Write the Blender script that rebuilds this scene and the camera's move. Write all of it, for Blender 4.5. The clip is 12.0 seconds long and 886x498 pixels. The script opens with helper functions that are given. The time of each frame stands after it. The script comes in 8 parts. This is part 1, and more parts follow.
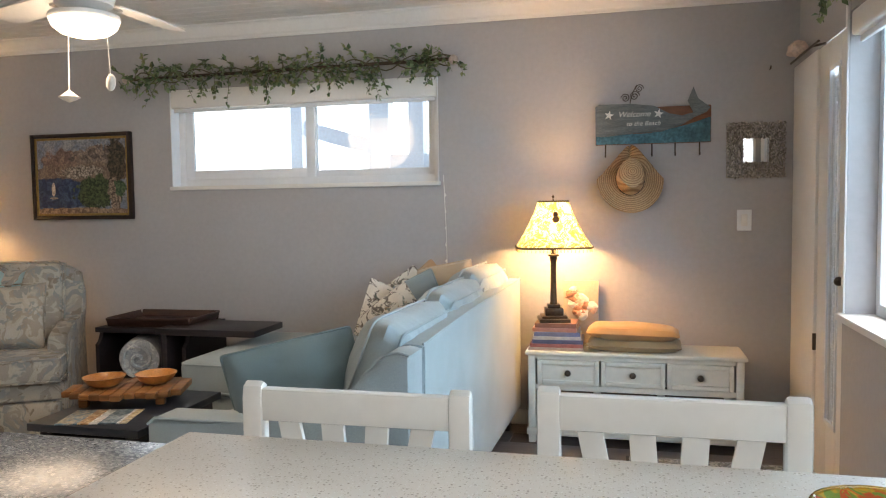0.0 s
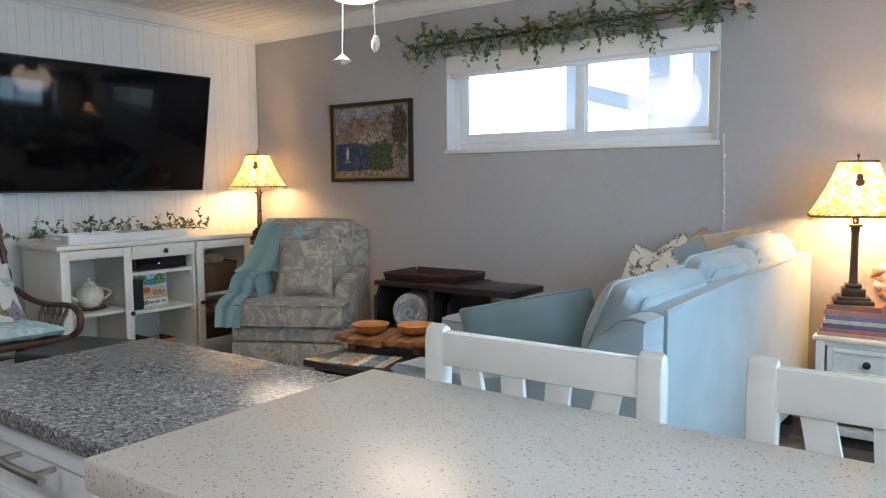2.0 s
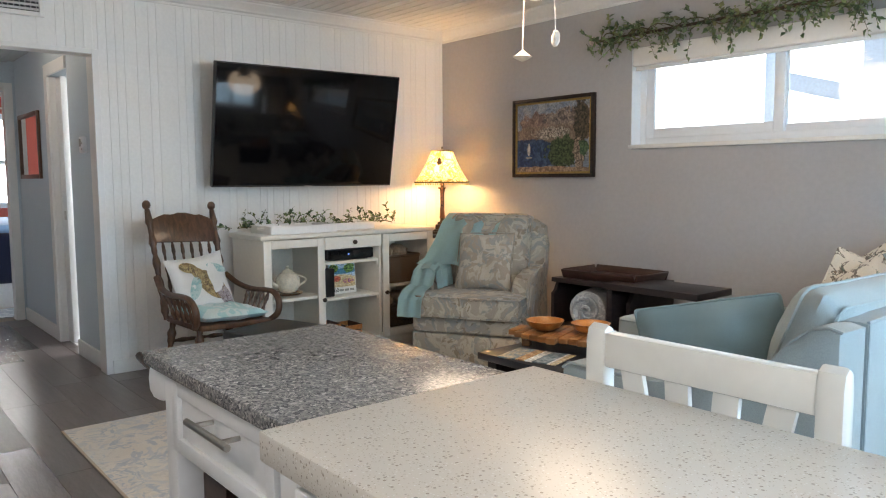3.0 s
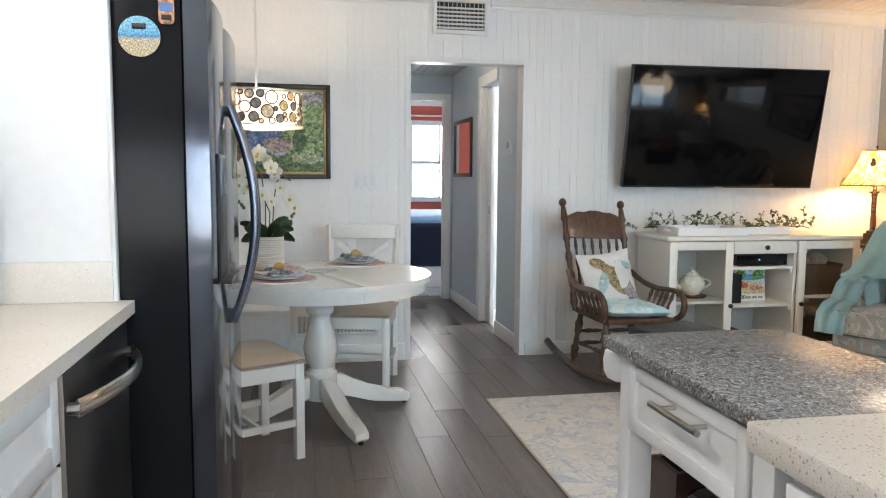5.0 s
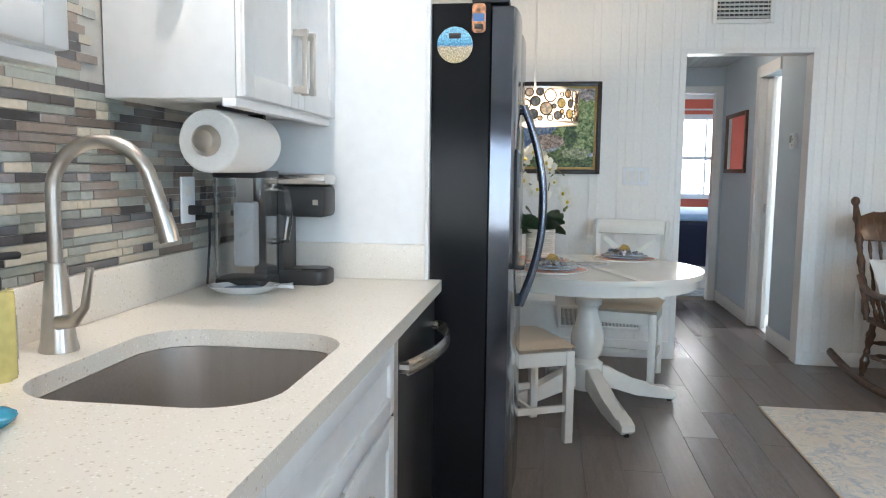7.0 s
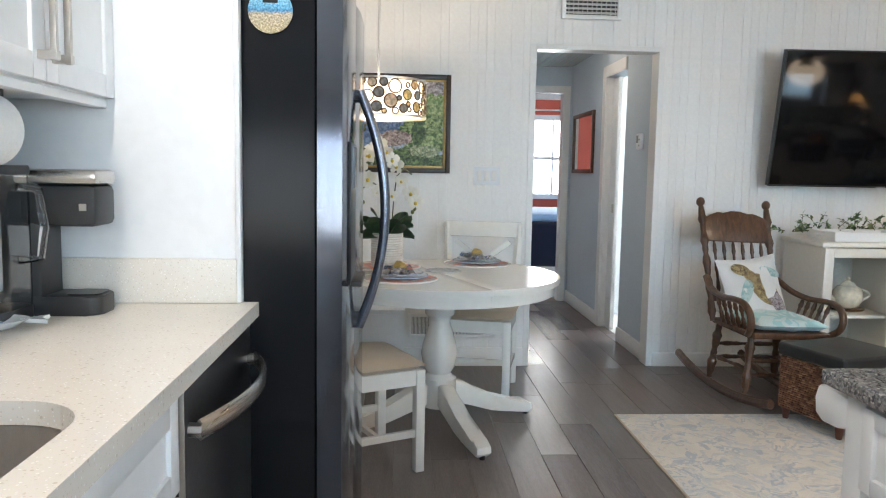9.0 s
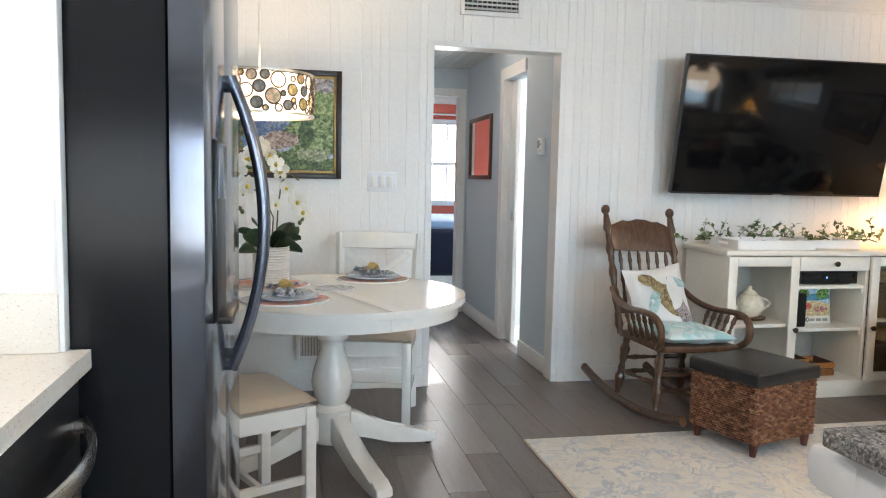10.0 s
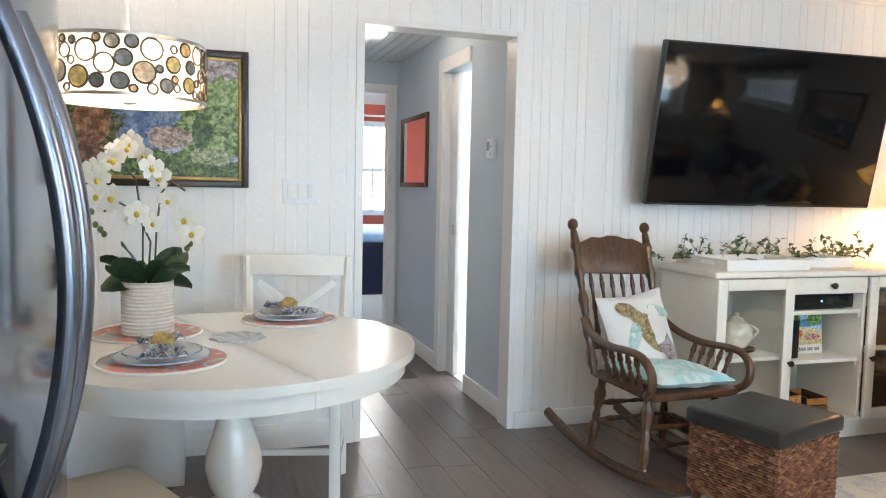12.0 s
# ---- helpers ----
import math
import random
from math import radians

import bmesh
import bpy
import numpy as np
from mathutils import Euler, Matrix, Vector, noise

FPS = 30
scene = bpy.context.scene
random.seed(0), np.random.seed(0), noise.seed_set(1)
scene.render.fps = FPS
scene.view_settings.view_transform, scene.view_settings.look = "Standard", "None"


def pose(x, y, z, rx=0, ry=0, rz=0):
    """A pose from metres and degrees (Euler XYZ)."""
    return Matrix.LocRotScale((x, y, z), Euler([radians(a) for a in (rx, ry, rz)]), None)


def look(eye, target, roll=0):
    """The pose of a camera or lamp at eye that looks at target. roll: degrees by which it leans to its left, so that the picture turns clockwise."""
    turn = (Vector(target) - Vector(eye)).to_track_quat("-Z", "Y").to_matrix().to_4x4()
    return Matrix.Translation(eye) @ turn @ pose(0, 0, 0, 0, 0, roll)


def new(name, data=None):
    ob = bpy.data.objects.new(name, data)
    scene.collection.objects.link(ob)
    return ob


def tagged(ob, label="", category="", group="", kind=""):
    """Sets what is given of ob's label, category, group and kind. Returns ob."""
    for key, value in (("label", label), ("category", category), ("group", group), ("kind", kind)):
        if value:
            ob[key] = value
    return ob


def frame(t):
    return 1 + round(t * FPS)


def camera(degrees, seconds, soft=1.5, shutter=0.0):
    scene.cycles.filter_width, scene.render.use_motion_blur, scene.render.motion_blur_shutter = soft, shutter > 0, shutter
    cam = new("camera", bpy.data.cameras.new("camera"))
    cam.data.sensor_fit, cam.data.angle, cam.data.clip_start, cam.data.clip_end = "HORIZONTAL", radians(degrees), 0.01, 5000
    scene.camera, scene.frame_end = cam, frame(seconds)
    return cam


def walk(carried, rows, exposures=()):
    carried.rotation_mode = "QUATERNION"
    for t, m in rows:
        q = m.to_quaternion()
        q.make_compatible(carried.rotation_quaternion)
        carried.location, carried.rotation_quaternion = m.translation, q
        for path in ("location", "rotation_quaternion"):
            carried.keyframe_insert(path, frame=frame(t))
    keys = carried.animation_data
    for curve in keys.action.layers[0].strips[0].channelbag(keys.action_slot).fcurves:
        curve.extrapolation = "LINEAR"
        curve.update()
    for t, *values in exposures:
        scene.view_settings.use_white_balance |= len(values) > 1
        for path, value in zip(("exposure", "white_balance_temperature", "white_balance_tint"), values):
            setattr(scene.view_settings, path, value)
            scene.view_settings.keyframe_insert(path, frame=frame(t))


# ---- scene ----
cam = camera(61.3, 12.0, soft=1.1)
PATH = [
    (0, (0.085, -0.122, 1.328), (-0.391, 1.817, 1.207), -0.8),
    (0.5, (0.088, -0.098, 1.302), (-0.508, 1.808, 1.178), -0.7),
    (1, (0.109, -0.045, 1.297), (-0.66, 1.796, 1.152), -0.7),
    (1.5, (0.155, 0.03, 1.274), (-0.818, 1.769, 1.107), -0.6),
    (2, (0.197, 0.081, 1.254), (-0.979, 1.689, 1.073), -0.4),
    (2.5, (0.217, 0.107, 1.253), (-1.145, 1.56, 1.065), -0.4),
    (3, (0.226, 0.105, 1.256), (-1.305, 1.378, 1.066), -0.3),
    (5, (0.238, -0.083, 1.256), (-1.716, 0.299, 1.066), 0.4),
    (5.5, (0.295, -0.131, 1.256), (-1.69, 0.018, 1.059), 0.6),
    (6, (0.33, -0.179, 1.246), (-1.659, -0.255, 1.047), 0.6),
    (6.5, (0.353, -0.206, 1.251), (-1.617, -0.48, 1.044), 0.7),
    (8.5, (0.144, -0.196, 1.242), (-1.843, -0.321, 1.042), -0.0),
    (9, (-0.046, -0.174, 1.244), (-2.032, -0.057, 1.042), 1.0),
    (9.5, (-0.227, -0.16, 1.238), (-2.195, 0.135, 1.045), 1.3),
    (10, (-0.419, -0.159, 1.246), (-2.369, 0.246, 1.064), 1.2),
    (10.5, (-0.599, -0.135, 1.231), (-2.536, 0.334, 1.059), 1.0),
    (11, (-0.825, -0.056, 1.236), (-2.753, 0.452, 1.076), 1.1),
    (11.5, (-1.019, -0.048, 1.251), (-2.931, 0.517, 1.088), 1.2),
    (12, (-1.232, -0.058, 1.258), (-3.13, 0.551, 1.097), 1.2),
]
walk(cam, [(t, look(eye, target, roll)) for t, eye, target, roll in PATH],
     [(0.0, 0.24, 7200, 18), (0.8, 0.26, 6700, 15), (1.5, 0.23, 6350, 15), (2.2, 0.29, 6350, 15), (3.2, 0.58, 7100, 17), (5.0, 0.8, 6900, 16), (5.9, 0.8, 6900, 16), (6.6, 0.7, 6650, 14), (8.5, 0.74, 6650, 14), (9.5, 0.9, 7000, 16), (10.5, 1.12, 7000, 16), (12.0, 1.2, 6850, 16)])

# ---- world and light ----
world = bpy.data.worlds.new("sky")
scene.world = world
world.use_nodes = True
wn = world.node_tree
sky = wn.nodes.new("ShaderNodeTexSky")
sky.sky_type, sky.sun_disc = "NISHITA", False
sky.sun_elevation, sky.sun_rotation = radians(55), radians(100)
wn.links.new(sky.outputs["Color"], wn.nodes["Background"].inputs["Color"])
wn.nodes["Background"].inputs["Strength"].default_value = 0.12
sun = new("sun", bpy.data.lights.new("sun", "SUN"))
sun.data.energy, sun.data.angle, sun.data.color = 2.5, radians(0.6), (1.0, 0.95, 0.88)
sun.matrix_world = look((6, 3, 9), (0, 3.5, 0))


def lamp(name, kind, m, energy, color=(1, 1, 1), size=0.1, size_y=None):
    data = bpy.data.lights.new(name, kind)
    data.energy, data.color = energy, color
    if kind == "AREA":
        data.shape, data.size, data.size_y = "RECTANGLE", size, size_y or size
    else:
        data.shadow_soft_size = size
    ob = new(name, data)
    ob.matrix_world = m
    return ob


# daylight in the big side window, the side door and the window over the living room
lamp("window_light", "AREA", look((1.45, 2.2, 1.5), (0, 2.2, 0.75)), 52, (0.45, 0.75, 1.0), 2.0, 1.2)
lamp("door_light", "AREA", look((1.45, 3.6, 1.1), (0, 3.6, 1.0)), 26, (0.6, 0.82, 1.0), 0.55, 1.7)
# added lamp in an assumed, unseen window, to bring daylight into the kitchen
lamp("assumed_kitchen_window_light", "AREA", look((1.45, -0.1, 1.6), (-1, -0.1, 0.5)), 12, (0.80, 0.92, 1.0), 1.5, 1.1)
lamp("bedroom_window_light", "AREA", look((-10.3, 2.2, 1.5), (-7, 1.6, 1.0)), 38, (0.9, 0.96, 1.0), 1.0, 1.2)
lamp("bath_light", "AREA", look((-5.9, 2.9, 2.3), (-5.9, 2.5, 0)), 26, (0.95, 0.98, 1.0), 0.6, 0.6)

WARM = (1.0, 0.6, 0.24)
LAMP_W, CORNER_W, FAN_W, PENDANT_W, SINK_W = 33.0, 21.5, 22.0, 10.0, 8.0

# ---- materials ----
MATS = {}


def nodes_of(name):
    m = bpy.data.materials.new(name)
    m.use_nodes = True
    nt = m.node_tree
    return m, nt, nt.nodes["Principled BSDF"]


def add(nt, kind, **inputs):
    n = nt.nodes.new(kind)
    for k, v in inputs.items():
        n.inputs[k.replace("_", " ")].default_value = v
    return n


def coords(nt, scale=(1, 1, 1), world_space=False, rot=(0, 0, 0)):
    tc = nt.nodes.new("ShaderNodeTexCoord")
    mp = nt.nodes.new("ShaderNodeMapping")
    mp.inputs["Scale"].default_value = scale
    mp.inputs["Rotation"].default_value = rot
    if world_space:
        g = nt.nodes.new("ShaderNodeNewGeometry")
        nt.links.new(g.outputs["Position"], mp.inputs["Vector"])
    else:
        nt.links.new(tc.outputs["Object"], mp.inputs["Vector"])
    return mp.outputs["Vector"]


def ramp(nt, src, stops, mode="LINEAR"):
    r = nt.nodes.new("ShaderNodeValToRGB")
    r.color_ramp.interpolation = mode
    e = r.color_ramp.elements
    while len(e) < len(stops):
        e.new(0.5)
    for i, (p, c) in enumerate(stops):
        e[i].position, e[i].color = p, (*c, 1)
    nt.links.new(src, r.inputs["Fac"])
    return r.outputs["Color"]


def mix(nt, a, b, fac, mode="MIX"):
    n = nt.nodes.new("ShaderNodeMix")
    n.data_type, n.blend_type = "RGBA", mode
    for sock, v in ((n.inputs[6], a), (n.inputs[7], b), (n.inputs[0], fac)):
        if isinstance(v, (tuple, list)):
            sock.default_value = (*v[:3], 1)
        elif isinstance(v, (int, float)):
            sock.default_value = v
        else:
            nt.links.new(v, sock)
    return n.outputs[2]


def bump(nt, bsdf, height, strength=0.2, distance=0.01):
    b = add(nt, "ShaderNodeBump", Strength=strength, Distance=distance)
    nt.links.new(height, b.inputs["Height"])
    nt.links.new(b.outputs["Normal"], bsdf.inputs["Normal"])


def surface(name, color, rough=0.5, metal=0.0, vary=0.06, big=1.5, fine=60, relief=0.05, spread=0.002, coat=0.0, sheen=0.0, stretch=(1, 1, 1), rnd=0.0, spec=0.5):
    """A plain surface with two scales of variation in colour, gloss and relief."""
    if name in MATS:
        return MATS[name]
    m, nt, b = nodes_of(name)
    v = coords(nt, stretch)
    n1 = add(nt, "ShaderNodeTexNoise", Scale=big, Detail=4.0)
    n2 = add(nt, "ShaderNodeTexNoise", Scale=fine, Detail=3.0)
    nt.links.new(v, n1.inputs["Vector"]), nt.links.new(v, n2.inputs["Vector"])
    lo = tuple(max(0, c * (1 - vary)) for c in color)
    hi = tuple(min(1, c * (1 + vary)) for c in color)
    c1 = ramp(nt, n1.outputs["Fac"], [(0.3, lo), (0.7, hi)])
    c2 = ramp(nt, n2.outputs["Fac"], [(0.3, (1 - vary,) * 3), (0.7, (1 + vary,) * 3)])
    c = mix(nt, c1, c2, 1.0, "MULTIPLY")
    if rnd:
        oi = nt.nodes.new("ShaderNodeObjectInfo")
        c3 = ramp(nt, oi.outputs["Random"], [(0.0, (1 - rnd,) * 3), (1.0, (1 + rnd,) * 3)])
        c = mix(nt, c, c3, 1.0, "MULTIPLY")
    nt.links.new(c, b.inputs["Base Color"])
    r = nt.nodes.new("ShaderNodeMapRange")
    r.inputs["To Min"].default_value, r.inputs["To Max"].default_value = rough * 0.88, min(1, rough * 1.12)
    nt.links.new(n1.outputs["Fac"], r.inputs["Value"])
    nt.links.new(r.outputs["Result"], b.inputs["Roughness"])
    b.inputs["Metallic"].default_value = metal
    b.inputs["Coat Weight"].default_value = coat
    b.inputs["Sheen Weight"].default_value = sheen
    b.inputs["Specular IOR Level"].default_value = spec
    if relief:
        bump(nt, b, n2.outputs["Fac"], relief, spread)
    MATS[name] = m
    return m


def fabric(name, color, color2=None, weave=420, vary=0.08, pattern=None):
    m, nt, b = nodes_of(name)
    v = coords(nt)
    n1 = add(nt, "ShaderNodeTexNoise", Scale=4.0, Detail=5.0)
    n2 = add(nt, "ShaderNodeTexNoise", Scale=weave, Detail=2.0)
    nt.links.new(v, n1.inputs["Vector"]), nt.links.new(v, n2.inputs["Vector"])
    base = ramp(nt, n1.outputs["Fac"], [(0.3, tuple(c * (1 - vary) for c in color)), (0.7, tuple(min(1, c * (1 + vary)) for c in color))])
    if pattern:
        base = pattern(nt, v, base)
    c2 = ramp(nt, n2.outputs["Fac"], [(0.3, (0.88,) * 3), (0.7, (1.06,) * 3)])
    nt.links.new(mix(nt, base, c2, 1.0, "MULTIPLY"), b.inputs["Base Color"])
    b.inputs["Roughness"].default_value = 0.9
    b.inputs["Sheen Weight"].default_value = 0.25
    b.inputs["Specular IOR Level"].default_value = 0.2
    bump(nt, b, n2.outputs["Fac"], 0.25, 0.002)
    return m


def blotches(colors, scale, warp=0.35, lo=0.45, hi=0.62):
    """A pattern of soft leaf-like shapes in the given colours over the base."""
    def put(nt, v, base):
        w = add(nt, "ShaderNodeTexNoise", Scale=scale * 0.6, Detail=3.0)
        nt.links.new(v, w.inputs["Vector"])
        off = nt.nodes.new("ShaderNodeVectorMath")
        off.operation = "MULTIPLY_ADD"
        off.inputs[1].default_value = (warp,) * 3
        nt.links.new(w.outputs["Color"], off.inputs[0]), nt.links.new(v, off.inputs[2])
        for i, c in enumerate(colors):
            sh = nt.nodes.new("ShaderNodeVectorMath")
            sh.operation = "ADD"
            sh.inputs[1].default_value = (i * 3.7, i * 1.9, i * 2.3)
            nt.links.new(off.outputs[0], sh.inputs[0])
            n = add(nt, "ShaderNodeTexNoise", Scale=scale * (1 + 0.35 * i), Detail=2.5, Distortion=1.2)
            nt.links.new(sh.outputs[0], n.inputs["Vector"])
            f = ramp(nt, n.outputs["Fac"], [(lo + 0.05 * i, (0, 0, 0)), (lo + 0.05 * i + 0.03, (0.85,) * 3), (hi + 0.04 * i, (0.85,) * 3), (hi + 0.04 * i + 0.04, (0, 0, 0))])
            base = mix(nt, base, c, f)
        return base
    return put


def speckled(name, base, chips, scale, rough, amount=0.5, coat=0.3):
    """Polished stone with chips of several colours."""
    m, nt, b = nodes_of(name)
    v = coords(nt)
    big = add(nt, "ShaderNodeTexNoise", Scale=3.0, Detail=3.0)
    nt.links.new(v, big.inputs["Vector"])
    c = ramp(nt, big.outputs["Fac"], [(0.3, tuple(x * 0.94 for x in base)), (0.7, base)])
    for i, (chip, cut) in enumerate(chips):
        vo = add(nt, "ShaderNodeTexVoronoi", Scale=scale * (1 + 0.45 * i), Randomness=1.0)
        nt.links.new(v, vo.inputs["Vector"])
        near = ramp(nt, vo.outputs["Distance"], [(0.24, (1,) * 3), (0.36, (0,) * 3)])
        sep = nt.nodes.new("ShaderNodeSeparateColor")
        nt.links.new(vo.outputs["Color"], sep.inputs["Color"])
        pick = ramp(nt, sep.outputs[0], [(cut - 0.02, (1,) * 3), (cut, (0,) * 3)])
        f = mix(nt, near, pick, 1.0, "MULTIPLY")
        c = mix(nt, c, chip, f)
    nt.links.new(c, b.inputs["Base Color"])
    b.inputs["Roughness"].default_value = rough
    b.inputs["Coat Weight"].default_value = coat
    b.inputs["Coat Roughness"].default_value = 0.08
    return m


def granite(name, stops, scale, rough):
    """Polished stone: grains of several greys packed side by side, with soft edges and larger clouds."""
    m, nt, b = nodes_of(name)
    v = coords(nt)
    wob = add(nt, "ShaderNodeTexNoise", Scale=scale * 0.8, Detail=2.0)
    nt.links.new(v, wob.inputs["Vector"])
    off = nt.nodes.new("ShaderNodeVectorMath")
    off.operation = "MULTIPLY_ADD"
    off.inputs[1].default_value = (0.006, 0.006, 0.006)
    nt.links.new(wob.outputs["Color"], off.inputs[0]), nt.links.new(v, off.inputs[2])
    cols = []
    for s in (scale, scale * 0.55):
        vo = add(nt, "ShaderNodeTexVoronoi", Scale=s, Randomness=1.0)
        nt.links.new(off.outputs[0], vo.inputs["Vector"])
        sep = nt.nodes.new("ShaderNodeSeparateColor")
        nt.links.new(vo.outputs["Color"], sep.inputs["Color"])
        cols.append(ramp(nt, sep.outputs[0], stops, "CONSTANT"))
    cloud = add(nt, "ShaderNodeTexNoise", Scale=35.0, Detail=4.0)
    nt.links.new(v, cloud.inputs["Vector"])
    c = mix(nt, cols[0], cols[1], ramp(nt, cloud.outputs["Fac"], [(0.42, (0,) * 3), (0.58, (1,) * 3)]))
    nt.links.new(c, b.inputs["Base Color"])
    b.inputs["Roughness"].default_value = rough
    b.inputs["Specular IOR Level"].default_value = 0.28
    return m


def wood(name, dark, light, rough=0.4, ring=14, axis=(1, 12, 12), rnd=0.15, coat=0.0, world_space=False):
    m, nt, b = nodes_of(name)
    v = coords(nt, axis, world_space)
    oi = nt.nodes.new("ShaderNodeObjectInfo")
    sh = nt.nodes.new("ShaderNodeVectorMath")
    sh.operation = "ADD"
    nt.links.new(v, sh.inputs[0])
    sc = nt.nodes.new("ShaderNodeMath")
    sc.operation = "MULTIPLY"
    sc.inputs[1].default_value = 37.0
    nt.links.new(oi.outputs["Random"], sc.inputs[0])
    nt.links.new(sc.outputs[0], sh.inputs[1])
    n1 = add(nt, "ShaderNodeTexNoise", Scale=ring * 0.25, Detail=6.0, Distortion=0.8)
    n2 = add(nt, "ShaderNodeTexNoise", Scale=ring * 2.5, Detail=3.0)
    nt.links.new(sh.outputs[0], n1.inputs["Vector"]), nt.links.new(sh.outputs[0], n2.inputs["Vector"])
    c = ramp(nt, n1.outputs["Fac"], [(0.3, dark), (0.68, light)])
    c2 = ramp(nt, n2.outputs["Fac"], [(0.35, (0.86,) * 3), (0.65, (1.08,) * 3)])
    c = mix(nt, c, c2, 1.0, "MULTIPLY")
    c3 = ramp(nt, oi.outputs["Random"], [(0.0, (1 - rnd,) * 3), (1.0, (1 + rnd,) * 3)])
    c = mix(nt, c, c3, 1.0, "MULTIPLY")
    nt.links.new(c, b.inputs["Base Color"])
    b.inputs["Roughness"].default_value = rough
    b.inputs["Coat Weight"].default_value = coat
    bump(nt, b, n2.outputs["Fac"], 0.08, 0.002)
    return m


def glass(name, tint=(1, 1, 1), rough=0.0):
    m, nt, b = nodes_of(name)
    b.inputs["Base Color"].default_value = (*tint, 1)
    b.inputs["Roughness"].default_value = rough
    b.inputs["Transmission Weight"].default_value = 1.0
    b.inputs["IOR"].default_value = 1.45
    return m


def glow(name, color, strength):
    m, nt, b = nodes_of(name)
    b.inputs["Emission Color"].default_value = (*color, 1)
    b.inputs["Emission Strength"].default_value = strength
    b.inputs["Base Color"].default_value = (*color, 1)
    return m


def shade_cloth(name, color, pattern=None, through_=0.62):
    """Thin cloth or paper that lets lamp light through."""
    m, nt, b = nodes_of(name)
    v = coords(nt)
    n = add(nt, "ShaderNodeTexNoise", Scale=30.0, Detail=3.0)
    nt.links.new(v, n.inputs["Vector"])
    c = ramp(nt, n.outputs["Fac"], [(0.3, tuple(x * 0.92 for x in color)), (0.7, color)])
    if pattern:
        c = pattern(nt, v, c)
    d, t, ms = add(nt, "ShaderNodeBsdfDiffuse"), add(nt, "ShaderNodeBsdfTranslucent"), nt.nodes.new("ShaderNodeMixShader")
    nt.links.new(c, d.inputs["Color"]), nt.links.new(c, t.inputs["Color"])
    ms.inputs["Fac"].default_value = through_
    nt.links.new(d.outputs[0], ms.inputs[1]), nt.links.new(t.outputs[0], ms.inputs[2])
    nt.links.new(ms.outputs[0], nt.nodes["Material Output"].inputs["Surface"])
    return m


WALL = surface("wall_grey_paint", (0.43, 0.42, 0.43), 0.75, vary=0.03, fine=35, relief=0.35, spread=0.004)
HALLWALL = surface("hall_blue_grey_paint", (0.54, 0.61, 0.66), 0.7, vary=0.03, fine=60, relief=0.15)
PANEL = surface("white_panel_paint", (0.84, 0.83, 0.81), 0.40, vary=0.025, fine=50, relief=0.08, rnd=0.015)
TRIM = surface("white_trim_paint", (0.80, 0.79, 0.77), 0.35, vary=0.02, fine=40, relief=0.05)
CEIL = surface("ceiling_paint", (0.78, 0.77, 0.75), 0.5, vary=0.02, fine=40, relief=0.05)
CABINET = surface("white_cabinet_paint", (0.82, 0.83, 0.83), 0.32, vary=0.02, fine=30, relief=0.03)
CREAM = surface("cream_furniture_paint", (0.80, 0.76, 0.68), 0.36, vary=0.03, fine=35, relief=0.05)
CHAIRWHITE = surface("glossy_white_chair_paint", (0.82, 0.82, 0.78), 0.25, vary=0.02, fine=30, relief=0.03, coat=0.3)
VINYL = surface("white_vinyl", (0.80, 0.83, 0.86), 0.3, vary=0.02, fine=30, relief=0.02)
STEEL = surface("brushed_steel", (0.62, 0.60, 0.57), 0.28, 1.0, vary=0.05, fine=90, relief=0.03, stretch=(1, 1, 14))
DARKSTEEL = surface("black_stainless", (0.17, 0.195, 0.24), 0.12, 0.95, vary=0.06, fine=120, relief=0.012, stretch=(14, 14, 1))
FRIDGESIDE = surface("black_fridge_side", (0.010, 0.011, 0.013), 0.2, 0.0, vary=0.1, fine=300, relief=0.06, spread=0.001, spec=0.18)
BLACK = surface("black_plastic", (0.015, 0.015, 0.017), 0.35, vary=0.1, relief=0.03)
SCREEN = surface("tv_screen", (0.004, 0.004, 0.005), 0.08, vary=0.1, relief=0.0, spec=0.28)
BRONZE = surface("dark_bronze", (0.07, 0.05, 0.035), 0.4, 0.7, vary=0.15, relief=0.08)
NICKEL = surface("brushed_nickel", (0.55, 0.52, 0.48), 0.3, 1.0, vary=0.05, relief=0.02)
FLOORWOOD = wood("dark_floor_laminate", (0.142, 0.118, 0.112), (0.180, 0.150, 0.142), 0.22, 10, (1.2, 14, 14), 0.10)
fnt = FLOORWOOD.node_tree
foi, fmr = fnt.nodes.new("ShaderNodeObjectInfo"), fnt.nodes.new("ShaderNodeMapRange")
fmr.inputs["To Min"].default_value, fmr.inputs["To Max"].default_value = 0.26, 0.46
fnt.links.new(foi.outputs["Random"], fmr.inputs["Value"])
fnt.links.new(fmr.outputs["Result"], fnt.nodes["Principled BSDF"].inputs["Roughness"])
DARKWOOD = wood("espresso_wood", (0.012, 0.009, 0.012), (0.028, 0.02, 0.022), 0.4, 12, (2, 14, 14), 0.1)
BROWNWOOD = wood("brown_tray_wood", (0.035, 0.016, 0.012), (0.075, 0.035, 0.024), 0.35, 12, (2, 14, 14), 0.1)
OAK = wood("rocker_oak", (0.045, 0.02, 0.01), (0.12, 0.055, 0.028), 0.33, 12, (14, 14, 2), 0.12, coat=0.25)
ACACIA = wood("honey_acacia", (0.22, 0.085, 0.025), (0.45, 0.2, 0.07), 0.35, 12, (3, 16, 16), 0.35)
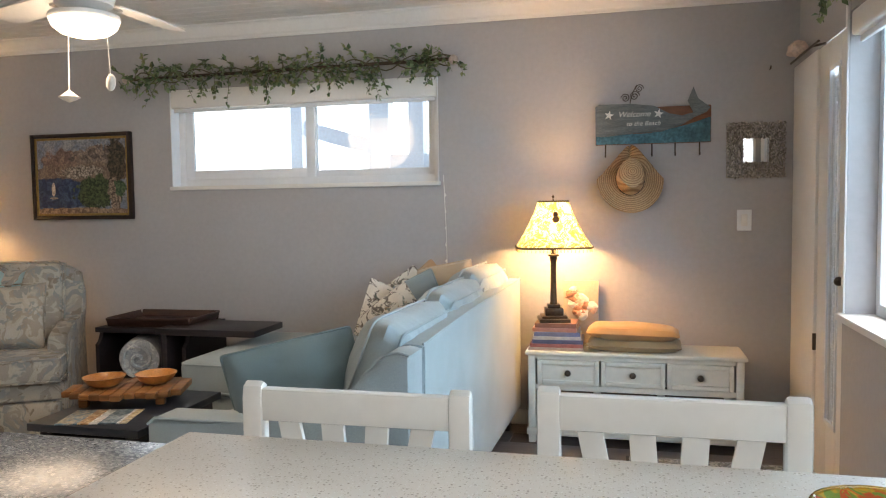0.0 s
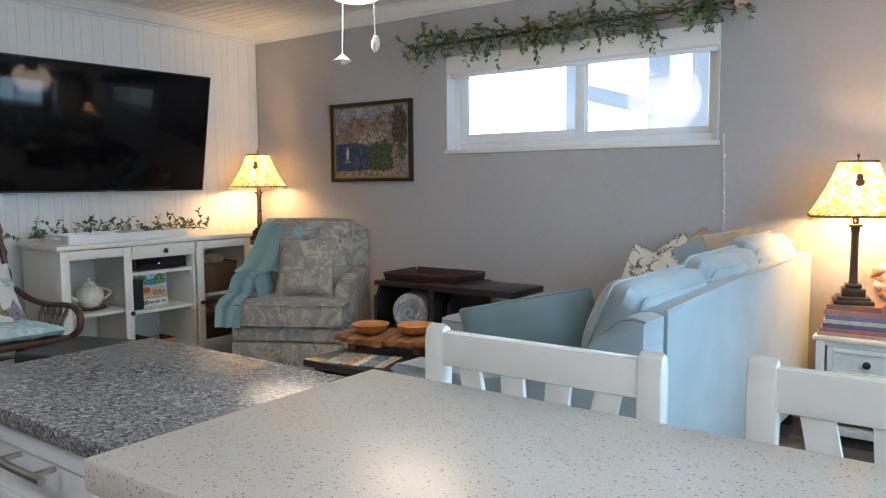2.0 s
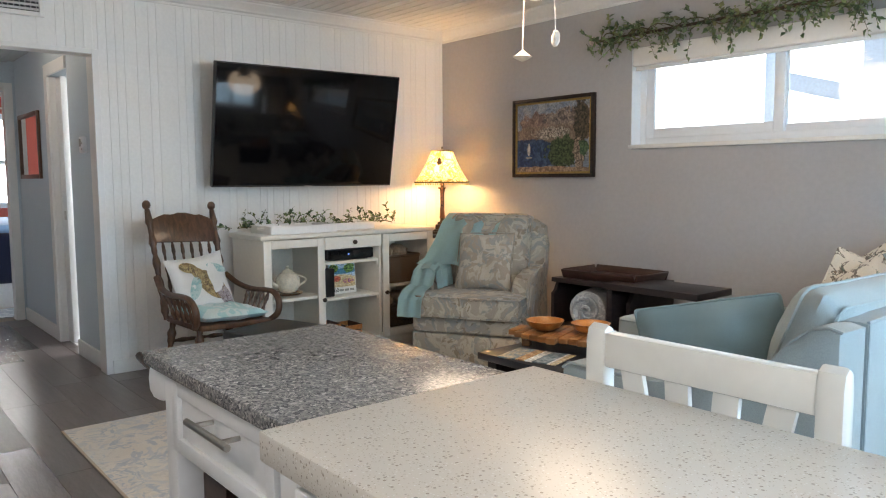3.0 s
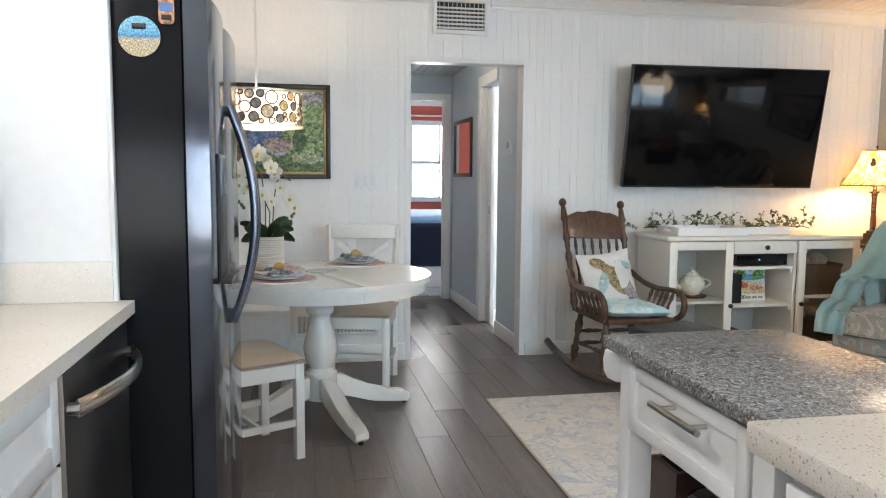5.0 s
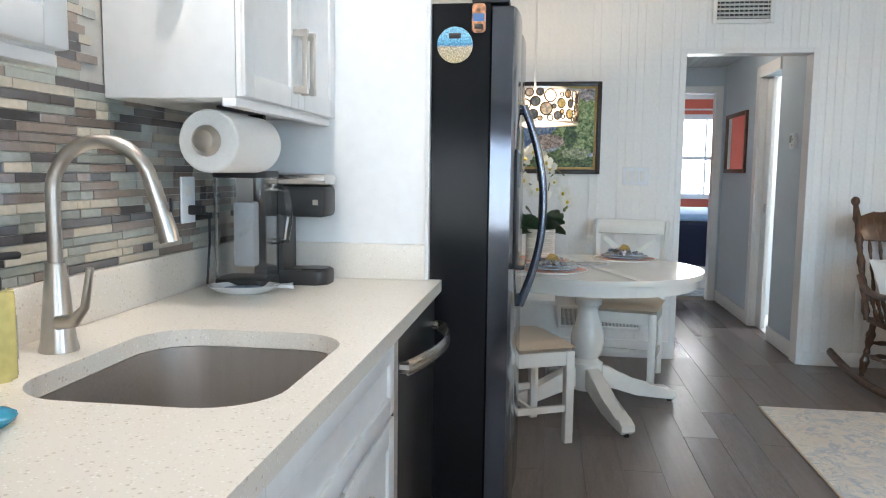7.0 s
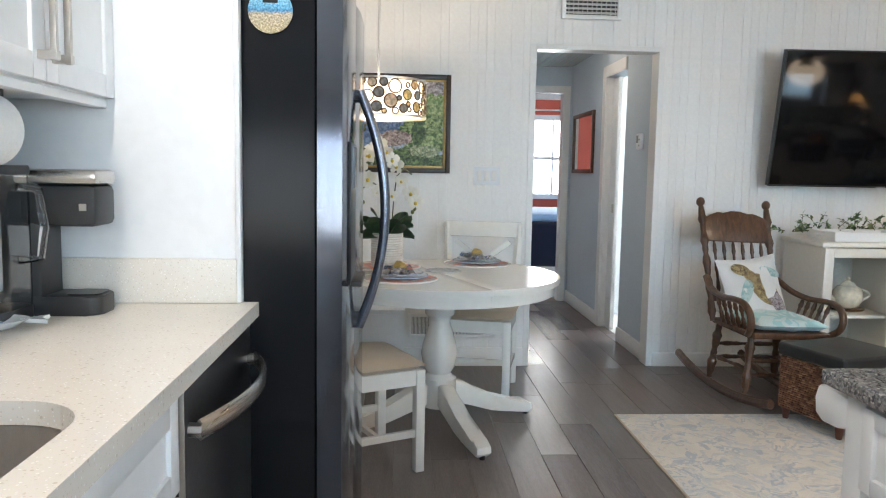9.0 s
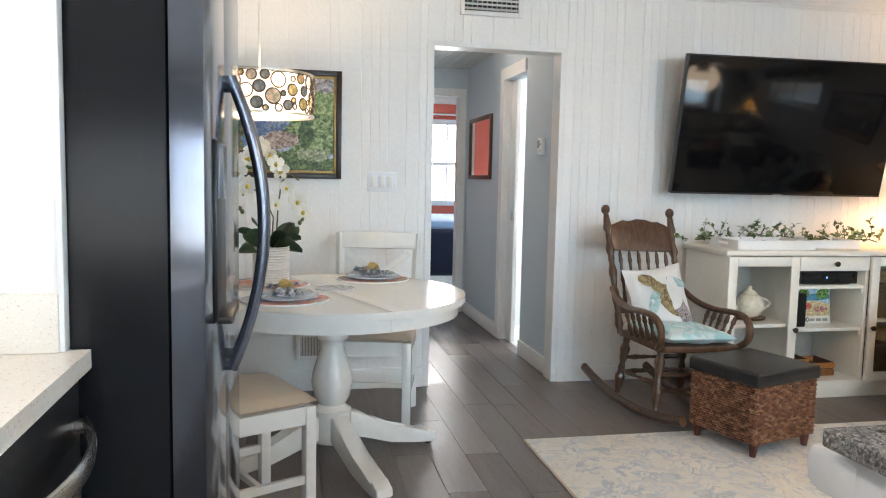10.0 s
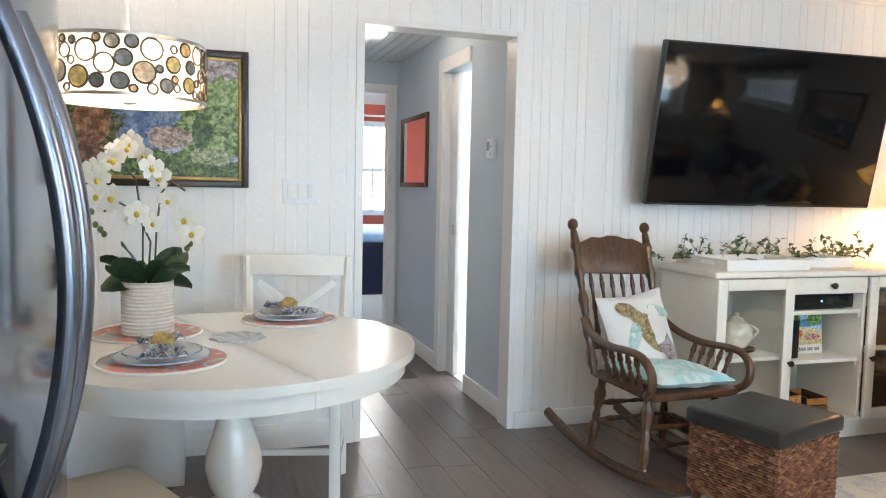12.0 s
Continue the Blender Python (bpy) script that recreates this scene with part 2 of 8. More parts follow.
QUARTZ = speckled("white_quartz", (0.76, 0.715, 0.645), [((0.39, 0.33, 0.26), 0.28), ((0.86, 0.84, 0.80), 0.25), ((0.51, 0.44, 0.35), 0.32)], 150, 0.33, coat=0.05)
PALEQUARTZ = speckled("pale_kitchen_quartz", (0.77, 0.72, 0.645), [((0.58, 0.51, 0.42), 0.20), ((0.86, 0.84, 0.80), 0.25), ((0.64, 0.57, 0.48), 0.2)], 120, 0.33, coat=0.05)
GRANITE = granite("grey_granite", [(0.0, (0.09, 0.09, 0.094)), (0.24, (0.16, 0.16, 0.162)), (0.48, (0.24, 0.235, 0.23)), (0.72, (0.33, 0.315, 0.30)), (0.92, (0.50, 0.47, 0.44))], 330, 0.24)
SOFACLOTH = fabric("seafoam_sofa_cloth", (0.365, 0.425, 0.435))
TEALCLOTH = fabric("teal_cushion_cloth", (0.19, 0.26, 0.275))
TANCLOTH = fabric("tan_cloth", (0.50, 0.30, 0.14))
BEIGECLOTH = fabric("beige_seat_cloth", (0.52, 0.42, 0.31))
AQUA = fabric("aqua_throw_cloth", (0.42, 0.62, 0.64), weave=200)
FLORAL = fabric("floral_upholstery", (0.47, 0.42, 0.35), pattern=blotches([(0.26, 0.275, 0.27), (0.35, 0.31, 0.26), (0.49, 0.45, 0.38), (0.25, 0.20, 0.15)], 5.5, 0.3))
WHITECLOTH = fabric("white_pillow_cloth", (0.74, 0.73, 0.71))
GLASS = glass("clear_glass")

# ---- mesh helpers ----


def mesh_of(name, bm, material, smooth=False):
    bmesh.ops.recalc_face_normals(bm, faces=bm.faces)
    me = bpy.data.meshes.new(name)
    bm.to_mesh(me)
    bm.free()
    for m in material if isinstance(material, (list, tuple)) else [material]:
        me.materials.append(m)
    if smooth:
        me.shade_smooth()
        me.set_sharp_from_angle(angle=radians(38))
    return me


def part(name, bm, material, parent=None, label="", smooth=True, m=None):
    ob = new(name, mesh_of(name, bm, material, smooth))
    ob.parent = parent
    if m is not None:
        ob.matrix_local = m
    if label:
        ob["label"] = label
    return ob


def thing(name, label, category, m=None, group="", kind=""):
    """The empty at a thing's base that carries its parts."""
    ob = new(name)
    ob.empty_display_size = 0.1
    if m is not None:
        ob.matrix_world = m
    return tagged(ob, label, category, group, kind)


def setting(name, bm, material, label="", category="", smooth=False):
    return tagged(part(name, bm, material, None, "", smooth), label, category, "", "structure")


def B():
    return bmesh.new()


def box(bm, x0, x1, y0, y1, z0, z1, bevel=0.0, seg=2, m=None, mi=0):
    vs = [bm.verts.new((x, y, z)) for x in (x0, x1) for y in (y0, y1) for z in (z0, z1)]
    fs = [bm.faces.new([vs[i] for i in q]) for q in ((0, 1, 3, 2), (4, 6, 7, 5), (0, 4, 5, 1), (2, 3, 7, 6), (0, 2, 6, 4), (1, 5, 7, 3))]
    for f in fs:
        f.material_index = mi
    geom = vs
    if bevel:
        es = list({e for f in fs for e in f.edges})
        r = bmesh.ops.bevel(bm, geom=es, offset=bevel, segments=seg, profile=0.5, affect="EDGES", clamp_overlap=True, material=mi)
        geom = list({v for f in r["faces"] for v in f.verts} | {v for v in vs if v.is_valid})
    if m is not None:
        bmesh.ops.transform(bm, matrix=m, verts=[v for v in geom if v.is_valid])
    return bm


def bx(*a, **k):
    return box(B(), *a, **k)


def lathe(bm, profile, seg=24, m=None, caps=True):
    """Turns (radius, z) pairs about the z axis."""
    rings = []
    for r, z in profile:
        rings.append([bm.verts.new((r * math.cos(2 * math.pi * i / seg), r * math.sin(2 * math.pi * i / seg), z)) for i in range(seg)])
    for a, b in zip(rings, rings[1:]):
        for i in range(seg):
            bm.faces.new((a[i], a[(i + 1) % seg], b[(i + 1) % seg], b[i]))
    if caps:
        bm.faces.new(rings[0][::-1]), bm.faces.new(rings[-1])
    if m is not None:
        bmesh.ops.transform(bm, matrix=m, verts=[v for r in rings for v in r])
    return bm


def tube(bm, pts, r, seg=10, flat=1.0):
    """A round bar along points; r is one radius or one for each point."""
    pts = [Vector(p) for p in pts]
    rs = r if isinstance(r, (list, tuple)) else [r] * len(pts)
    rings, up = [], None
    for i, p in enumerate(pts):
        d = (pts[min(i + 1, len(pts) - 1)] - pts[max(i - 1, 0)]).normalized()
        if up is None:
            up = Vector((0, 0, 1)) if abs(d.z) < 0.9 else Vector((0, 1, 0))
        side = d.cross(up).normalized()
        up = side.cross(d).normalized()
        rings.append([bm.verts.new(p + rs[i] * (math.cos(a) * side + flat * math.sin(a) * up)) for a in (2 * math.pi * k / seg for k in range(seg))])
    for a, b in zip(rings, rings[1:]):
        for k in range(seg):
            bm.faces.new((a[k], a[(k + 1) % seg], b[(k + 1) % seg], b[k]))
    bm.faces.new(rings[0][::-1]), bm.faces.new(rings[-1])
    return bm


def arc(p0, p1, p2, n=10):
    """Points of a smooth bow from p0 past p1 to p2."""
    p0, p1, p2 = Vector(p0), Vector(p1), Vector(p2)
    c = 2 * p1 - 0.5 * (p0 + p2)
    return [(1 - t) ** 2 * p0 + 2 * t * (1 - t) * c + t * t * p2 for t in (i / n for i in range(n + 1))]


def slab(bm, outline, z0, z1, m=None, bevel=0.0):
    """An upright plate: an outline of (x, y) pairs, thick from z0 to z1."""
    lo = [bm.verts.new((x, y, z0)) for x, y in outline]
    hi = [bm.verts.new((x, y, z1)) for x, y in outline]
    n = len(outline)
    top, bot = bm.faces.new(hi), bm.faces.new(lo[::-1])
    for i in range(n):
        bm.faces.new((lo[i], lo[(i + 1) % n], hi[(i + 1) % n], hi[i]))
    vs = lo + hi
    if bevel:
        r = bmesh.ops.bevel(bm, geom=list(top.edges) + list(bot.edges), offset=bevel, segments=2, profile=0.5, affect="EDGES")
        vs = list({v for f in r["faces"] for v in f.verts} | {v for v in vs if v.is_valid})
    if m is not None:
        bmesh.ops.transform(bm, matrix=m, verts=[v for v in vs if v.is_valid])
    return bm


def rounded(w, d, r, n=6):
    """Outline of a rounded rectangle round the origin."""
    pts = []
    for cx, cy, a0 in ((w / 2 - r, d / 2 - r, 0), (-w / 2 + r, d / 2 - r, 90), (-w / 2 + r, -d / 2 + r, 180), (w / 2 - r, -d / 2 + r, 270)):
        pts += [(cx + r * math.cos(radians(a0 + 90 * i / n)), cy + r * math.sin(radians(a0 + 90 * i / n))) for i in range(n + 1)]
    return pts


def circle(r, n=32):
    return [(r * math.cos(2 * math.pi * i / n), r * math.sin(2 * math.pi * i / n)) for i in range(n)]


def pad(bm, w, d, h, m=None, n=14, corner=0.1, crown=0.35, lump=0.012, seed=0, pinch=0.0, crease=0.0, square=6):
    """A stuffed cushion, w by d and h thick at its middle, flat about z = 0, with soft edges and a few dents."""
    def at(i, j, s):
        u, v = 2 * i / n - 1, 2 * j / n - 1
        edge = max(0.0, (1 - abs(u) ** square)) ** 0.5 * max(0.0, (1 - abs(v) ** square)) ** 0.5
        rise = h / 2 * ((1 - crown) * edge + crown * edge * (1 - 0.5 * (u * u + v * v)))
        k = 1 - pinch * (1 - abs(u) ** 1.5) * abs(v) ** 2
        k2 = 1 - pinch * (1 - abs(v) ** 1.5) * abs(u) ** 2
        x, y = u * w / 2 * k2, v * d / 2 * k
        rise += edge * lump * noise.noise((x * 7 + seed, y * 7 + seed * 2, s * 3.0))
        rise += edge * (1 - edge * 0.6) * crease * (abs(noise.noise((x * 5 + seed, y * 26, 2.0))) - 0.2)
        return (x, y, s * rise)
    grid = {}
    for s in (1, -1):
        for i in range(n + 1):
            for j in range(n + 1):
                rim = i in (0, n) or j in (0, n)
                if rim and s == -1:
                    grid[i, j, s] = grid[i, j, 1]
                else:
                    grid[i, j, s] = bm.verts.new(at(i, j, s))
    for s in (1, -1):
        for i in range(n):
            for j in range(n):
                bm.faces.new([grid[q] for q in ((i, j, s), (i + 1, j, s), (i + 1, j + 1, s), (i, j + 1, s))][::s])
    if m is not None:
        bmesh.ops.transform(bm, matrix=m, verts=list(set(grid.values())))
    return bm


def blob(bm, sx, sy, sz, m=None, seg=12, rings=8, lump=0.0, seed=0):
    r = bmesh.ops.create_uvsphere(bm, u_segments=seg, v_segments=rings, radius=1.0)
    for v in r["verts"]:
        k = 1 + lump * noise.noise(v.co * 2.2 + Vector((seed, seed, 0)))
        v.co = Vector((v.co.x * sx, v.co.y * sy, v.co.z * sz)) * k
    if m is not None:
        bmesh.ops.transform(bm, matrix=m, verts=r["verts"])
    return bm

# ---- the room's shell ----
XW, YW, XR, YB, ZC = -4.80, 4.29, 0.99, -1.18, 2.49
DOOR0, DOOR1, DOORH = 0.675, 1.457, 2.03
WIN0, WIN1, WINZ0, WINZ1 = -2.84, -1.015, 1.462, 2.09

setting("floor", bx(-7.6, 1.2, -1.4, 4.5, -0.12, -0.006), DARKWOOD, "dark brown wood laminate floor", "floor")

bm = B()
box(bm, XW - 0.01, XR + 0.01, YB, YW + 0.01, ZC + 0.006, ZC + 0.12)
k = YB
while k < YW:
    box(bm, XW - 0.01, XR + 0.01, k + 0.004, k + 0.086, ZC, ZC + 0.008)
    k += 0.09
setting("ceiling", bm, CEIL, "white painted beadboard ceiling", "ceiling")

# wall with the high window
bm = B()
box(bm, XW - 0.12, WIN0, YW, YW + 0.16, 0, ZC + 0.1)
box(bm, WIN1, XR + 0.12, YW, YW + 0.16, 0, ZC + 0.1)
box(bm, WIN0, WIN1, YW, YW + 0.16, 0, WINZ0)
box(bm, WIN0, WIN1, YW, YW + 0.16, WINZ1, ZC + 0.1)
setting("wall_north", bm, WALL, "smooth grey painted wall with a high window", "wall")

# panelled wall with the doorway
wall_west = setting("wall_west", bx(XW - 0.12, XW - 0.005, YB - 0.1, DOOR0 - 0.04, 0, ZC + 0.1), PANEL, "white painted vertical board wall with a doorway", "wall")
bm = B()
box(bm, XW - 0.12, XW - 0.005, DOOR1 + 0.04, YW, 0, ZC + 0.1)
box(bm, XW - 0.12, XW - 0.005, DOOR0 - 0.04, DOOR1 + 0.04, DOORH + 0.03, ZC + 0.1)
part("wall_rest", bm, PANEL, wall_west, smooth=False)

# kitchen wall and side wall
setting("wall_south", bx(XW - 0.12, XR + 0.12, YB - 0.12, YB, 0, ZC + 0.1), PANEL, "white wall behind the kitchen counter", "wall")
bm = B()
XN = 0.94                                          # the side wall's inner face beside the big window
SW0, SW1, SWZ0, SWZ1 = 1.35, 3.16, 0.86, 2.06      # side window
KW0, KW1, KWZ0, KWZ1 = -0.85, 0.75, 1.05, 2.06     # kitchen window, unseen and assumed
GD0, GD1 = 3.205, 3.76                             # glazed side door
for a, b, z0, z1 in ((YB, KW0, 0, ZC), (KW0, KW1, 0, KWZ0), (KW0, KW1, KWZ1, ZC), (KW1, SW0, 0, ZC), (SW0, SW1, 0, SWZ0), (SW0, SW1, SWZ1, ZC), (SW1, 3.20, 0, ZC)):
    box(bm, XN, XN + 0.17, a, b, z0, z1 + (0.1 if z1 == ZC else 0))
box(bm, XR, XR + 0.12, GD0 - 0.005, GD1, 2.05, ZC + 0.1)
box(bm, XR, XR + 0.12, GD1, YW, 0, ZC + 0.1)
setting("wall_east", bm, WALL, "grey painted side wall with windows and a glazed door", "wall")

# crown moulding: a stepped profile along the walls, with a break round the vent
PROFILE = [(0.0, -0.095), (0.012, -0.095), (0.016, -0.08), (0.03, -0.072), (0.036, -0.06), (0.055, -0.035), (0.066, -0.022), (0.07, -0.012), (0.08, -0.008), (0.085, 0.0), (0.0, 0.0)]


def moulding(name, p0, p1, inward):
    p0, p1, inward = Vector(p0), Vector(p1), Vector(inward)
    bm = B()
    a = [bm.verts.new(p0 + inward * u + Vector((0, 0, ZC + w))) for u, w in PROFILE]
    b = [bm.verts.new(p1 + inward * u + Vector((0, 0, ZC + w))) for u, w in PROFILE]
    n = len(PROFILE)
    for i in range(n):
        bm.faces.new((a[i], a[(i + 1) % n], b[(i + 1) % n], b[i]))
    bm.faces.new(a), bm.faces.new(b[::-1])
    return setting(name, bm, TRIM, "white stepped crown moulding under the ceiling", "crown moulding")


VENT0, VENT1 = 0.83, 1.19
moulding("trim_crown_north", (XW, YW, 0), (XR, YW, 0), (0, -1, 0))
moulding("trim_crown_west_a", (XW, YB, 0), (XW, VENT0 - 0.03, 0), (1, 0, 0))
moulding("trim_crown_west_b", (XW, VENT1 + 0.03, 0), (XW, YW, 0), (1, 0, 0))
moulding("trim_crown_south", (XW, YB, 0), (-1.9, YB, 0), (0, 1, 0))
moulding("trim_crown_east", (XN, -0.7, 0), (XN, YW, 0), (-1, 0, 0))


def baseboard(name, x0, x1, y0, y1, h=0.09):
    return setting(name, bx(x0, x1, y0, y1, 0, h, 0.003), TRIM, "white painted baseboard", "baseboard", True)


baseboard("baseboard_north", XW, XR, YW - 0.014, YW)
baseboard("baseboard_west_a", XW, XW + 0.016, DOOR1 + 0.04, YW - 0.014)
baseboard("baseboard_west_b", XW, XW + 0.016, YB, DOOR0 - 0.04, 0.12)
baseboard("baseboard_east", XN - 0.014, XN, 1.1, 3.19)

# door lining of the doorway: jambs, head and narrow casing
bm = B()
box(bm, XW - 0.13, XW + 0.006, DOOR0 - 0.04, DOOR0, 0, DOORH + 0.03, 0.002)
box(bm, XW - 0.13, XW + 0.006, DOOR1, DOOR1 + 0.04, 0, DOORH + 0.03, 0.002)
box(bm, XW - 0.13, XW + 0.006, DOOR0, DOOR1, DOORH, DOORH + 0.03, 0.002)
setting("trim_doorway", bm, TRIM, "white painted lining of the open doorway", "door frame")

# ---- hall and bedroom beyond the doorway ----
HY, HX = 1.487, -7.32          # hall's side wall and end wall
HO0, HO1 = -6.08, -5.55       # opening of the sliding door
bm = B()
box(bm, HO1, XW - 0.12, HY, HY + 0.12, 0, 2.5)
box(bm, HX, HO0, HY, HY + 0.12, 0, 2.5)
box(bm, HO0, HO1, HY, HY + 0.12, 2.03, 2.5)
setting("wall_hall_side", bm, HALLWALL, "pale blue-grey painted hall wall", "wall")
setting("wall_hall_far_side", bx(HX, XW - 0.12, 0.35, 0.45, 0, 2.5), HALLWALL, "pale blue-grey painted hall wall", "wall")
bm = B()
box(bm, HX - 0.1, HX, 1.41, HY + 0.4, 0, 2.5)
box(bm, HX - 0.1, HX, 0.35, 1.41, 2.03, 2.5)
setting("wall_hall_end", bm, HALLWALL, "pale blue-grey wall with the bedroom doorway", "wall")
bm = B()
box(bm, HX, XW - 0.12, 0.45, HY, 2.288, 2.4)
for i in range(13):
    y = 0.45 + i * 0.076
    box(bm, HX, XW - 0.12, y + 0.004, y + 0.072, 2.28, 2.292)
setting("ceiling_hall", bm, surface("hall_gloss_ceiling", (0.78, 0.80, 0.78), 0.16, vary=0.02, coat=0.4), "glossy white beadboard hall ceiling", "ceiling")
bm = B()
box(bm, HX, HX + 0.012, 1.395, 1.465, 0, 2.10, 0.002)
box(bm, HX, HX + 0.012, 0.45, 1.395, 2.03, 2.10, 0.002)
box(bm, HX - 0.11, HX + 0.006, 1.395, 1.408, 0, 2.03, 0.002)
setting("trim_bedroom_door", bm, TRIM, "white painted casing of the bedroom doorway", "door frame")
baseboard("baseboard_hall_a", HX, HO0 - 0.09, HY - 0.014, HY, 0.11)
baseboard("baseboard_hall_b", HO1 + 0.0, XW - 0.12, HY - 0.014, HY, 0.11)
bm = B()
box(bm, HO0 - 0.09, HO0, HY - 0.016, HY, 0, 2.12, 0.003)
box(bm, HO0, HO1 + 0.0, HY - 0.016, HY, 2.03, 2.12, 0.003)
box(bm, HO0, HO0 + 0.012, HY - 0.002, HY + 0.122, 0, 2.028, 0.002)
setting("trim_hall_door", bm, TRIM, "white painted casing of the sliding door", "door frame")
# bathroom behind the sliding door
bm = B()
box(bm, -6.6, -5.0, 3.2, 3.3, 0, 2.5)
box(bm, -6.7, -6.6, HY + 0.12, 3.3, 0, 2.5)
box(bm, -5.0, -4.93, HY + 0.12, 3.3, 0, 2.5)
setting("wall_bath", bm, surface("bath_pale_paint", (0.72, 0.78, 0.80), 0.6, vary=0.02), "pale blue bathroom walls", "wall")
setting("ceiling_bath", bx(-6.7, -4.93, HY + 0.12, 3.3, 2.45, 2.5), CEIL, "white bathroom ceiling", "ceiling")
setting("floor_bath", bx(-6.6, -5.0, HY + 0.05, 3.2, -0.002, 0.004), surface("bath_floor", (0.7, 0.72, 0.72), 0.3), "pale bathroom floor", "floor")
# bedroom
setting("floor_bedroom", bx(-10.2, HX, -1.2, 3.6, -0.12, 0.0), surface("bedroom_floor", (0.36, 0.27, 0.18), 0.4, vary=0.1), "light wood bedroom floor", "floor")
CORAL = surface("coral_paint", (0.72, 0.16, 0.11), 0.6, vary=0.03)
BW0, BW1, BWZ0, BWZ1 = 1.42, 2.34, 0.92, 2.04
bm = B()
box(bm, -10.2, -10.1, -1.2, BW0, 0, 2.5)
box(bm, -10.2, -10.1, BW1, 3.6, 0, 2.5)
box(bm, -10.2, -10.1, BW0, BW1, 0, BWZ0)
box(bm, -10.2, -10.1, BW0, BW1, BWZ1, 2.5)
setting("wall_bedroom_end", bm, CORAL, "coral red painted bedroom wall with a window", "wall")
bm = B()
box(bm, -10.2, HX - 0.1, 3.5, 3.6, 0, 2.5)
box(bm, -10.2, HX - 0.1, -1.3, -1.2, 0, 2.5)
setting("wall_bedroom_sides", bm, surface("bedroom_white", (0.75, 0.74, 0.72), 0.6), "white bedroom side walls", "wall")
setting("ceiling_bedroom", bx(-10.2, HX, -1.3, 3.6, 2.45, 2.55), CEIL, "white bedroom ceiling", "ceiling")
setting("trim_bedroom_band", bx(-10.1, -10.08, -1.2, 3.5, 2.24, 2.45), TRIM, "white band along the top of the coral wall", "trim")


# ---- windows, doors and what is outside ----
ground = setting("ground", bx(-60, 60, -60, 60, -0.5, -0.4), surface("pale_ground", (0.35, 0.36, 0.3), 0.9, vary=0.2, big=0.3), "pale ground outside the house", "ground")
tagged(part("backdrop_north", bx(-9, 6, 11, 11.05, -0.4, 9), glow("bright_hazy_sky", (0.72, 0.87, 1.0), 3.6), smooth=False), "bright hazy sky outside the window", "backdrop", "", "structure")
tagged(part("backdrop_bedroom", bx(-14.05, -14, -3, 8, -0.4, 6), glow("bright_garden_haze", (0.88, 1.0, 0.93), 1.9), smooth=False), "bright garden haze outside the bedroom", "backdrop", "", "structure")
BLUEGREY = surface("pale_blue_porch_paint", (0.70, 0.82, 0.92), 0.6)
porch = thing("porch", "pale blue painted porch posts and rails outside", "porch")
for x, w in ((-2.50, 0.10), (-1.80, 0.16), (-1.50, 0.12), (-1.24, 0.12)):
    part("post", bx(x - w / 2, x + w / 2, 5.5, 5.62, -0.4, 3.0), BLUEGREY, porch)
part("rail", bx(-0.34, 0.34, 5.53, 5.59, -0.06, 0.06, m=pose(-2.13, 0, 1.86, 0, 16, 0)), BLUEGREY, porch)
part("rail", bx(-1.9, 0.4, 5.53, 5.59, 1.60, 1.72), BLUEGREY, porch)
part("rail", bx(-2.5, 0.4, 5.53, 5.59, 2.36, 2.46), BLUEGREY, porch)


def pane(name, x0, x1, y0, y1, z0, z1, parent):
    ob = part(name, bx(x0, x1, y0, y1, z0, z1), GLASS, parent, smooth=False)
    ob.visible_shadow = False
    return ob


def frame_parts(name, u0, u1, w0, w1, width, fit, material, parent):
    """Four bars of a frame; fit(a, b, c, d) gives the box of a bar from a to b across and c to d up."""
    for a, b, c, d in ((u0, u0 + width, w0, w1), (u1 - width, u1, w0, w1), (u0 + width, u1 - width, w0, w0 + width), (u0 + width, u1 - width, w1 - width, w1)):
        part(name, bx(*fit(a, b, c, d), bevel=0.003), material, parent)


window_1 = thing("window_1", "white vinyl sliding window set high in the grey wall", "window", kind="structure")
frame_parts("window_frame", WIN0, WIN1, WINZ0, WINZ1 - 0.0, 0.05, lambda a, b, c, d: (a, b, YW + 0.09, YW + 0.155, c, d), VINYL, window_1)
frame_parts("sash", WIN0 + 0.05, -1.86, WINZ0 + 0.05, WINZ1 - 0.05, 0.06, lambda a, b, c, d: (a, b, YW + 0.095, YW + 0.12, c, d), VINYL, window_1)
frame_parts("sash", -1.90, WIN1 - 0.05, WINZ0 + 0.05, WINZ1 - 0.05, 0.045, lambda a, b, c, d: (a, b, YW + 0.122, YW + 0.147, c, d), VINYL, window_1)
pane("pane", WIN0 + 0.11, -1.92, YW + 0.105, YW + 0.109, WINZ0 + 0.11, WINZ1 - 0.11, window_1)
pane("pane", -1.855, WIN1 - 0.095, YW + 0.132, YW + 0.136, WINZ0 + 0.095, WINZ1 - 0.095, window_1)
part("window_sill", bx(WIN0 - 0.01, WIN1 + 0.008, YW - 0.022, YW + 0.09, WINZ0 - 0.022, WINZ0 + 0.003, bevel=0.004), TRIM, window_1)
for x in (WIN0, WIN1 - 0.006):
    part("reveal", bx(x, x + 0.006, YW - 0.002, YW + 0.09, WINZ0 + 0.003, WINZ1), VINYL, window_1)
blind = thing("roller_blind", "white roller blind rolled up at the top of the window", "blind")
part("headrail", bx(WIN0 + 0.01, WIN1 - 0.008, YW - 0.012, YW + 0.05, WINZ1 - 0.115, WINZ1 + 0.005, bevel=0.012, seg=3), TRIM, blind)
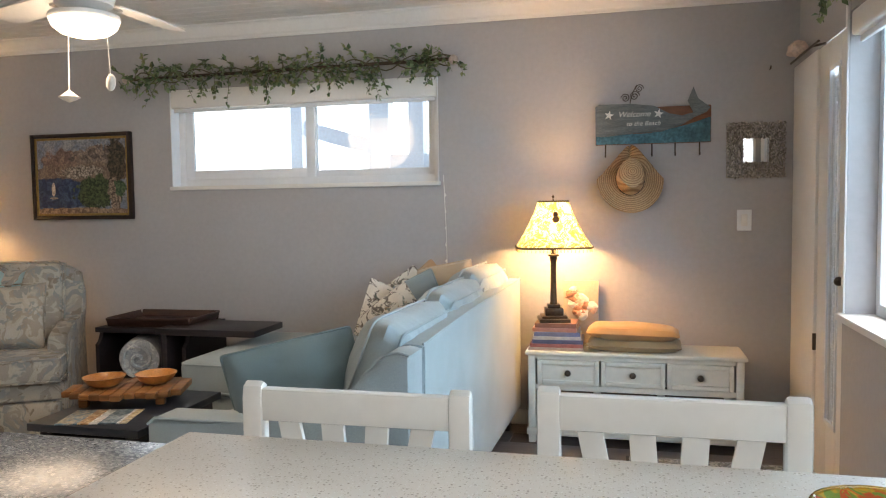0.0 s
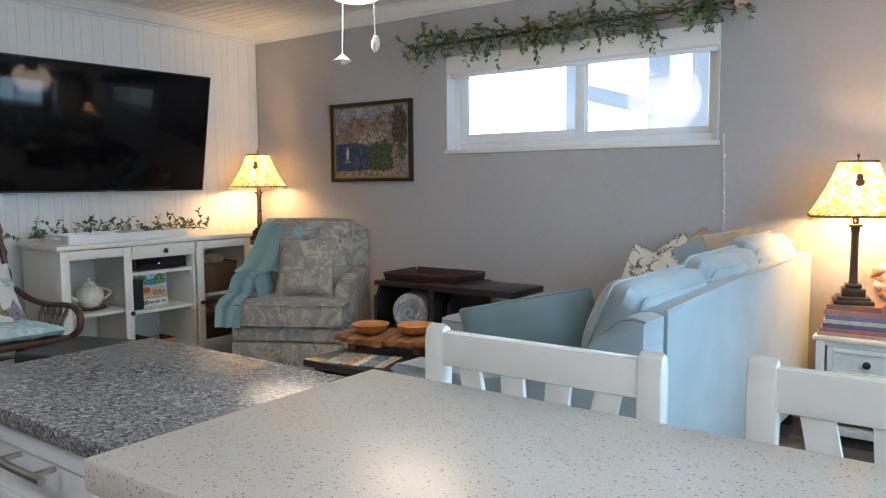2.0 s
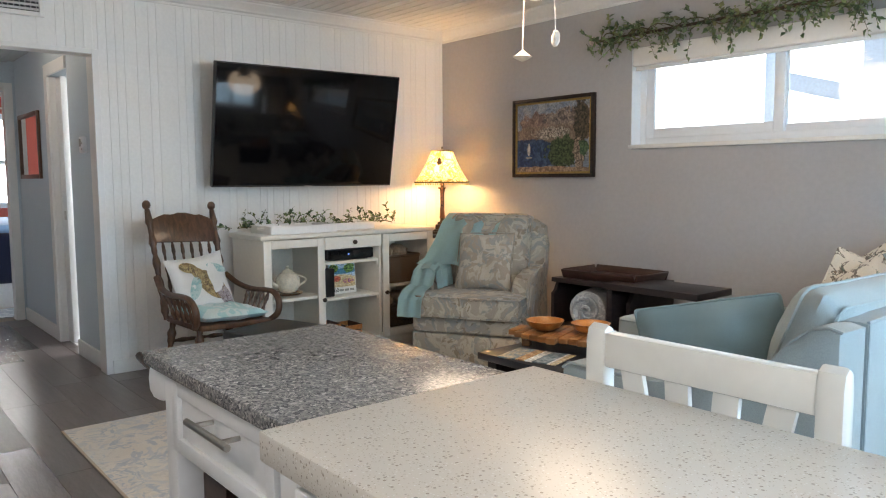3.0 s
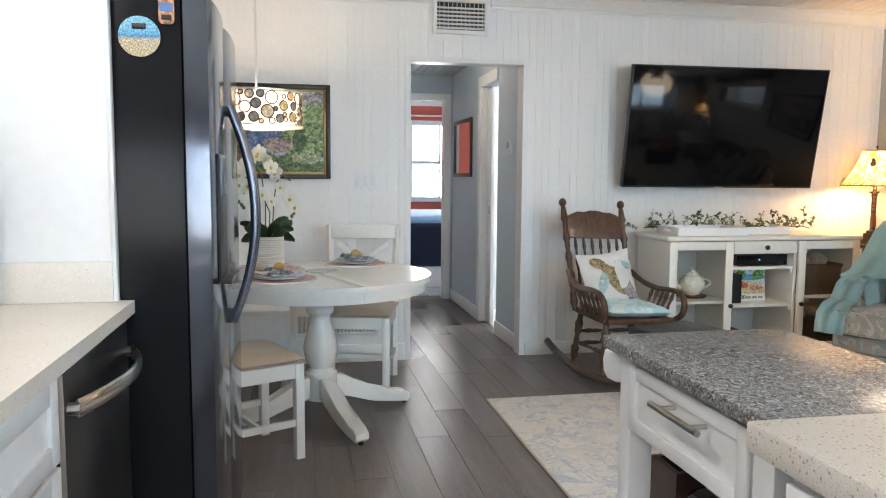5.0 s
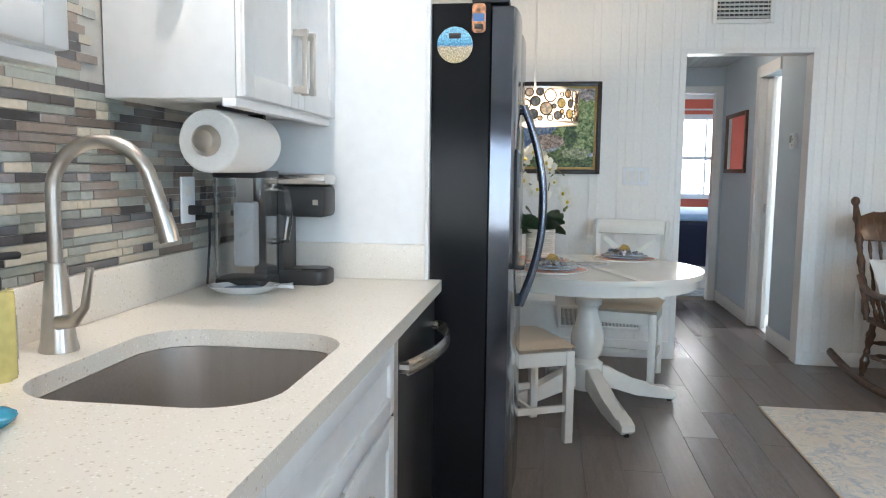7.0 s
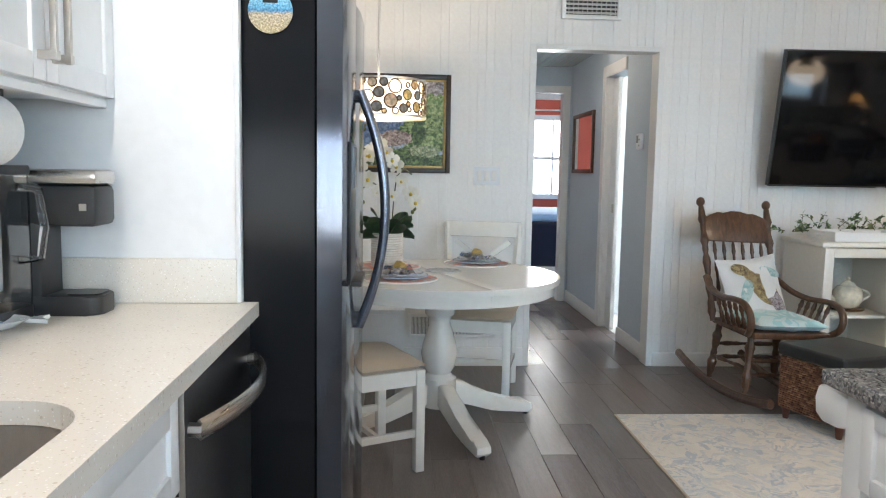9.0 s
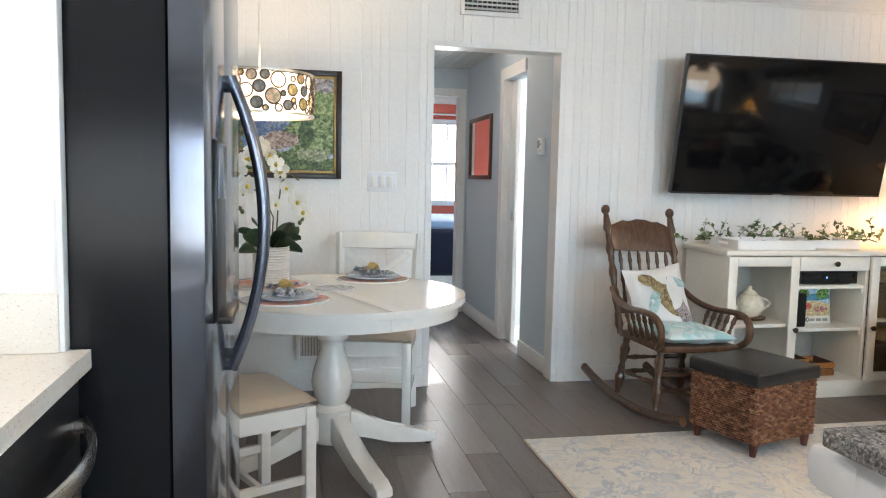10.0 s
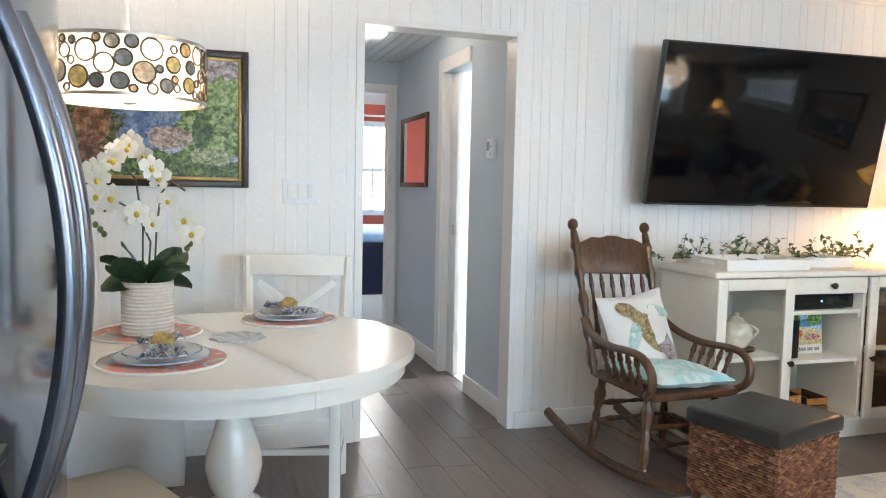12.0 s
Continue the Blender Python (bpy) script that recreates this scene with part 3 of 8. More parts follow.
part("hem_bar", bx(WIN0 + 0.02, WIN1 - 0.02, YW + 0.012, YW + 0.026, WINZ1 - 0.14, WINZ1 - 0.116, bevel=0.004), VINYL, blind)
cord = thing("blind_cord", "thin white beaded blind cord hanging down the wall", "cord")
part("cord", tube(B(), [(-0.985, YW - 0.012, 1.5), (-0.98, YW - 0.006, 1.3), (-0.972, YW - 0.008, 1.1), (-0.972, YW - 0.006, 0.93)], 0.0025, 6), TRIM, cord)
for i in range(5):
    part("bead", blob(B(), 0.006, 0.006, 0.01, pose(-0.976, YW - 0.01, 1.38 - 0.1 * i), 8, 6), TRIM, cord)

# big side window
window_2 = thing("window_2", "large white framed side window with a deep sill", "window", kind="structure")
fit = lambda a, b, c, d: (XN + 0.11, XN + 0.16, a, b, c, d)
frame_parts("window_frame", SW0, SW1, SWZ0, SWZ1, 0.05, fit, VINYL, window_2)
part("mullion", bx(XN + 0.112, XN + 0.155, 2.33, 2.39, SWZ0 + 0.05, SWZ1 - 0.05, bevel=0.003), VINYL, window_2)
pane("pane", XN + 0.13, XN + 0.134, SW0 + 0.05, 2.33, SWZ0 + 0.05, SWZ1 - 0.05, window_2)
pane("pane", XN + 0.13, XN + 0.134, 2.39, SW1 - 0.05, SWZ0 + 0.05, SWZ1 - 0.05, window_2)
part("window_sill", bx(XN - 0.03, XN + 0.11, SW0 - 0.02, SW1 + 0.025, SWZ0 - 0.025, SWZ0 + 0.004, bevel=0.004), TRIM, window_2)
part("casing", bx(XN - 0.008, XN, SW1 + 0.002, SW1 + 0.036, SWZ0 + 0.004, ZC - 0.1, bevel=0.002), TRIM, window_2)
blind_2 = thing("roller_blind", "white roller blind rolled up over the side window", "blind")
part("headrail", bx(XN + 0.0, XN + 0.09, SW0 + 0.01, SW1 - 0.01, SWZ1 - 0.10, SWZ1 - 0.002, bevel=0.012, seg=3), TRIM, blind_2)
part("hem_bar", bx(XN + 0.03, XN + 0.045, SW0 + 0.02, SW1 - 0.02, SWZ1 - 0.125, SWZ1 - 0.10, bevel=0.004), VINYL, blind_2)
# unseen window, assumed for the daylight that comes from behind the camera
window_3 = thing("window_3", "assumed white framed kitchen window, out of view", "window", kind="structure")
frame_parts("window_frame", KW0, KW1, KWZ0, KWZ1, 0.05, fit, VINYL, window_3)
pane("pane", XN + 0.13, XN + 0.134, KW0 + 0.05, KW1 - 0.05, KWZ0 + 0.05, KWZ1 - 0.05, window_3)

# side door with blinds behind its glass, and the white panel beside it
door_1 = thing("door_1", "white glazed side door with closed blinds", "door", kind="structure")
bm = B()
DG0, DG1 = 3.40, 3.555                             # glass of the side door
box(bm, XR - 0.02, XR + 0.02, DG1, GD1 - 0.004, 0.01, 2.03, 0.003)
box(bm, XR - 0.02, XR + 0.02, GD0, DG0, 0.01, 2.03, 0.003)
box(bm, XR - 0.02, XR + 0.02, DG0, DG1, 0.01, 0.32, 0.003)
box(bm, XR - 0.02, XR + 0.02, DG0, DG1, 1.90, 2.03, 0.003)
part("door_leaf", bm, TRIM, door_1)
frame_parts("glazing_bead", DG0 - 0.012, DG1 + 0.012, 0.308, 1.912, 0.02, lambda a, b, c, d: (XR - 0.028, XR - 0.018, a, b, c, d), VINYL, door_1)
pane("pane", XR - 0.012, XR - 0.008, DG0, DG1, 0.32, 1.90, door_1)
bm = B()
for i in range(62):
    z = 0.325 + i * 0.025
    box(bm, XR + 0.0, XR + 0.014, DG0 + 0.002, DG1 - 0.002, z, z + 0.021)
part("blind_slats", bm, surface("bright_blind_vinyl", (0.85, 0.9, 0.95), 0.4), door_1, "white narrow blind slats")
part("door_panel", bx(XR - 0.03, XR - 0.002, GD1 + 0.012, YW - 0.016, 0.0, 2.03, bevel=0.004), TRIM, door_1, "plain white panel")
part("hinge", bx(XR - 0.034, XR - 0.0, GD1 + 0.002, GD1 + 0.01, 0.6, 0.68), BRONZE, door_1)
part("knob", blob(B(), 0.02, 0.02, 0.02, pose(XR - 0.04, 3.3, 0.98)), BRONZE, door_1)
part("threshold", bx(XR - 0.04, XR + 0.1, GD0, YW - 0.016, 0, 0.012, bevel=0.003), NICKEL, door_1)
rod = thing("curtain_rod", "short bronze curtain rod with seashell over the side door", "curtain rod")
part("bar", tube(B(), [(XR - 0.06, 3.62, 2.04), (XR - 0.06, 4.2, 2.04)], 0.006), BRONZE, rod)
part("bracket", tube(B(), [(XR, 3.74, 2.05), (XR - 0.06, 3.74, 2.04)], 0.006), BRONZE, rod)
part("shell", blob(B(), 0.05, 0.08, 0.04, pose(XR - 0.06, 4.05, 2.085), lump=0.4), surface("pink_shell", (0.62, 0.5, 0.42), 0.4, vary=0.2), rod, "pale pink seashell")
hook = thing("wall_hook", "small bronze hook on the grey wall", "hook")
part("peg", tube(B(), [(0.84, YW, 2.03), (0.84, YW - 0.03, 2.03), (0.84, YW - 0.035, 2.045)], 0.004, 8), BRONZE, hook)

# bedroom window, bed and curtain
window_4 = thing("window_4", "white bedroom sash window", "window", kind="structure")
frame_parts("window_frame", BW0, BW1, BWZ0, BWZ1, 0.07, lambda a, b, c, d: (-10.12, -10.06, a, b, c, d), VINYL, window_4)
part("meeting_rail", bx(-10.11, -10.07, BW0 + 0.07, BW1 - 0.07, 1.44, 1.49), VINYL, window_4)
part("mullion", bx(-10.105, -10.075, 1.86, 1.885, BWZ0 + 0.07, BWZ1 - 0.07), VINYL, window_4)
pane("pane", -10.1, -10.096, BW0 + 0.07, BW1 - 0.07, BWZ0 + 0.07, BWZ1 - 0.07, window_4)
crod = thing("curtain_rod", "white rod across the coral bedroom wall", "curtain rod")
part("bar", tube(B(), [(-10.02, 0.9, 2.1), (-10.02, 2.9, 2.1)], 0.012), TRIM, crod)
for y in (1.2, 2.6):
    part("bracket", bx(-10.1, -10.02, y, y + 0.02, 2.09, 2.11), TRIM, crod)
bed = thing("bed", "bed with a navy blue cover and pale skirt", "bed")
part("skirt", bx(-9.9, -8.12, 0.75, 2.5, 0.0, 0.3, bevel=0.01), WHITECLOTH, bed)
part("cover", bx(-9.95, -8.08, 0.7, 2.55, 0.24, 0.74, bevel=0.05, seg=3), fabric("navy_cover", (0.012, 0.016, 0.04)), bed)
part("sheet", bx(-9.95, -8.1, 0.72, 2.53, 0.735, 0.82, bevel=0.035, seg=3), fabric("pale_blue_sheet", (0.3, 0.48, 0.72)), bed)
brug = thing("bedroom_rug", "pale patterned rug beside the bed", "rug")
part("pile", bx(-8.05, -7.5, 0.6, 2.6, 0.0, 0.008), fabric("bedroom_rug_wool", (0.5, 0.52, 0.52), pattern=blotches([(0.25, 0.3, 0.34)], 8)), brug)

# hall: sliding door, mirror, thermostat
door_2 = thing("door_2", "white sliding door half open into the wall", "door", kind="structure")
part("door_leaf", bx(HO0 + 0.0125, HO0 + 0.16, HY + 0.045, HY + 0.08, 0.012, 2.02, bevel=0.003), TRIM, door_2)
part("latch", bx(HO0 + 0.10, HO0 + 0.145, HY + 0.038, HY + 0.046, 0.95, 1.02, bevel=0.003), NICKEL, door_2)
MIRROR = surface("mirror_silver", (0.9, 0.9, 0.9), 0.015, 1.0, vary=0.0, relief=0)
hm = thing("hall_mirror", "rectangular mirror in a dark wood frame", "mirror")
frame_parts("frame", -7.16, -6.42, 1.265, 1.805, 0.035, lambda a, b, c, d: (a, b, HY - 0.024, HY - 0.002, c, d), OAK, hm)
part("glass", bx(-7.13, -6.45, HY - 0.012, HY - 0.006, 1.295, 1.775), MIRROR, hm)
th = thing("thermostat", "small white wall thermostat", "thermostat")
part("case", bx(-5.205, -5.115, HY - 0.028, HY, 1.43, 1.54, bevel=0.008), VINYL, th)
part("display", bx(-5.195, -5.155, HY - 0.0295, HY - 0.027, 1.475, 1.525), surface("lcd_grey", (0.2, 0.24, 0.22), 0.3), th)
for z in (1.45, 1.49):
    part("button", bx(-5.14, -5.125, HY - 0.031, HY - 0.027, z, z + 0.012), surface("button_grey", (0.4, 0.4, 0.4), 0.5), th)

hl = thing("hall_light", "small warm recessed light in the hall ceiling", "ceiling light", pose(-5.75, 1.02, 0))
part("ring", lathe(B(), [(0.045, 2.274), (0.062, 2.274), (0.062, 2.28), (0.045, 2.28)], 24, caps=False), TRIM, hl)
part("lens", lathe(B(), [(0.0, 2.2745), (0.045, 2.2745)], 24, caps=False), glow("warm_lens", (1.0, 0.62, 0.32), 1.6), hl)
lamp("hall_lamp", "POINT", pose(-5.75, 1.02, 2.22), 2.4, (1.0, 0.90, 0.78), 0.05)

# ---- wall fittings ----


def wall_switch(name, label, m, keys):
    """A plate of rocker switches; built in the x-z plane and facing -y."""
    t = thing(name, label, "light switch", m)
    w = 0.046 * keys + 0.03
    part("plate", bx(-w / 2, w / 2, -0.007, 0, -0.058, 0.058, bevel=0.003), VINYL, t)
    for i in range(keys):
        x = (i - (keys - 1) / 2) * 0.046
        part("rocker", bx(x - 0.016, x + 0.016, -0.012, -0.006, -0.033, 0.033, bevel=0.002), TRIM, t)
    return t


wall_switch("light_switch", "white single rocker light switch on the grey wall", pose(0.718, YW - 0.001, 1.214), 1)
wall_switch("light_switch", "white three-gang rocker light switch on the board wall", pose(XW + 0.003, 0.376, 1.232, 0, 0, 90), 3)
vent = thing("air_vent", "white framed ceiling-height air vent grille", "air vent")
vy0, vy1, vz0, vz1 = VENT0, VENT1, 2.225, 2.44
# black sheet stands in for the shade behind the slats
part("backing", bx(XW + 0.002, XW + 0.008, vy0, vy1, vz0, vz1), BLACK, vent)
frame_parts("frame", vy0 - 0.01, vy1 + 0.01, vz0 - 0.01, vz1 + 0.01, 0.026, lambda a, b, c, d: (XW + 0.006, XW + 0.03, a, b, c, d), TRIM, vent)
for i in range(6):
    z = vz0 + 0.03 + i * 0.026
    part("slat", bx(-0.012, 0.012, vy0 + 0.018, vy1 - 0.018, -0.002, 0.002, m=pose(XW + 0.02, 0, z, 0, 35, 0)), TRIM, vent)
for i in range(11):
    y = vy0 + 0.035 + i * 0.0295
    part("fin", bx(XW + 0.008, XW + 0.013, y, y + 0.003, vz0 + 0.016, vz1 - 0.016), TRIM, vent)
for y0, y1, z0, z1, k in ((-0.10, 0.05, 0.20, 0.33, 16), (0.15, 0.44, 0.20, 0.30, 30)):
    g = thing("floor_register", "low white slotted heating grille on the wall", "air vent")
    # dark grey sheet carries the shade behind the slats in its colour
    part("backing", bx(XW + 0.002, XW + 0.01, y0, y1, z0, z1), surface("grille_shadow", (0.12, 0.12, 0.12), 0.7), g)
    frame_parts("frame", y0 - 0.012, y1 + 0.012, z0 - 0.012, z1 + 0.012, 0.02, lambda a, b, c, d: (XW + 0.008, XW + 0.022, a, b, c, d), TRIM, g)
    for i in range(k):
        y = y0 + 0.01 + (y1 - y0 - 0.02) * i / (k - 1)
        part("slat", bx(XW + 0.01, XW + 0.018, y - 0.0025, y + 0.0025, z0 + 0.006, z1 - 0.006), TRIM, g)

# ---- living room ----


def painting(name, bands, scale=9, seed=0.0, other=None, tall=0.55):
    """A brushy landscape: colours by height, broken up with noise; other: the colours of its right half."""
    m, nt, b = nodes_of(name)
    v = coords(nt)
    sep = nt.nodes.new("ShaderNodeSeparateXYZ")
    nt.links.new(v, sep.inputs[0])
    sh = nt.nodes.new("ShaderNodeVectorMath")
    sh.inputs[1].default_value = (seed, seed, seed)
    nt.links.new(v, sh.inputs[0])

    def wobble(axis, sc, amount, lo, hi):
        n = add(nt, "ShaderNodeTexNoise", Scale=sc, Detail=7.0, Roughness=0.6)
        nt.links.new(sh.outputs[0], n.inputs["Vector"])
        ma = nt.nodes.new("ShaderNodeMath")
        ma.operation = "MULTIPLY_ADD"
        ma.inputs[1].default_value = amount
        nt.links.new(n.outputs["Fac"], ma.inputs[0]), nt.links.new(sep.outputs[axis], ma.inputs[2])
        mr = nt.nodes.new("ShaderNodeMapRange")
        mr.inputs["From Min"].default_value, mr.inputs["From Max"].default_value = lo + amount / 2, hi + amount / 2
        nt.links.new(ma.outputs[0], mr.inputs["Value"])
        return mr.outputs["Result"]

    c = ramp(nt, wobble("Z", scale, tall * 0.26, -tall / 2, tall / 2), bands)
    if other:
        c2 = ramp(nt, wobble("Z", scale * 1.7, tall * 0.4, -tall / 2, tall / 2), other)
        c = mix(nt, c, c2, ramp(nt, wobble("X", scale * 0.8, 0.5, -0.2, 0.2), [(0.42, (0,) * 3), (0.55, (1,) * 3)]))
    dab = add(nt, "ShaderNodeTexNoise", Scale=scale * 7, Detail=3.0)
    nt.links.new(sh.outputs[0], dab.inputs["Vector"])
    c = mix(nt, c, ramp(nt, dab.outputs["Fac"], [(0.36, (0.45, 0.44, 0.43)), (0.5, (0.95, 0.93, 0.92)), (0.64, (1.6, 1.55, 1.5))]), 0.85, "MULTIPLY")
    nt.links.new(c, b.inputs["Base Color"])
    b.inputs["Roughness"].default_value = 0.45
    bump(nt, b, dab.outputs["Fac"], 0.3, 0.003)
    return m


def canvas_paint(name, ground_, grain, shapes):
    """A brushy landscape: ragged patches (x, z, half width, half height, raggedness, dark, light, grain) laid over one another."""
    m, nt, b = nodes_of(name)
    v = coords(nt)
    sep = nt.nodes.new("ShaderNodeSeparateXYZ")
    nt.links.new(v, sep.inputs[0])

    def math_(op, a, c):
        n = nt.nodes.new("ShaderNodeMath")
        n.operation = op
        for sock, q in ((n.inputs[0], a), (n.inputs[1], c)):
            if isinstance(q, (int, float)):
                sock.default_value = q
            else:
                nt.links.new(q, sock)
        return n.outputs[0]

    def grainy(sc, dark, light):
        n = add(nt, "ShaderNodeTexNoise", Scale=sc, Detail=4.0, Distortion=0.6)
        nt.links.new(v, n.inputs["Vector"])
        return ramp(nt, n.outputs["Fac"], [(0.40, dark), (0.60, light)])

    rag = add(nt, "ShaderNodeTexNoise", Scale=16.0, Detail=6.0, Roughness=0.65)
    nt.links.new(v, rag.inputs["Vector"])
    c = grainy(grain, ground_[1], ground_[0])
    for x, z, rx, rz, wob, dark, light, sc in shapes:
        u = math_("DIVIDE", math_("SUBTRACT", sep.outputs["X"], x), rx)
        w = math_("DIVIDE", math_("SUBTRACT", sep.outputs["Z"], z), rz)
        d = math_("ADD", math_("MULTIPLY", u, u), math_("MULTIPLY", w, w))
        d = math_("ADD", d, math_("MULTIPLY", math_("SUBTRACT", rag.outputs["Fac"], 0.5), wob * 4))
        c = mix(nt, c, grainy(sc, dark, light), ramp(nt, d, [(0.86, (1,) * 3), (1.0, (0,) * 3)]))
    dab = add(nt, "ShaderNodeTexNoise", Scale=90.0, Detail=3.0)
    nt.links.new(v, dab.inputs["Vector"])
    c = mix(nt, c, ramp(nt, dab.outputs["Fac"], [(0.36, (0.62,) * 3), (0.5, (1,) * 3), (0.64, (1.4,) * 3)]), 0.8, "MULTIPLY")
    nt.links.new(c, b.inputs["Base Color"])
    b.inputs["Roughness"].default_value = 0.4
    bump(nt, b, dab.outputs["Fac"], 0.3, 0.003)
    return m


def framed(name, label, w, h, m, canvas, frame_mat, inner_mat=None, fw=0.035):
    """A framed picture in the x-z plane, facing -y, about its middle."""
    t = thing(name, label, "painting", m)
    frame_parts("frame", -w / 2, w / 2, -h / 2, h / 2, fw, lambda a, b, c, d: (a, b, -0.032, 0, c, d), frame_mat, t)
    iw = fw
    if inner_mat:
        frame_parts("slip", -w / 2 + fw, w / 2 - fw, -h / 2 + fw, h / 2 - fw, 0.016, lambda a, b, c, d: (a, b, -0.024, 0, c, d), inner_mat, t)
        iw += 0.016
    part("canvas", bx(-w / 2 + iw, w / 2 - iw, -0.016, -0.006, -h / 2 + iw, h / 2 - iw), canvas, t, smooth=False)
    return t


GOLD = surface("aged_gold", (0.35, 0.23, 0.08), 0.4, 0.6, vary=0.15)
DARKFRAME = wood("dark_frame_wood", (0.015, 0.008, 0.006), (0.04, 0.022, 0.015), 0.35)
bay = canvas_paint("bay_painting", ((0.30, 0.31, 0.34), (0.17, 0.21, 0.28)), 14, (
    (-0.13, 0.09, 0.20, 0.10, 0.7, (0.15, 0.095, 0.085), (0.28, 0.19, 0.15), 30),
    (0.17, 0.11, 0.26, 0.10, 0.8, (0.10, 0.075, 0.07), (0.30, 0.23, 0.19), 34),
    (0.0, 0.02, 0.55, 0.07, 0.6, (0.16, 0.11, 0.09), (0.27, 0.20, 0.15), 36),
    (-0.02, 0.03, 0.20, 0.045, 0.8, (0.12, 0.09, 0.07), (0.46, 0.40, 0.34), 85),
    (-0.22, -0.12, 0.34, 0.115, 0.25, (0.015, 0.03, 0.09), (0.045, 0.085, 0.17), 22),
    (0.13, -0.11, 0.18, 0.13, 0.9, (0.015, 0.025, 0.012), (0.08, 0.11, 0.045), 55),
    (0.27, 0.08, 0.07, 0.24, 0.9, (0.02, 0.018, 0.014), (0.10, 0.075, 0.05), 50),
    (0.25, -0.12, 0.05, 0.12, 0.9, (0.08, 0.05, 0.04), (0.42, 0.31, 0.24), 70),
    (0.30, -0.08, 0.05, 0.06, 0.9, (0.02, 0.06, 0.03), (0.10, 0.16, 0.08), 60),
    (-0.05, -0.245, 0.5, 0.035, 0.5, (0.18, 0.11, 0.07), (0.40, 0.27, 0.18), 40),
    (-0.232, -0.085, 0.016, 0.05, 0.2, (0.5, 0.46, 0.42), (0.62, 0.58, 0.54), 30),
    (-0.232, -0.145, 0.035, 0.008, 0.2, (0.3, 0.27, 0.25), (0.5, 0.46, 0.42), 30)))
framed("framed_painting", "dark framed painting of a rocky bay", 0.79, 0.585, pose(-3.525, YW - 0.003, 1.547, 0, 0, 0), bay, DARKFRAME, GOLD, 0.026)
cove = canvas_paint("cove_painting", ((0.24, 0.33, 0.46), (0.40, 0.46, 0.54)), 12, (
    (0.16, 0.20, 0.30, 0.10, 0.8, (0.20, 0.16, 0.16), (0.50, 0.46, 0.47), 34),
    (-0.04, 0.10, 0.26, 0.06, 0.6, (0.22, 0.20, 0.24), (0.42, 0.38, 0.38), 36),
    (-0.06, -0.02, 0.24, 0.13, 0.4, (0.07, 0.13, 0.28), (0.20, 0.29, 0.45), 26),
    (0.26, -0.02, 0.20, 0.20, 0.9, (0.05, 0.12, 0.03), (0.32, 0.42, 0.18), 42),
    (0.30, 0.12, 0.12, 0.06, 0.9, (0.12, 0.22, 0.07), (0.36, 0.44, 0.2), 48),
    (0.06, -0.09, 0.10, 0.05, 0.8, (0.22, 0.16, 0.14), (0.50, 0.40, 0.35), 50),
    (0.20, -0.05, 0.04, 0.10, 0.8, (0.03, 0.07, 0.03), (0.10, 0.17, 0.06), 45),
    (0.08, -0.22, 0.40, 0.07, 0.9, (0.02, 0.05, 0.02), (0.15, 0.24, 0.08), 52),
    (0.24, -0.17, 0.10, 0.04, 0.9, (0.12, 0.2, 0.08), (0.45, 0.46, 0.3), 60),
    (-0.28, 0.02, 0.15, 0.28, 0.9, (0.02, 0.045, 0.02), (0.17, 0.17, 0.07), 50),
    (-0.25, -0.02, 0.075, 0.11, 0.4, (0.13, 0.055, 0.03), (0.36, 0.20, 0.12), 28),
    (-0.25, -0.18, 0.12, 0.06, 0.6, (0.08, 0.035, 0.02), (0.22, 0.12, 0.07), 34)))
framed("framed_painting", "painting of a green coast in a black and gold frame", 0.80, 0.61, pose(XW + 0.003, -0.262, 1.547, 0, 0, 90), cove, DARKFRAME, GOLD, 0.03)

# television on its bracket
tv = thing("television", "large flat black television tilted forward on the wall", "television", pose(-4.56, 2.78, 1.605, 0, 10.0, 90))
part("casing", bx(-0.713, 0.713, 0.005, 0.045, -0.415, 0.415, bevel=0.006), BLACK, tv)
part("screen", bx(-0.705, 0.705, -0.002, 0.006, -0.404, 0.407, bevel=0.001), SCREEN, tv, "glossy black screen")
frame_parts("bezel", -0.713, 0.713, -0.415, 0.415, 0.008, lambda a, b, c, d: (a, b, -0.004, 0.006, c, d), BLACK, tv)
part("badge", bx(-0.03, 0.03, -0.005, -0.002, -0.414, -0.408), NICKEL, tv)
part("bracket", bx(-0.2, 0.2, 0.045, 0.235, -0.12, 0.12, bevel=0.01), BLACK, tv)
tv.matrix_world = pose(-4.525, 2.838, 1.607, 0, 0, 87.6) @ pose(0, 0, 0, 10.5, 0, 0)

# media console
mc = thing("media_console", "cream painted media console with glass doors and open shelves", "media console", pose(-4.68, 2.285, 0))
W_, D_, H_ = 1.405, 0.455, 0.885
part("top", bx(-0.012, D_ + 0.02, -0.02, W_ + 0.02, H_ - 0.03, H_, bevel=0.008), CREAM, mc)
for y in (0.0, 0.455, 0.93, W_ - 0.022):
    part("upright", bx(0, D_ - 0.02 if 0 < y < 1.3 else D_, y, y + 0.022, 0.03, H_ - 0.03, bevel=0.002), CREAM, mc)
# back panel is a darker cream than the rest of the console
part("back_panel", bx(0, 0.012, 0.022, W_ - 0.022, 0.05, H_ - 0.03), surface("console_back_darker_cream", (0.62, 0.6, 0.54), 0.6), mc)
part("plinth", bx(0.0, D_ - 0.015, 0.0, W_, 0.0, 0.085, bevel=0.003), CREAM, mc)
part("bottom", bx(0.012, D_ - 0.01, 0.022, W_ - 0.022, 0.085, 0.105), CREAM, mc)
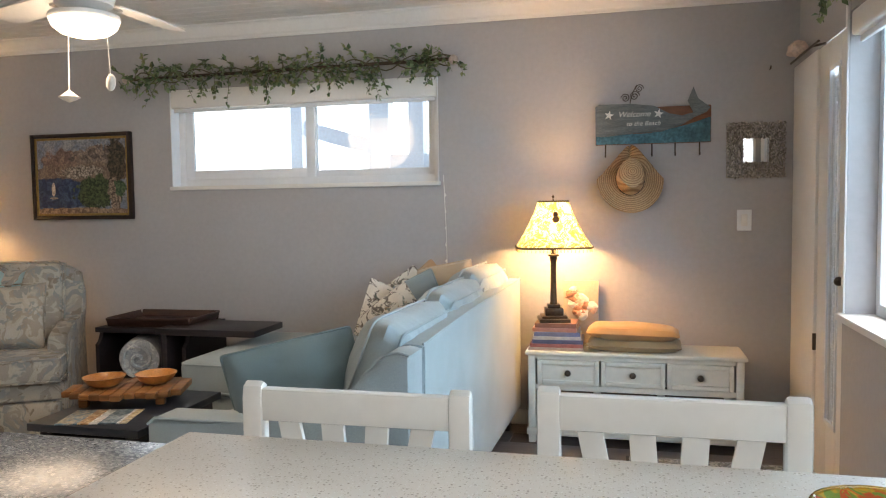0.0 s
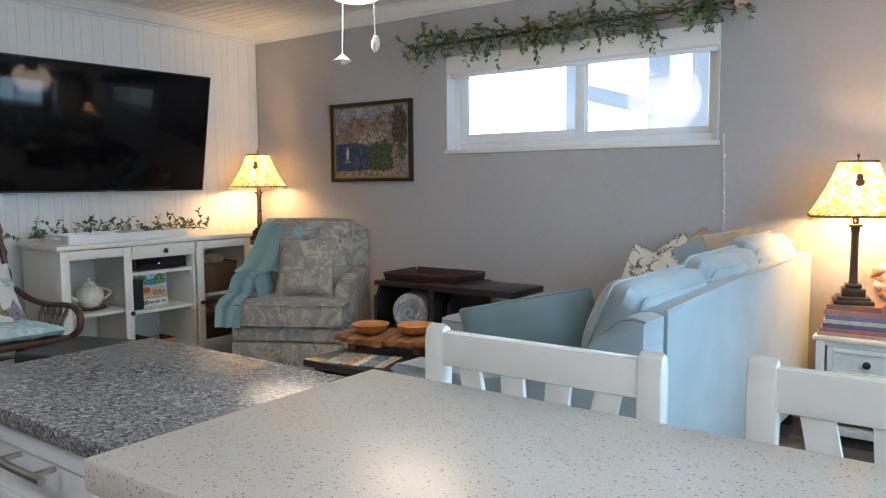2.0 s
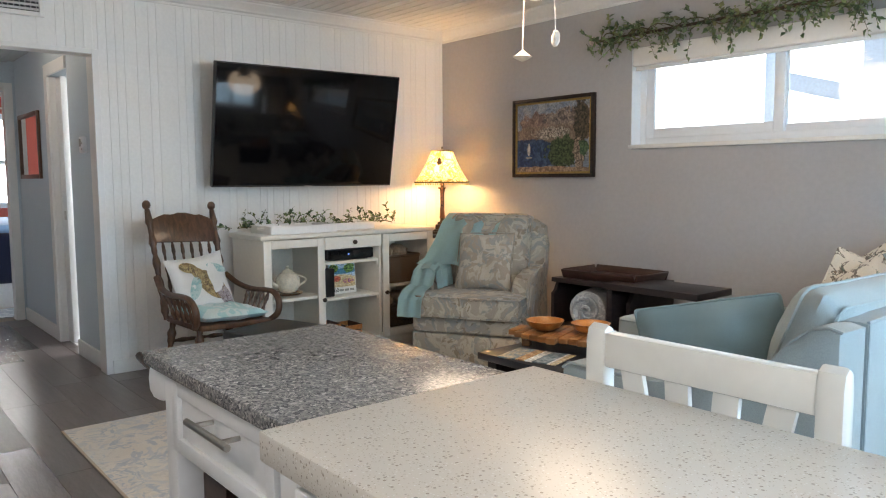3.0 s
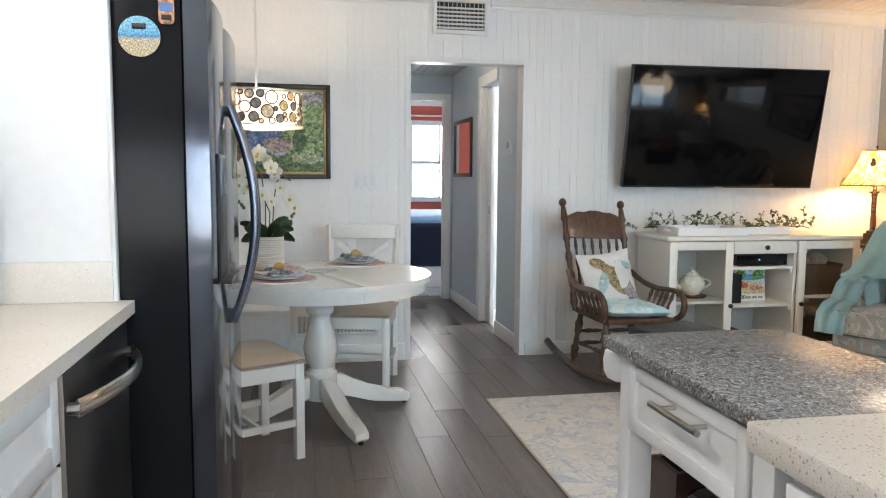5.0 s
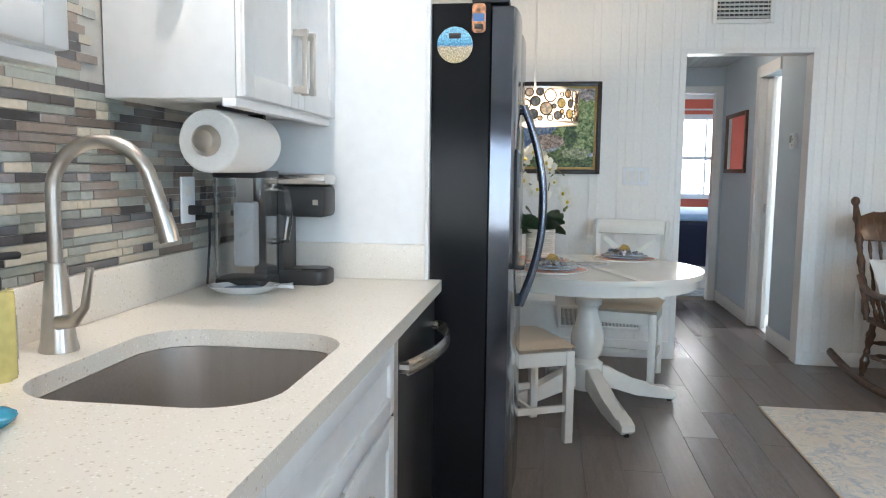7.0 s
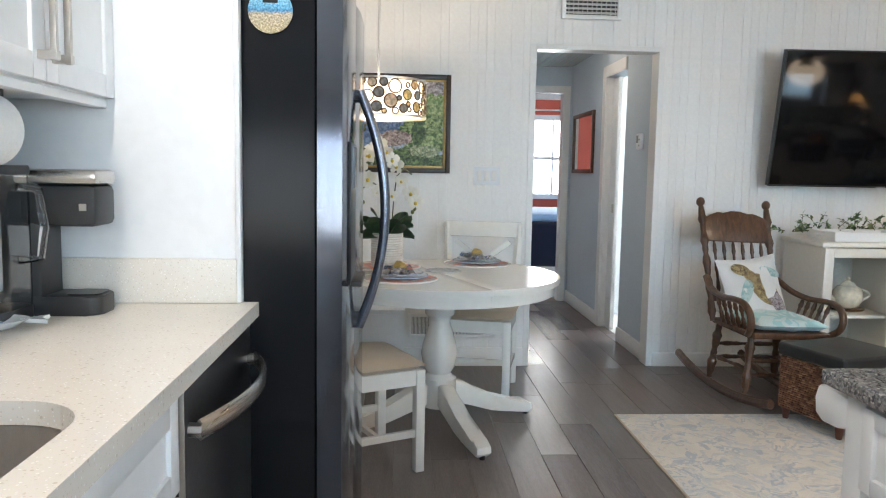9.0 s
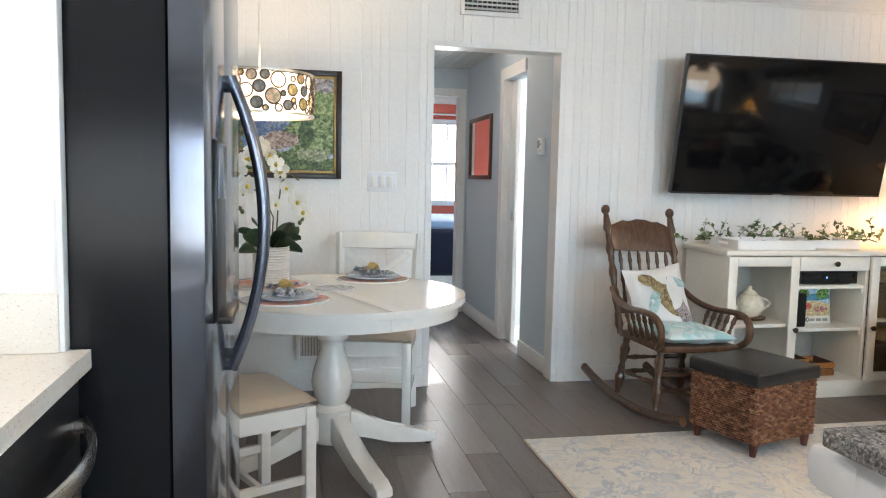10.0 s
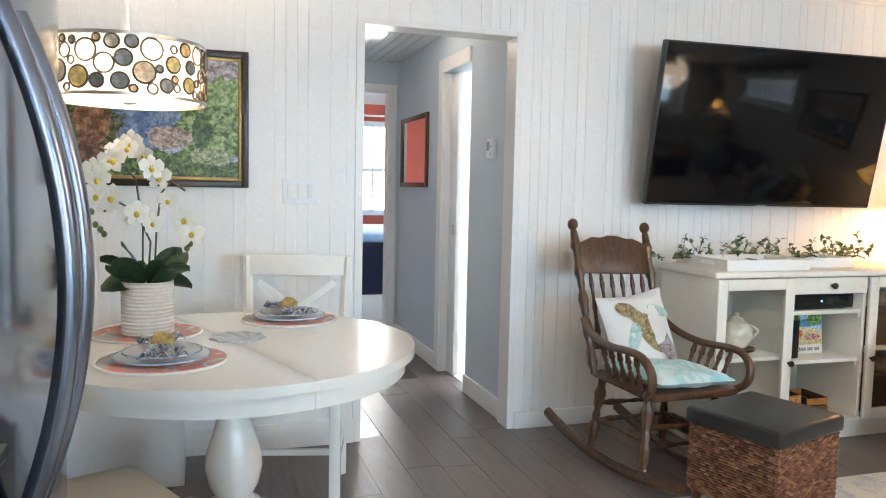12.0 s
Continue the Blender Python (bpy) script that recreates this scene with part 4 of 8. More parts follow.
for a, b, z in ((0.022, 0.455, 0.43), (0.477, 0.93, 0.655), (0.477, 0.93, 0.40), (0.952, W_ - 0.022, 0.45)):
    part("shelf", bx(0.012, D_ - 0.03, a, b, z, z + 0.02, bevel=0.002), CREAM, mc)
for a, b, z in ((0.477, 0.49, 0.63), (0.917, 0.93, 0.63), (0.477, 0.49, 0.375), (0.917, 0.93, 0.375)):
    part("shelf_bracket", bx(D_ - 0.08, D_ - 0.035, a, b, z, z + 0.025, bevel=0.003), CREAM, mc)
drawer = part("drawer", bx(D_ - 0.02, D_, 0.47, 0.935, 0.765, 0.85, bevel=0.004), CREAM, mc)
part("knob", lathe(B(), [(0.006, 0), (0.006, 0.012), (0.016, 0.018), (0.016, 0.026), (0.008, 0.03)], 14, pose(D_, 0.70, 0.808, 0, 90, 0)), BRONZE, drawer)
for a, b, kx in ((0.0, 0.455, 0.435), (0.94, W_, 0.96)):
    d = part("door", bx(D_ - 0.002, D_ + 0.018, a, a + 0.055, 0.10, 0.85, bevel=0.003), CREAM, mc)
    for q in ((b - 0.055, b, 0.10, 0.85), (a + 0.055, b - 0.055, 0.10, 0.155), (a + 0.055, b - 0.055, 0.795, 0.85)):
        part("rail", bx(D_ - 0.002, D_ + 0.018, q[0], q[1], q[2], q[3], bevel=0.003), CREAM, d)
    pane("pane", D_ + 0.006, D_ + 0.009, a + 0.055, b - 0.055, 0.155, 0.795, d)
    part("knob", lathe(B(), [(0.006, 0), (0.006, 0.012), (0.015, 0.018), (0.015, 0.026), (0.006, 0.03)], 14, pose(D_ + 0.018, kx, 0.425, 0, 90, 0)), BRONZE, d)

CX = -4.68


def tray(name, label, m, w, d, h, material, flare=0.0, hole=False):
    """An open tray, w by d, with walls h high."""
    t = thing(name, label, "tray", m)
    part("base", bx(-w / 2, w / 2, -d / 2, d / 2, 0, 0.012), material, t)
    for s in (-1, 1):
        part("side", bx(-w / 2 - flare / 2, w / 2 + flare / 2, -0.006, 0.006, 0, h, bevel=0.003, m=pose(0, s * (d / 2 - 0.002), 0, -s * math.degrees(math.atan2(flare, h)), 0, 0)), material, t)
        e = pose(s * (w / 2 - 0.002), 0, 0, 0, s * math.degrees(math.atan2(flare, h)), 0)
        if hole:
            bm = B()
            box(bm, -0.006, 0.006, -d / 2, -0.05, 0, h, m=e), box(bm, -0.006, 0.006, 0.05, d / 2, 0, h, m=e)
            box(bm, -0.006, 0.006, -0.05, 0.05, 0, h * 0.45, m=e), box(bm, -0.006, 0.006, -0.05, 0.05, h * 0.75, h, m=e)
            part("end", bm, material, t)
        else:
            part("end", bx(-0.006, 0.006, -d / 2, d / 2, 0, h, bevel=0.003, m=e), material, t)
    return t


tray("serving_tray", "white wooden serving tray lying on the console", pose(CX + 0.27, 2.62, H_, 0, 0, 90), 0.5, 0.3, 0.055, TRIM, 0.0, True)
tray("serving_tray", "white wooden serving tray lying on the console", pose(CX + 0.19, 3.05, H_, 0, 0, 88), 0.42, 0.24, 0.05, TRIM, 0.0, True)

LEAVES = [surface("sage_leaf", (0.20, 0.27, 0.13), 0.55, vary=0.35, fine=25), surface("dark_leaf", (0.06, 0.11, 0.045), 0.5, vary=0.35, fine=25), surface("olive_leaf", (0.20, 0.22, 0.09), 0.55, vary=0.3, fine=25)]
STEM = surface("green_brown_twig", (0.10, 0.085, 0.04), 0.7, vary=0.2)
rnd = random.Random(4)


def leaf(bm, p, d, length, width, up, mi=0):
    """One folded, pointed leaf at p along d."""
    d = d.normalized()
    side = d.cross(up)
    side = side.normalized() if side.length > 1e-4 else Vector((1, 0, 0))
    nrm = side.cross(d)
    a, b, c, e = (bm.verts.new(p), bm.verts.new(p + d * length * 0.45 + side * width / 2 + nrm * width * 0.15),
                  bm.verts.new(p + d * length - nrm * length * 0.15), bm.verts.new(p + d * length * 0.45 - side * width / 2 + nrm * width * 0.15))
    mid = bm.verts.new(p + d * length * 0.5)
    for q in ((a, b, mid), (b, c, mid), (c, e, mid), (e, a, mid)):
        bm.faces.new(q).material_index = mi


def sprig(parent, p, d, length, count, size, name="sprig", droop=0.3):
    """A thin stem with leaves on both sides."""
    bm = B()
    pts, q, v = [], Vector(p), Vector(d).normalized()
    for i in range(7):
        pts.append(q.copy())
        q = q + v * length / 6
        v = (v + Vector((rnd.uniform(-0.25, 0.25), rnd.uniform(-0.25, 0.25), rnd.uniform(-0.2, 0.2) - droop * 0.3))).normalized()
    tube(bm, pts, [0.0025 - 0.0003 * i for i in range(7)], 5)
    for f in bm.faces:
        f.material_index = 3
    for i in range(count):
        t = 0.15 + 0.85 * i / count
        k = min(5, int(t * 6))
        at = pts[k].lerp(pts[k + 1], t * 6 - k)
        out = Vector((rnd.uniform(-1, 1), rnd.uniform(-1, 1), rnd.uniform(-0.7, 1)))
        s = size * rnd.uniform(0.6, 1.25)
        leaf(bm, at, out + v * 0.6, s, s * rnd.uniform(0.45, 0.8), Vector((rnd.uniform(-1, 1), rnd.uniform(-1, 1), 1)), rnd.choice((0, 0, 1, 1, 2)))
    ob = part(name, bm, [*LEAVES, STEM], parent)
    ob["kind"] = "stuff"
    return ob


gl = thing("greenery_garland", "trailing green leaf garland lying along the console", "garland")
part("vine", tube(B(), [(CX + 0.10 + 0.04 * math.sin(i * 1.7), 2.28 + i * 0.1, H_ + 0.035 + 0.012 * math.sin(i * 2.3)) for i in range(14)], 0.004, 6), STEM, gl)
for i in range(46):
    y = 2.24 + 1.36 * (i + rnd.random()) / 46
    sprig(gl, (CX + 0.09 + rnd.uniform(-0.02, 0.05), y, H_ + 0.035), (rnd.uniform(-0.3, 0.5), rnd.uniform(-1, 0.6), rnd.uniform(0.1, 1.2)), rnd.uniform(0.06, 0.16), 9, 0.036, droop=0.3)

# on the shelves
def teapot(m, label):
    t = thing("teapot", label, "teapot", m)
    cream = surface("cream_china", (0.72, 0.68, 0.56), 0.2, vary=0.12, big=25, coat=0.4)
    part("body", lathe(B(), [(0.03, 0), (0.05, 0.01), (0.072, 0.05), (0.07, 0.085), (0.05, 0.115), (0.035, 0.12)], 20), cream, t)
    part("lid", lathe(B(), [(0.038, 0.12), (0.03, 0.135), (0.01, 0.145), (0.012, 0.158), (0.004, 0.165)], 16), cream, t)
    part("handle", tube(B(), arc((0, 0.062, 0.1), (0, 0.115, 0.07), (0, 0.066, 0.035)), 0.006, 8), cream, t)
    part("spout", tube(B(), arc((0, -0.065, 0.045), (0, -0.10, 0.07), (0, -0.12, 0.115)), [0.014 - 0.0007 * i for i in range(11)], 8), cream, t)
    return t


teapot(pose(CX + 0.27, 2.56, 0.468) @ Matrix.Diagonal((1.2, 1.2, 1.15, 1)), "cream china teapot with a painted pattern on a stand")
t = thing("china_plates", "stack of patterned china plates under the teapot", "plates")
for i in range(2):
    part("plate", lathe(B(), [(0.05, 0), (0.095, 0.006), (0.105, 0.012), (0.1, 0.012), (0.05, 0.004)], 24, pose(CX + 0.26, 2.56, 0.45 + i * 0.008)), surface("amber_china", (0.35, 0.2, 0.1), 0.2, vary=0.4, big=30, coat=0.4), t)
t = thing("china_cups", "pale china dishes on the lower shelf", "dishes")
for y, z in ((2.45, 0.105), (2.6, 0.105)):
    part("dish", lathe(B(), [(0.03, 0), (0.055, 0.02), (0.065, 0.06), (0.058, 0.06), (0.028, 0.015)], 20, pose(CX + 0.25, y, z)), surface("grey_china", (0.5, 0.47, 0.42), 0.3, vary=0.1), t)
t = thing("media_player", "black cable box on the middle shelf", "media player")
part("case", bx(CX + 0.12, CX + 0.40, 2.80, 3.19, 0.681, 0.755, bevel=0.006), BLACK, t)
part("front", bx(CX + 0.40, CX + 0.404, 2.81, 3.18, 0.689, 0.748), surface("gloss_black", (0.01, 0.01, 0.012), 0.1, coat=0.5), t)
part("foot", bx(CX + 0.15, CX + 0.38, 2.84, 3.15, 0.675, 0.682), BLACK, t)
part("light", bx(CX + 0.404, CX + 0.4055, 2.97, 2.98, 0.715, 0.725), glow("blue_standby", (0.2, 0.4, 1.0), 1.0), t)
t = thing("speaker", "small black upright speaker box", "speaker")
part("cabinet", bx(CX + 0.15, CX + 0.38, 2.79, 2.87, 0.42, 0.62, bevel=0.006), BLACK, t)
t = thing("puzzle_box", "jigsaw puzzle box with a colourful beach picture", "puzzle box", pose(CX + 0.30, 2.99, 0.42, 0, 0, 90) @ pose(0, 0, 0, -6, 0, 0))
part("box", bx(-0.115, 0.115, 0, 0.045, 0.002, 0.222, bevel=0.002), surface("puzzle_card", (0.75, 0.74, 0.7), 0.5), t)
beach_print = canvas_paint("puzzle_picture", ((0.45, 0.62, 0.75), (0.30, 0.48, 0.66)), 30, (
    (0.0, 0.035, 0.2, 0.02, 0.4, (0.05, 0.2, 0.35), (0.1, 0.35, 0.5), 60), (0.06, 0.055, 0.05, 0.035, 0.8, (0.03, 0.12, 0.03), (0.2, 0.4, 0.1), 90),
    (-0.07, 0.06, 0.04, 0.03, 0.8, (0.04, 0.15, 0.04), (0.3, 0.45, 0.1), 90), (0.0, -0.05, 0.2, 0.06, 0.5, (0.50, 0.38, 0.2), (0.65, 0.55, 0.35), 60),
    (-0.05, -0.02, 0.04, 0.022, 0.5, (0.5, 0.06, 0.05), (0.65, 0.2, 0.1), 80), (0.05, -0.04, 0.05, 0.02, 0.6, (0.35, 0.1, 0.3), (0.6, 0.4, 0.1), 90)))
part("picture", bx(-0.11, 0.11, -0.0015, 0.001, -0.08, 0.088), beach_print, t, m=pose(0, 0, 0.13))


def words(name, text, size, m, material, parent, depth=0.0008):
    cu = bpy.data.curves.new(name, "FONT")
    cu.body, cu.size, cu.extrude, cu.align_x, cu.align_y = text, size, depth, "CENTER", "CENTER"
    cu.materials.append(material)
    ob = new(name, cu)
    ob.parent = parent
    ob.matrix_local = m
    return ob


words("lettering", "1000", 0.04, pose(-0.075, -0.0012, 0.027, 90, 0, 0), BLACK, t)
for i in range(3):
    part("print_bar", bx(-0.03 + i * 0.045, 0.005 + i * 0.045, -0.0012, 0.001, 0.018, 0.034), surface("print_grey", (0.3, 0.3, 0.28), 0.5), t)
for y, h, w in ((2.86, 0.11, 0.16), (3.05, 0.085, 0.14)):
    t = thing("wooden_crate", "small slatted brown wooden crate", "crate", pose(CX + 0.25, y, 0.105))
    for s in (-1, 1):
        for i in range(2):
            part("slat", bx(s * 0.09 - 0.004, s * 0.09 + 0.004, -w / 2, w / 2, 0.004 + i * h / 2, h / 2 - 0.004 + i * h / 2), ACACIA, t)
        part("end", bx(-0.086, 0.086, s * (w / 2 - 0.006) - 0.005, s * (w / 2 - 0.006) + 0.005, 0, h), BROWNWOOD, t)
    part("base", bx(-0.086, 0.086, -w / 2 + 0.01, w / 2 - 0.01, 0, 0.008), BROWNWOOD, t)
WICKER = surface("dark_wicker", (0.10, 0.055, 0.03), 0.7, vary=0.5, fine=90, relief=0.6, spread=0.006)
for z in (0.105, 0.47):
    t = thing("wicker_basket", "brown wicker basket behind the glass door", "basket", pose(CX + 0.23, 3.46, z))
    part("body", slab(B(), rounded(0.32, 0.36, 0.04), 0, 0.2, bevel=0.01), WICKER, t)
    part("rim", tube(B(), [(x, y, 0.2) for x, y in rounded(0.32, 0.36, 0.04)] + [(0.16, 0.14, 0.2)], 0.012, 6), WICKER, t)
    for y in (-0.08, 0.06):
        part("bundle", blob(B(), 0.12, 0.06, 0.06, pose(0, y, 0.22), lump=0.3), surface("tan_bundle", (0.42, 0.3, 0.2), 0.8, vary=0.3), t)


# lamps with cloth shades
def table_lamp(m, label, twist=0):
    t = thing("table_lamp", label, "lamp", m, "matching table lamps")
    for i, (s, z0, z1) in enumerate(((0.085, 0, 0.02), (0.07, 0.02, 0.035), (0.05, 0.035, 0.075), (0.035, 0.075, 0.095))):
        part("base_step", bx(-s, s, -s, s, z0, z1, bevel=0.004), BRONZE, t)
    part("column", lathe(B(), [(0.022, 0.095), (0.019, 0.11), (0.017, 0.2), (0.017, 0.33), (0.021, 0.35), (0.021, 0.365)], 12), BRONZE, t)
    part("capital", bx(-0.03, 0.03, -0.03, 0.03, 0.365, 0.378, bevel=0.004), BRONZE, t)
    part("socket", lathe(B(), [(0.014, 0.378), (0.016, 0.46), (0.012, 0.47)], 12), BRONZE, t)
    part("harp", tube(B(), [(0, -0.05 * math.sin(math.pi * i / 12) if i <= 12 else 0, 0.45 + 0.25 * i / 12) for i in range(13)], 0.002, 5), BRONZE, t)
    prof = [(0.205, 0.42), (0.17, 0.475), (0.135, 0.54), (0.105, 0.605), (0.082, 0.672)]
    bm = B()
    rings = []
    for r, z in prof:
        ring = []
        for k in range(32):
            a = 2 * math.pi * k / 32 + math.pi / 4
            c, s = math.cos(a), math.sin(a)
            q = (abs(c) ** 5 + abs(s) ** 5) ** (-1 / 5)
            ring.append(bm.verts.new((r * q * c, r * q * s, z)))
        rings.append(ring)
    for a, b in zip(rings, rings[1:]):
        for k in range(32):
            bm.faces.new((a[k], a[(k + 1) % 32], b[(k + 1) % 32], b[k]))
    shade = part("shade", bm, SHADE, t, "cream cloth shade with a leafy print")
    for (r, z), thick in ((prof[0], 0.006), (prof[-1], 0.005)):
        pts = []
        for k in range(33):
            a = 2 * math.pi * k / 32 + math.pi / 4
            c, s = math.cos(a), math.sin(a)
            q = (abs(c) ** 5 + abs(s) ** 5) ** (-1 / 5)
            pts.append((r * q * c, r * q * s, z))
        part("trim_band", tube(B(), pts, thick, 6), surface("green_brown_braid", (0.09, 0.075, 0.03), 0.8, vary=0.3), shade)
    bm = B()
    for k in range(72):
        a = 2 * math.pi * k / 72
        c, s = math.cos(a), math.sin(a)
        q = 0.203 * (abs(c) ** 5 + abs(s) ** 5) ** (-1 / 5)
        blob(bm, 0.004, 0.004, 0.009, pose(q * c, q * s, 0.404), 5, 4)
    part("bead_fringe", bm, surface("amber_beads", (0.7, 0.5, 0.25), 0.2, coat=0.4), shade, "beaded fringe")
    for dz, sx in ((0.60, 0.014), (0.575, 0.02)):
        part("motif", blob(B(), sx, 0.004, 0.018, pose(0, -0.112 - (0.605 - dz) * 0.5, dz)), surface("brown_motif", (0.1, 0.05, 0.015), 0.7), shade, "brown leaf motif")
    part("finial", lathe(B(), [(0.003, 0.672), (0.003, 0.69), (0.008, 0.698), (0.002, 0.71)], 10), BRONZE, t)
    part("bulb", blob(B(), 0.028, 0.028, 0.04, pose(0, 0, 0.5)), glow("warm_bulb", (1.0, 0.7, 0.4), 5.0), t).visible_shadow = False
    return t


SHADE = shade_cloth("printed_shade_cloth", (0.80, 0.73, 0.54), blotches([(0.16, 0.17, 0.05), (0.40, 0.24, 0.06)], 17, 0.12, 0.47, 0.56), 0.42)

table_lamp(pose(-0.312, 4.09, 0.66, 0, 0, 12), "bronze column table lamp with a lit printed shade")
lamp("table_lamp_light", "POINT", pose(-0.312, 4.09, 1.15), LAMP_W, WARM, 0.07)
table_lamp(pose(-4.50, 4.03, 0.80, 0, 0, 40), "bronze column table lamp with a lit shade in the corner")
lamp("table_lamp_light", "POINT", pose(-4.50, 4.03, 1.29), CORNER_W, WARM, 0.07)
tas = thing("lamp_tassel", "beaded brown tassel hanging from the lamp", "tassel")
bm = B()
for i in range(6):
    blob(bm, 0.009, 0.009, 0.014, pose(-4.43, 3.97, 1.20 - i * 0.03), 8, 6)
lathe(bm, [(0.006, 0.0), (0.018, -0.02), (0.022, -0.1)], 10, pose(-4.43, 3.97, 1.03))
part("strand", bm, surface("red_brown_beads", (0.2, 0.07, 0.03), 0.4), tas)
st = thing("side_table", "small dark side table under the lamp", "side table", pose(-4.50, 4.03, 0))
part("tabletop", slab(B(), circle(0.22, 28), 0.775, 0.80, bevel=0.005), DARKWOOD, st)
for a in range(3):
    part("leg", tube(B(), [(0.04 * math.cos(a * 2.1), 0.04 * math.sin(a * 2.1), 0.775), (0.17 * math.cos(a * 2.1), 0.17 * math.sin(a * 2.1), 0.0)], [0.014, 0.01], 8), DARKWOOD, st)

# entry console with drawers
ec = thing("entry_console", "white low console with three drawers and baskets", "console", pose(-0.44, 3.95, 0))
CW, CD, CH = 1.12, 0.31, 0.513
part("top", bx(-0.015, CW + 0.015, -0.015, CD, CH - 0.022, CH, bevel=0.006), CREAM, ec)
for x in (0.0, CW - 0.04):
    for y in (0.0, CD - 0.04):
        part("leg", bx(x, x + 0.04, y, y + 0.04, 0, CH - 0.022, bevel=0.003), CREAM, ec)
part("rail", bx(0.04, CW - 0.04, 0.004, 0.022, CH - 0.045, CH - 0.022), CREAM, ec)
part("rail", bx(0.04, CW - 0.04, 0.004, 0.022, CH - 0.215, CH - 0.185), CREAM, ec)
part("bottom_shelf", bx(-0.01, CW + 0.01, -0.005, CD, 0.045, 0.085, bevel=0.004), CREAM, ec)
part("back_panel", bx(0.04, CW - 0.04, CD - 0.012, CD, 0.085, CH - 0.022), CREAM, ec)
for x in (0.005, CW - 0.03):
    part("side_panel", bx(x, x + 0.02, 0.04, CD - 0.04, 0.085, CH - 0.022), CREAM, ec)
for i in range(3):
    x0 = 0.05 + i * 0.343
    d = part("drawer", bx(x0, x0 + 0.334, 0.006, 0.26, CH - 0.182, CH - 0.048), CREAM, ec)
    frame_parts("drawer_frame", x0, x0 + 0.334, CH - 0.182, CH - 0.048, 0.024, lambda a, b, c, e: (a, b, -0.006, 0.006, c, e), CREAM, d)
    part("knob", lathe(B(), [(0.006, 0), (0.006, 0.012), (0.017, 0.016), (0.017, 0.024), (0.008, 0.03)], 12, pose(x0 + 0.167, 0.004, CH - 0.115, 90, 0, 0)), BRONZE, d, "dark flower-shaped knob")
for i in range(3):
    x0 = 0.06 + i * 0.343
    t = thing("storage_basket", "dark woven storage basket in the console", "basket", pose(-0.46 + x0 + 0.157, 3.95 + 0.15, 0.085))
    part("body", bx(-0.145, 0.145, -0.13, 0.13, 0, 0.185, bevel=0.015), WICKER, t)
    part("rim", bx(-0.15, 0.15, -0.135, 0.135, 0.165, 0.19, bevel=0.008), WICKER, t)
BOOKS = [(0.45, 0.34, 0.28), (0.42, 0.14, 0.12), (0.12, 0.12, 0.2), (0.55, 0.5, 0.45), (0.2, 0.2, 0.3), (0.5, 0.22, 0.16), (0.30, 0.12, 0.08)]
z = CH
for i, c in enumerate(BOOKS):
    h = (0.016, 0.020, 0.022, 0.018, 0.024, 0.022, 0.025)[i]
    w, d = 0.30 - 0.012 * i, 0.23 - 0.006 * i
    t = thing("book", "closed hardback book in the stack under the lamp", "book", pose(-0.29 + rnd.uniform(-0.008, 0.008), 4.09, z, 0, 0, rnd.uniform(-4, 4)), "stacked books")
    part("pages", bx(-w / 2 + 0.006, w / 2 - 0.004, -d / 2 + 0.005, d / 2 - 0.004, 0.003, h - 0.003), surface("book_pages", (0.66, 0.6, 0.48), 0.8, vary=0.08, stretch=(1, 1, 60)), t)
    cm = surface("book_cover_%d" % i, c, 0.4, vary=0.12, big=18)
    part("cover", bx(-w / 2, w / 2, -d / 2, d / 2, 0, 0.003), cm, t)
    part("cover", bx(-w / 2, w / 2, -d / 2, d / 2, h - 0.003, h), cm, t)
    part("spine", bx(-w / 2, w / 2, -d / 2 - 0.002, -d / 2, 0, h, bevel=0.0008), cm, t)
    z += h
sh = thing("shell_plaque", "upright plaque covered with real seashells", "shell decoration", pose(-0.17, 4.225, CH, -6, 0, 0))
part("board", bx(-0.10, 0.10, -0.01, 0.01, 0.0, 0.36, bevel=0.003), surface("pale_board", (0.5, 0.4, 0.3), 0.7), sh)
SHELLS = [surface("shell_peach", (0.62, 0.4, 0.27), 0.4, vary=0.2, big=30), surface("shell_white", (0.75, 0.68, 0.58), 0.4, vary=0.12, big=30), surface("shell_rust", (0.4, 0.18, 0.1), 0.45, vary=0.3, big=30)]
for i in range(20):
    s = rnd.uniform(0.022, 0.038)
    part("seashell", blob(B(), s, 0.018, s * 0.75, pose(rnd.uniform(-0.075, 0.075), -0.02, rnd.uniform(0.16, 0.34), 0, rnd.uniform(0, 180), 0), 10, 7, 0.35, i), SHELLS[i % 3], sh)
fc = thing("folded_cushion", "tan folded seat cushion lying on the console", "cushion", pose(0.125, 4.09, CH, 0, 0, -2))
part("lower_layer", pad(B(), 0.50, 0.27, 0.075, pose(0, 0, 0.034), crown=0.15), fabric("dull_tan_cloth", (0.36, 0.27, 0.16)), fc)
part("upper_layer", pad(B(), 0.49, 0.26, 0.085, pose(-0.005, 0.005, 0.098, 0, 1, 0), crown=0.2, seed=3), TANCLOTH, fc)
part("button", blob(B(), 0.012, 0.012, 0.005, pose(-0.01, 0, 0.135)), TANCLOTH, fc)

dm = thing("door_mat", "grey patterned door mat on the floor by the side door", "mat")
part("mat", bx(0.10, 0.92, 3.22, 3.80, 0.0, 0.010, bevel=0.003), fabric("grey_mat_weave", (0.22, 0.24, 0.26), pattern=blotches([(0.05, 0.06, 0.07), (0.40, 0.42, 0.43)], 16)), dm)
part("edge", bx(0.085, 0.0998, 3.22, 3.80, 0.0, 0.009), fabric("dark_mat_edge", (0.05, 0.05, 0.055)), dm)

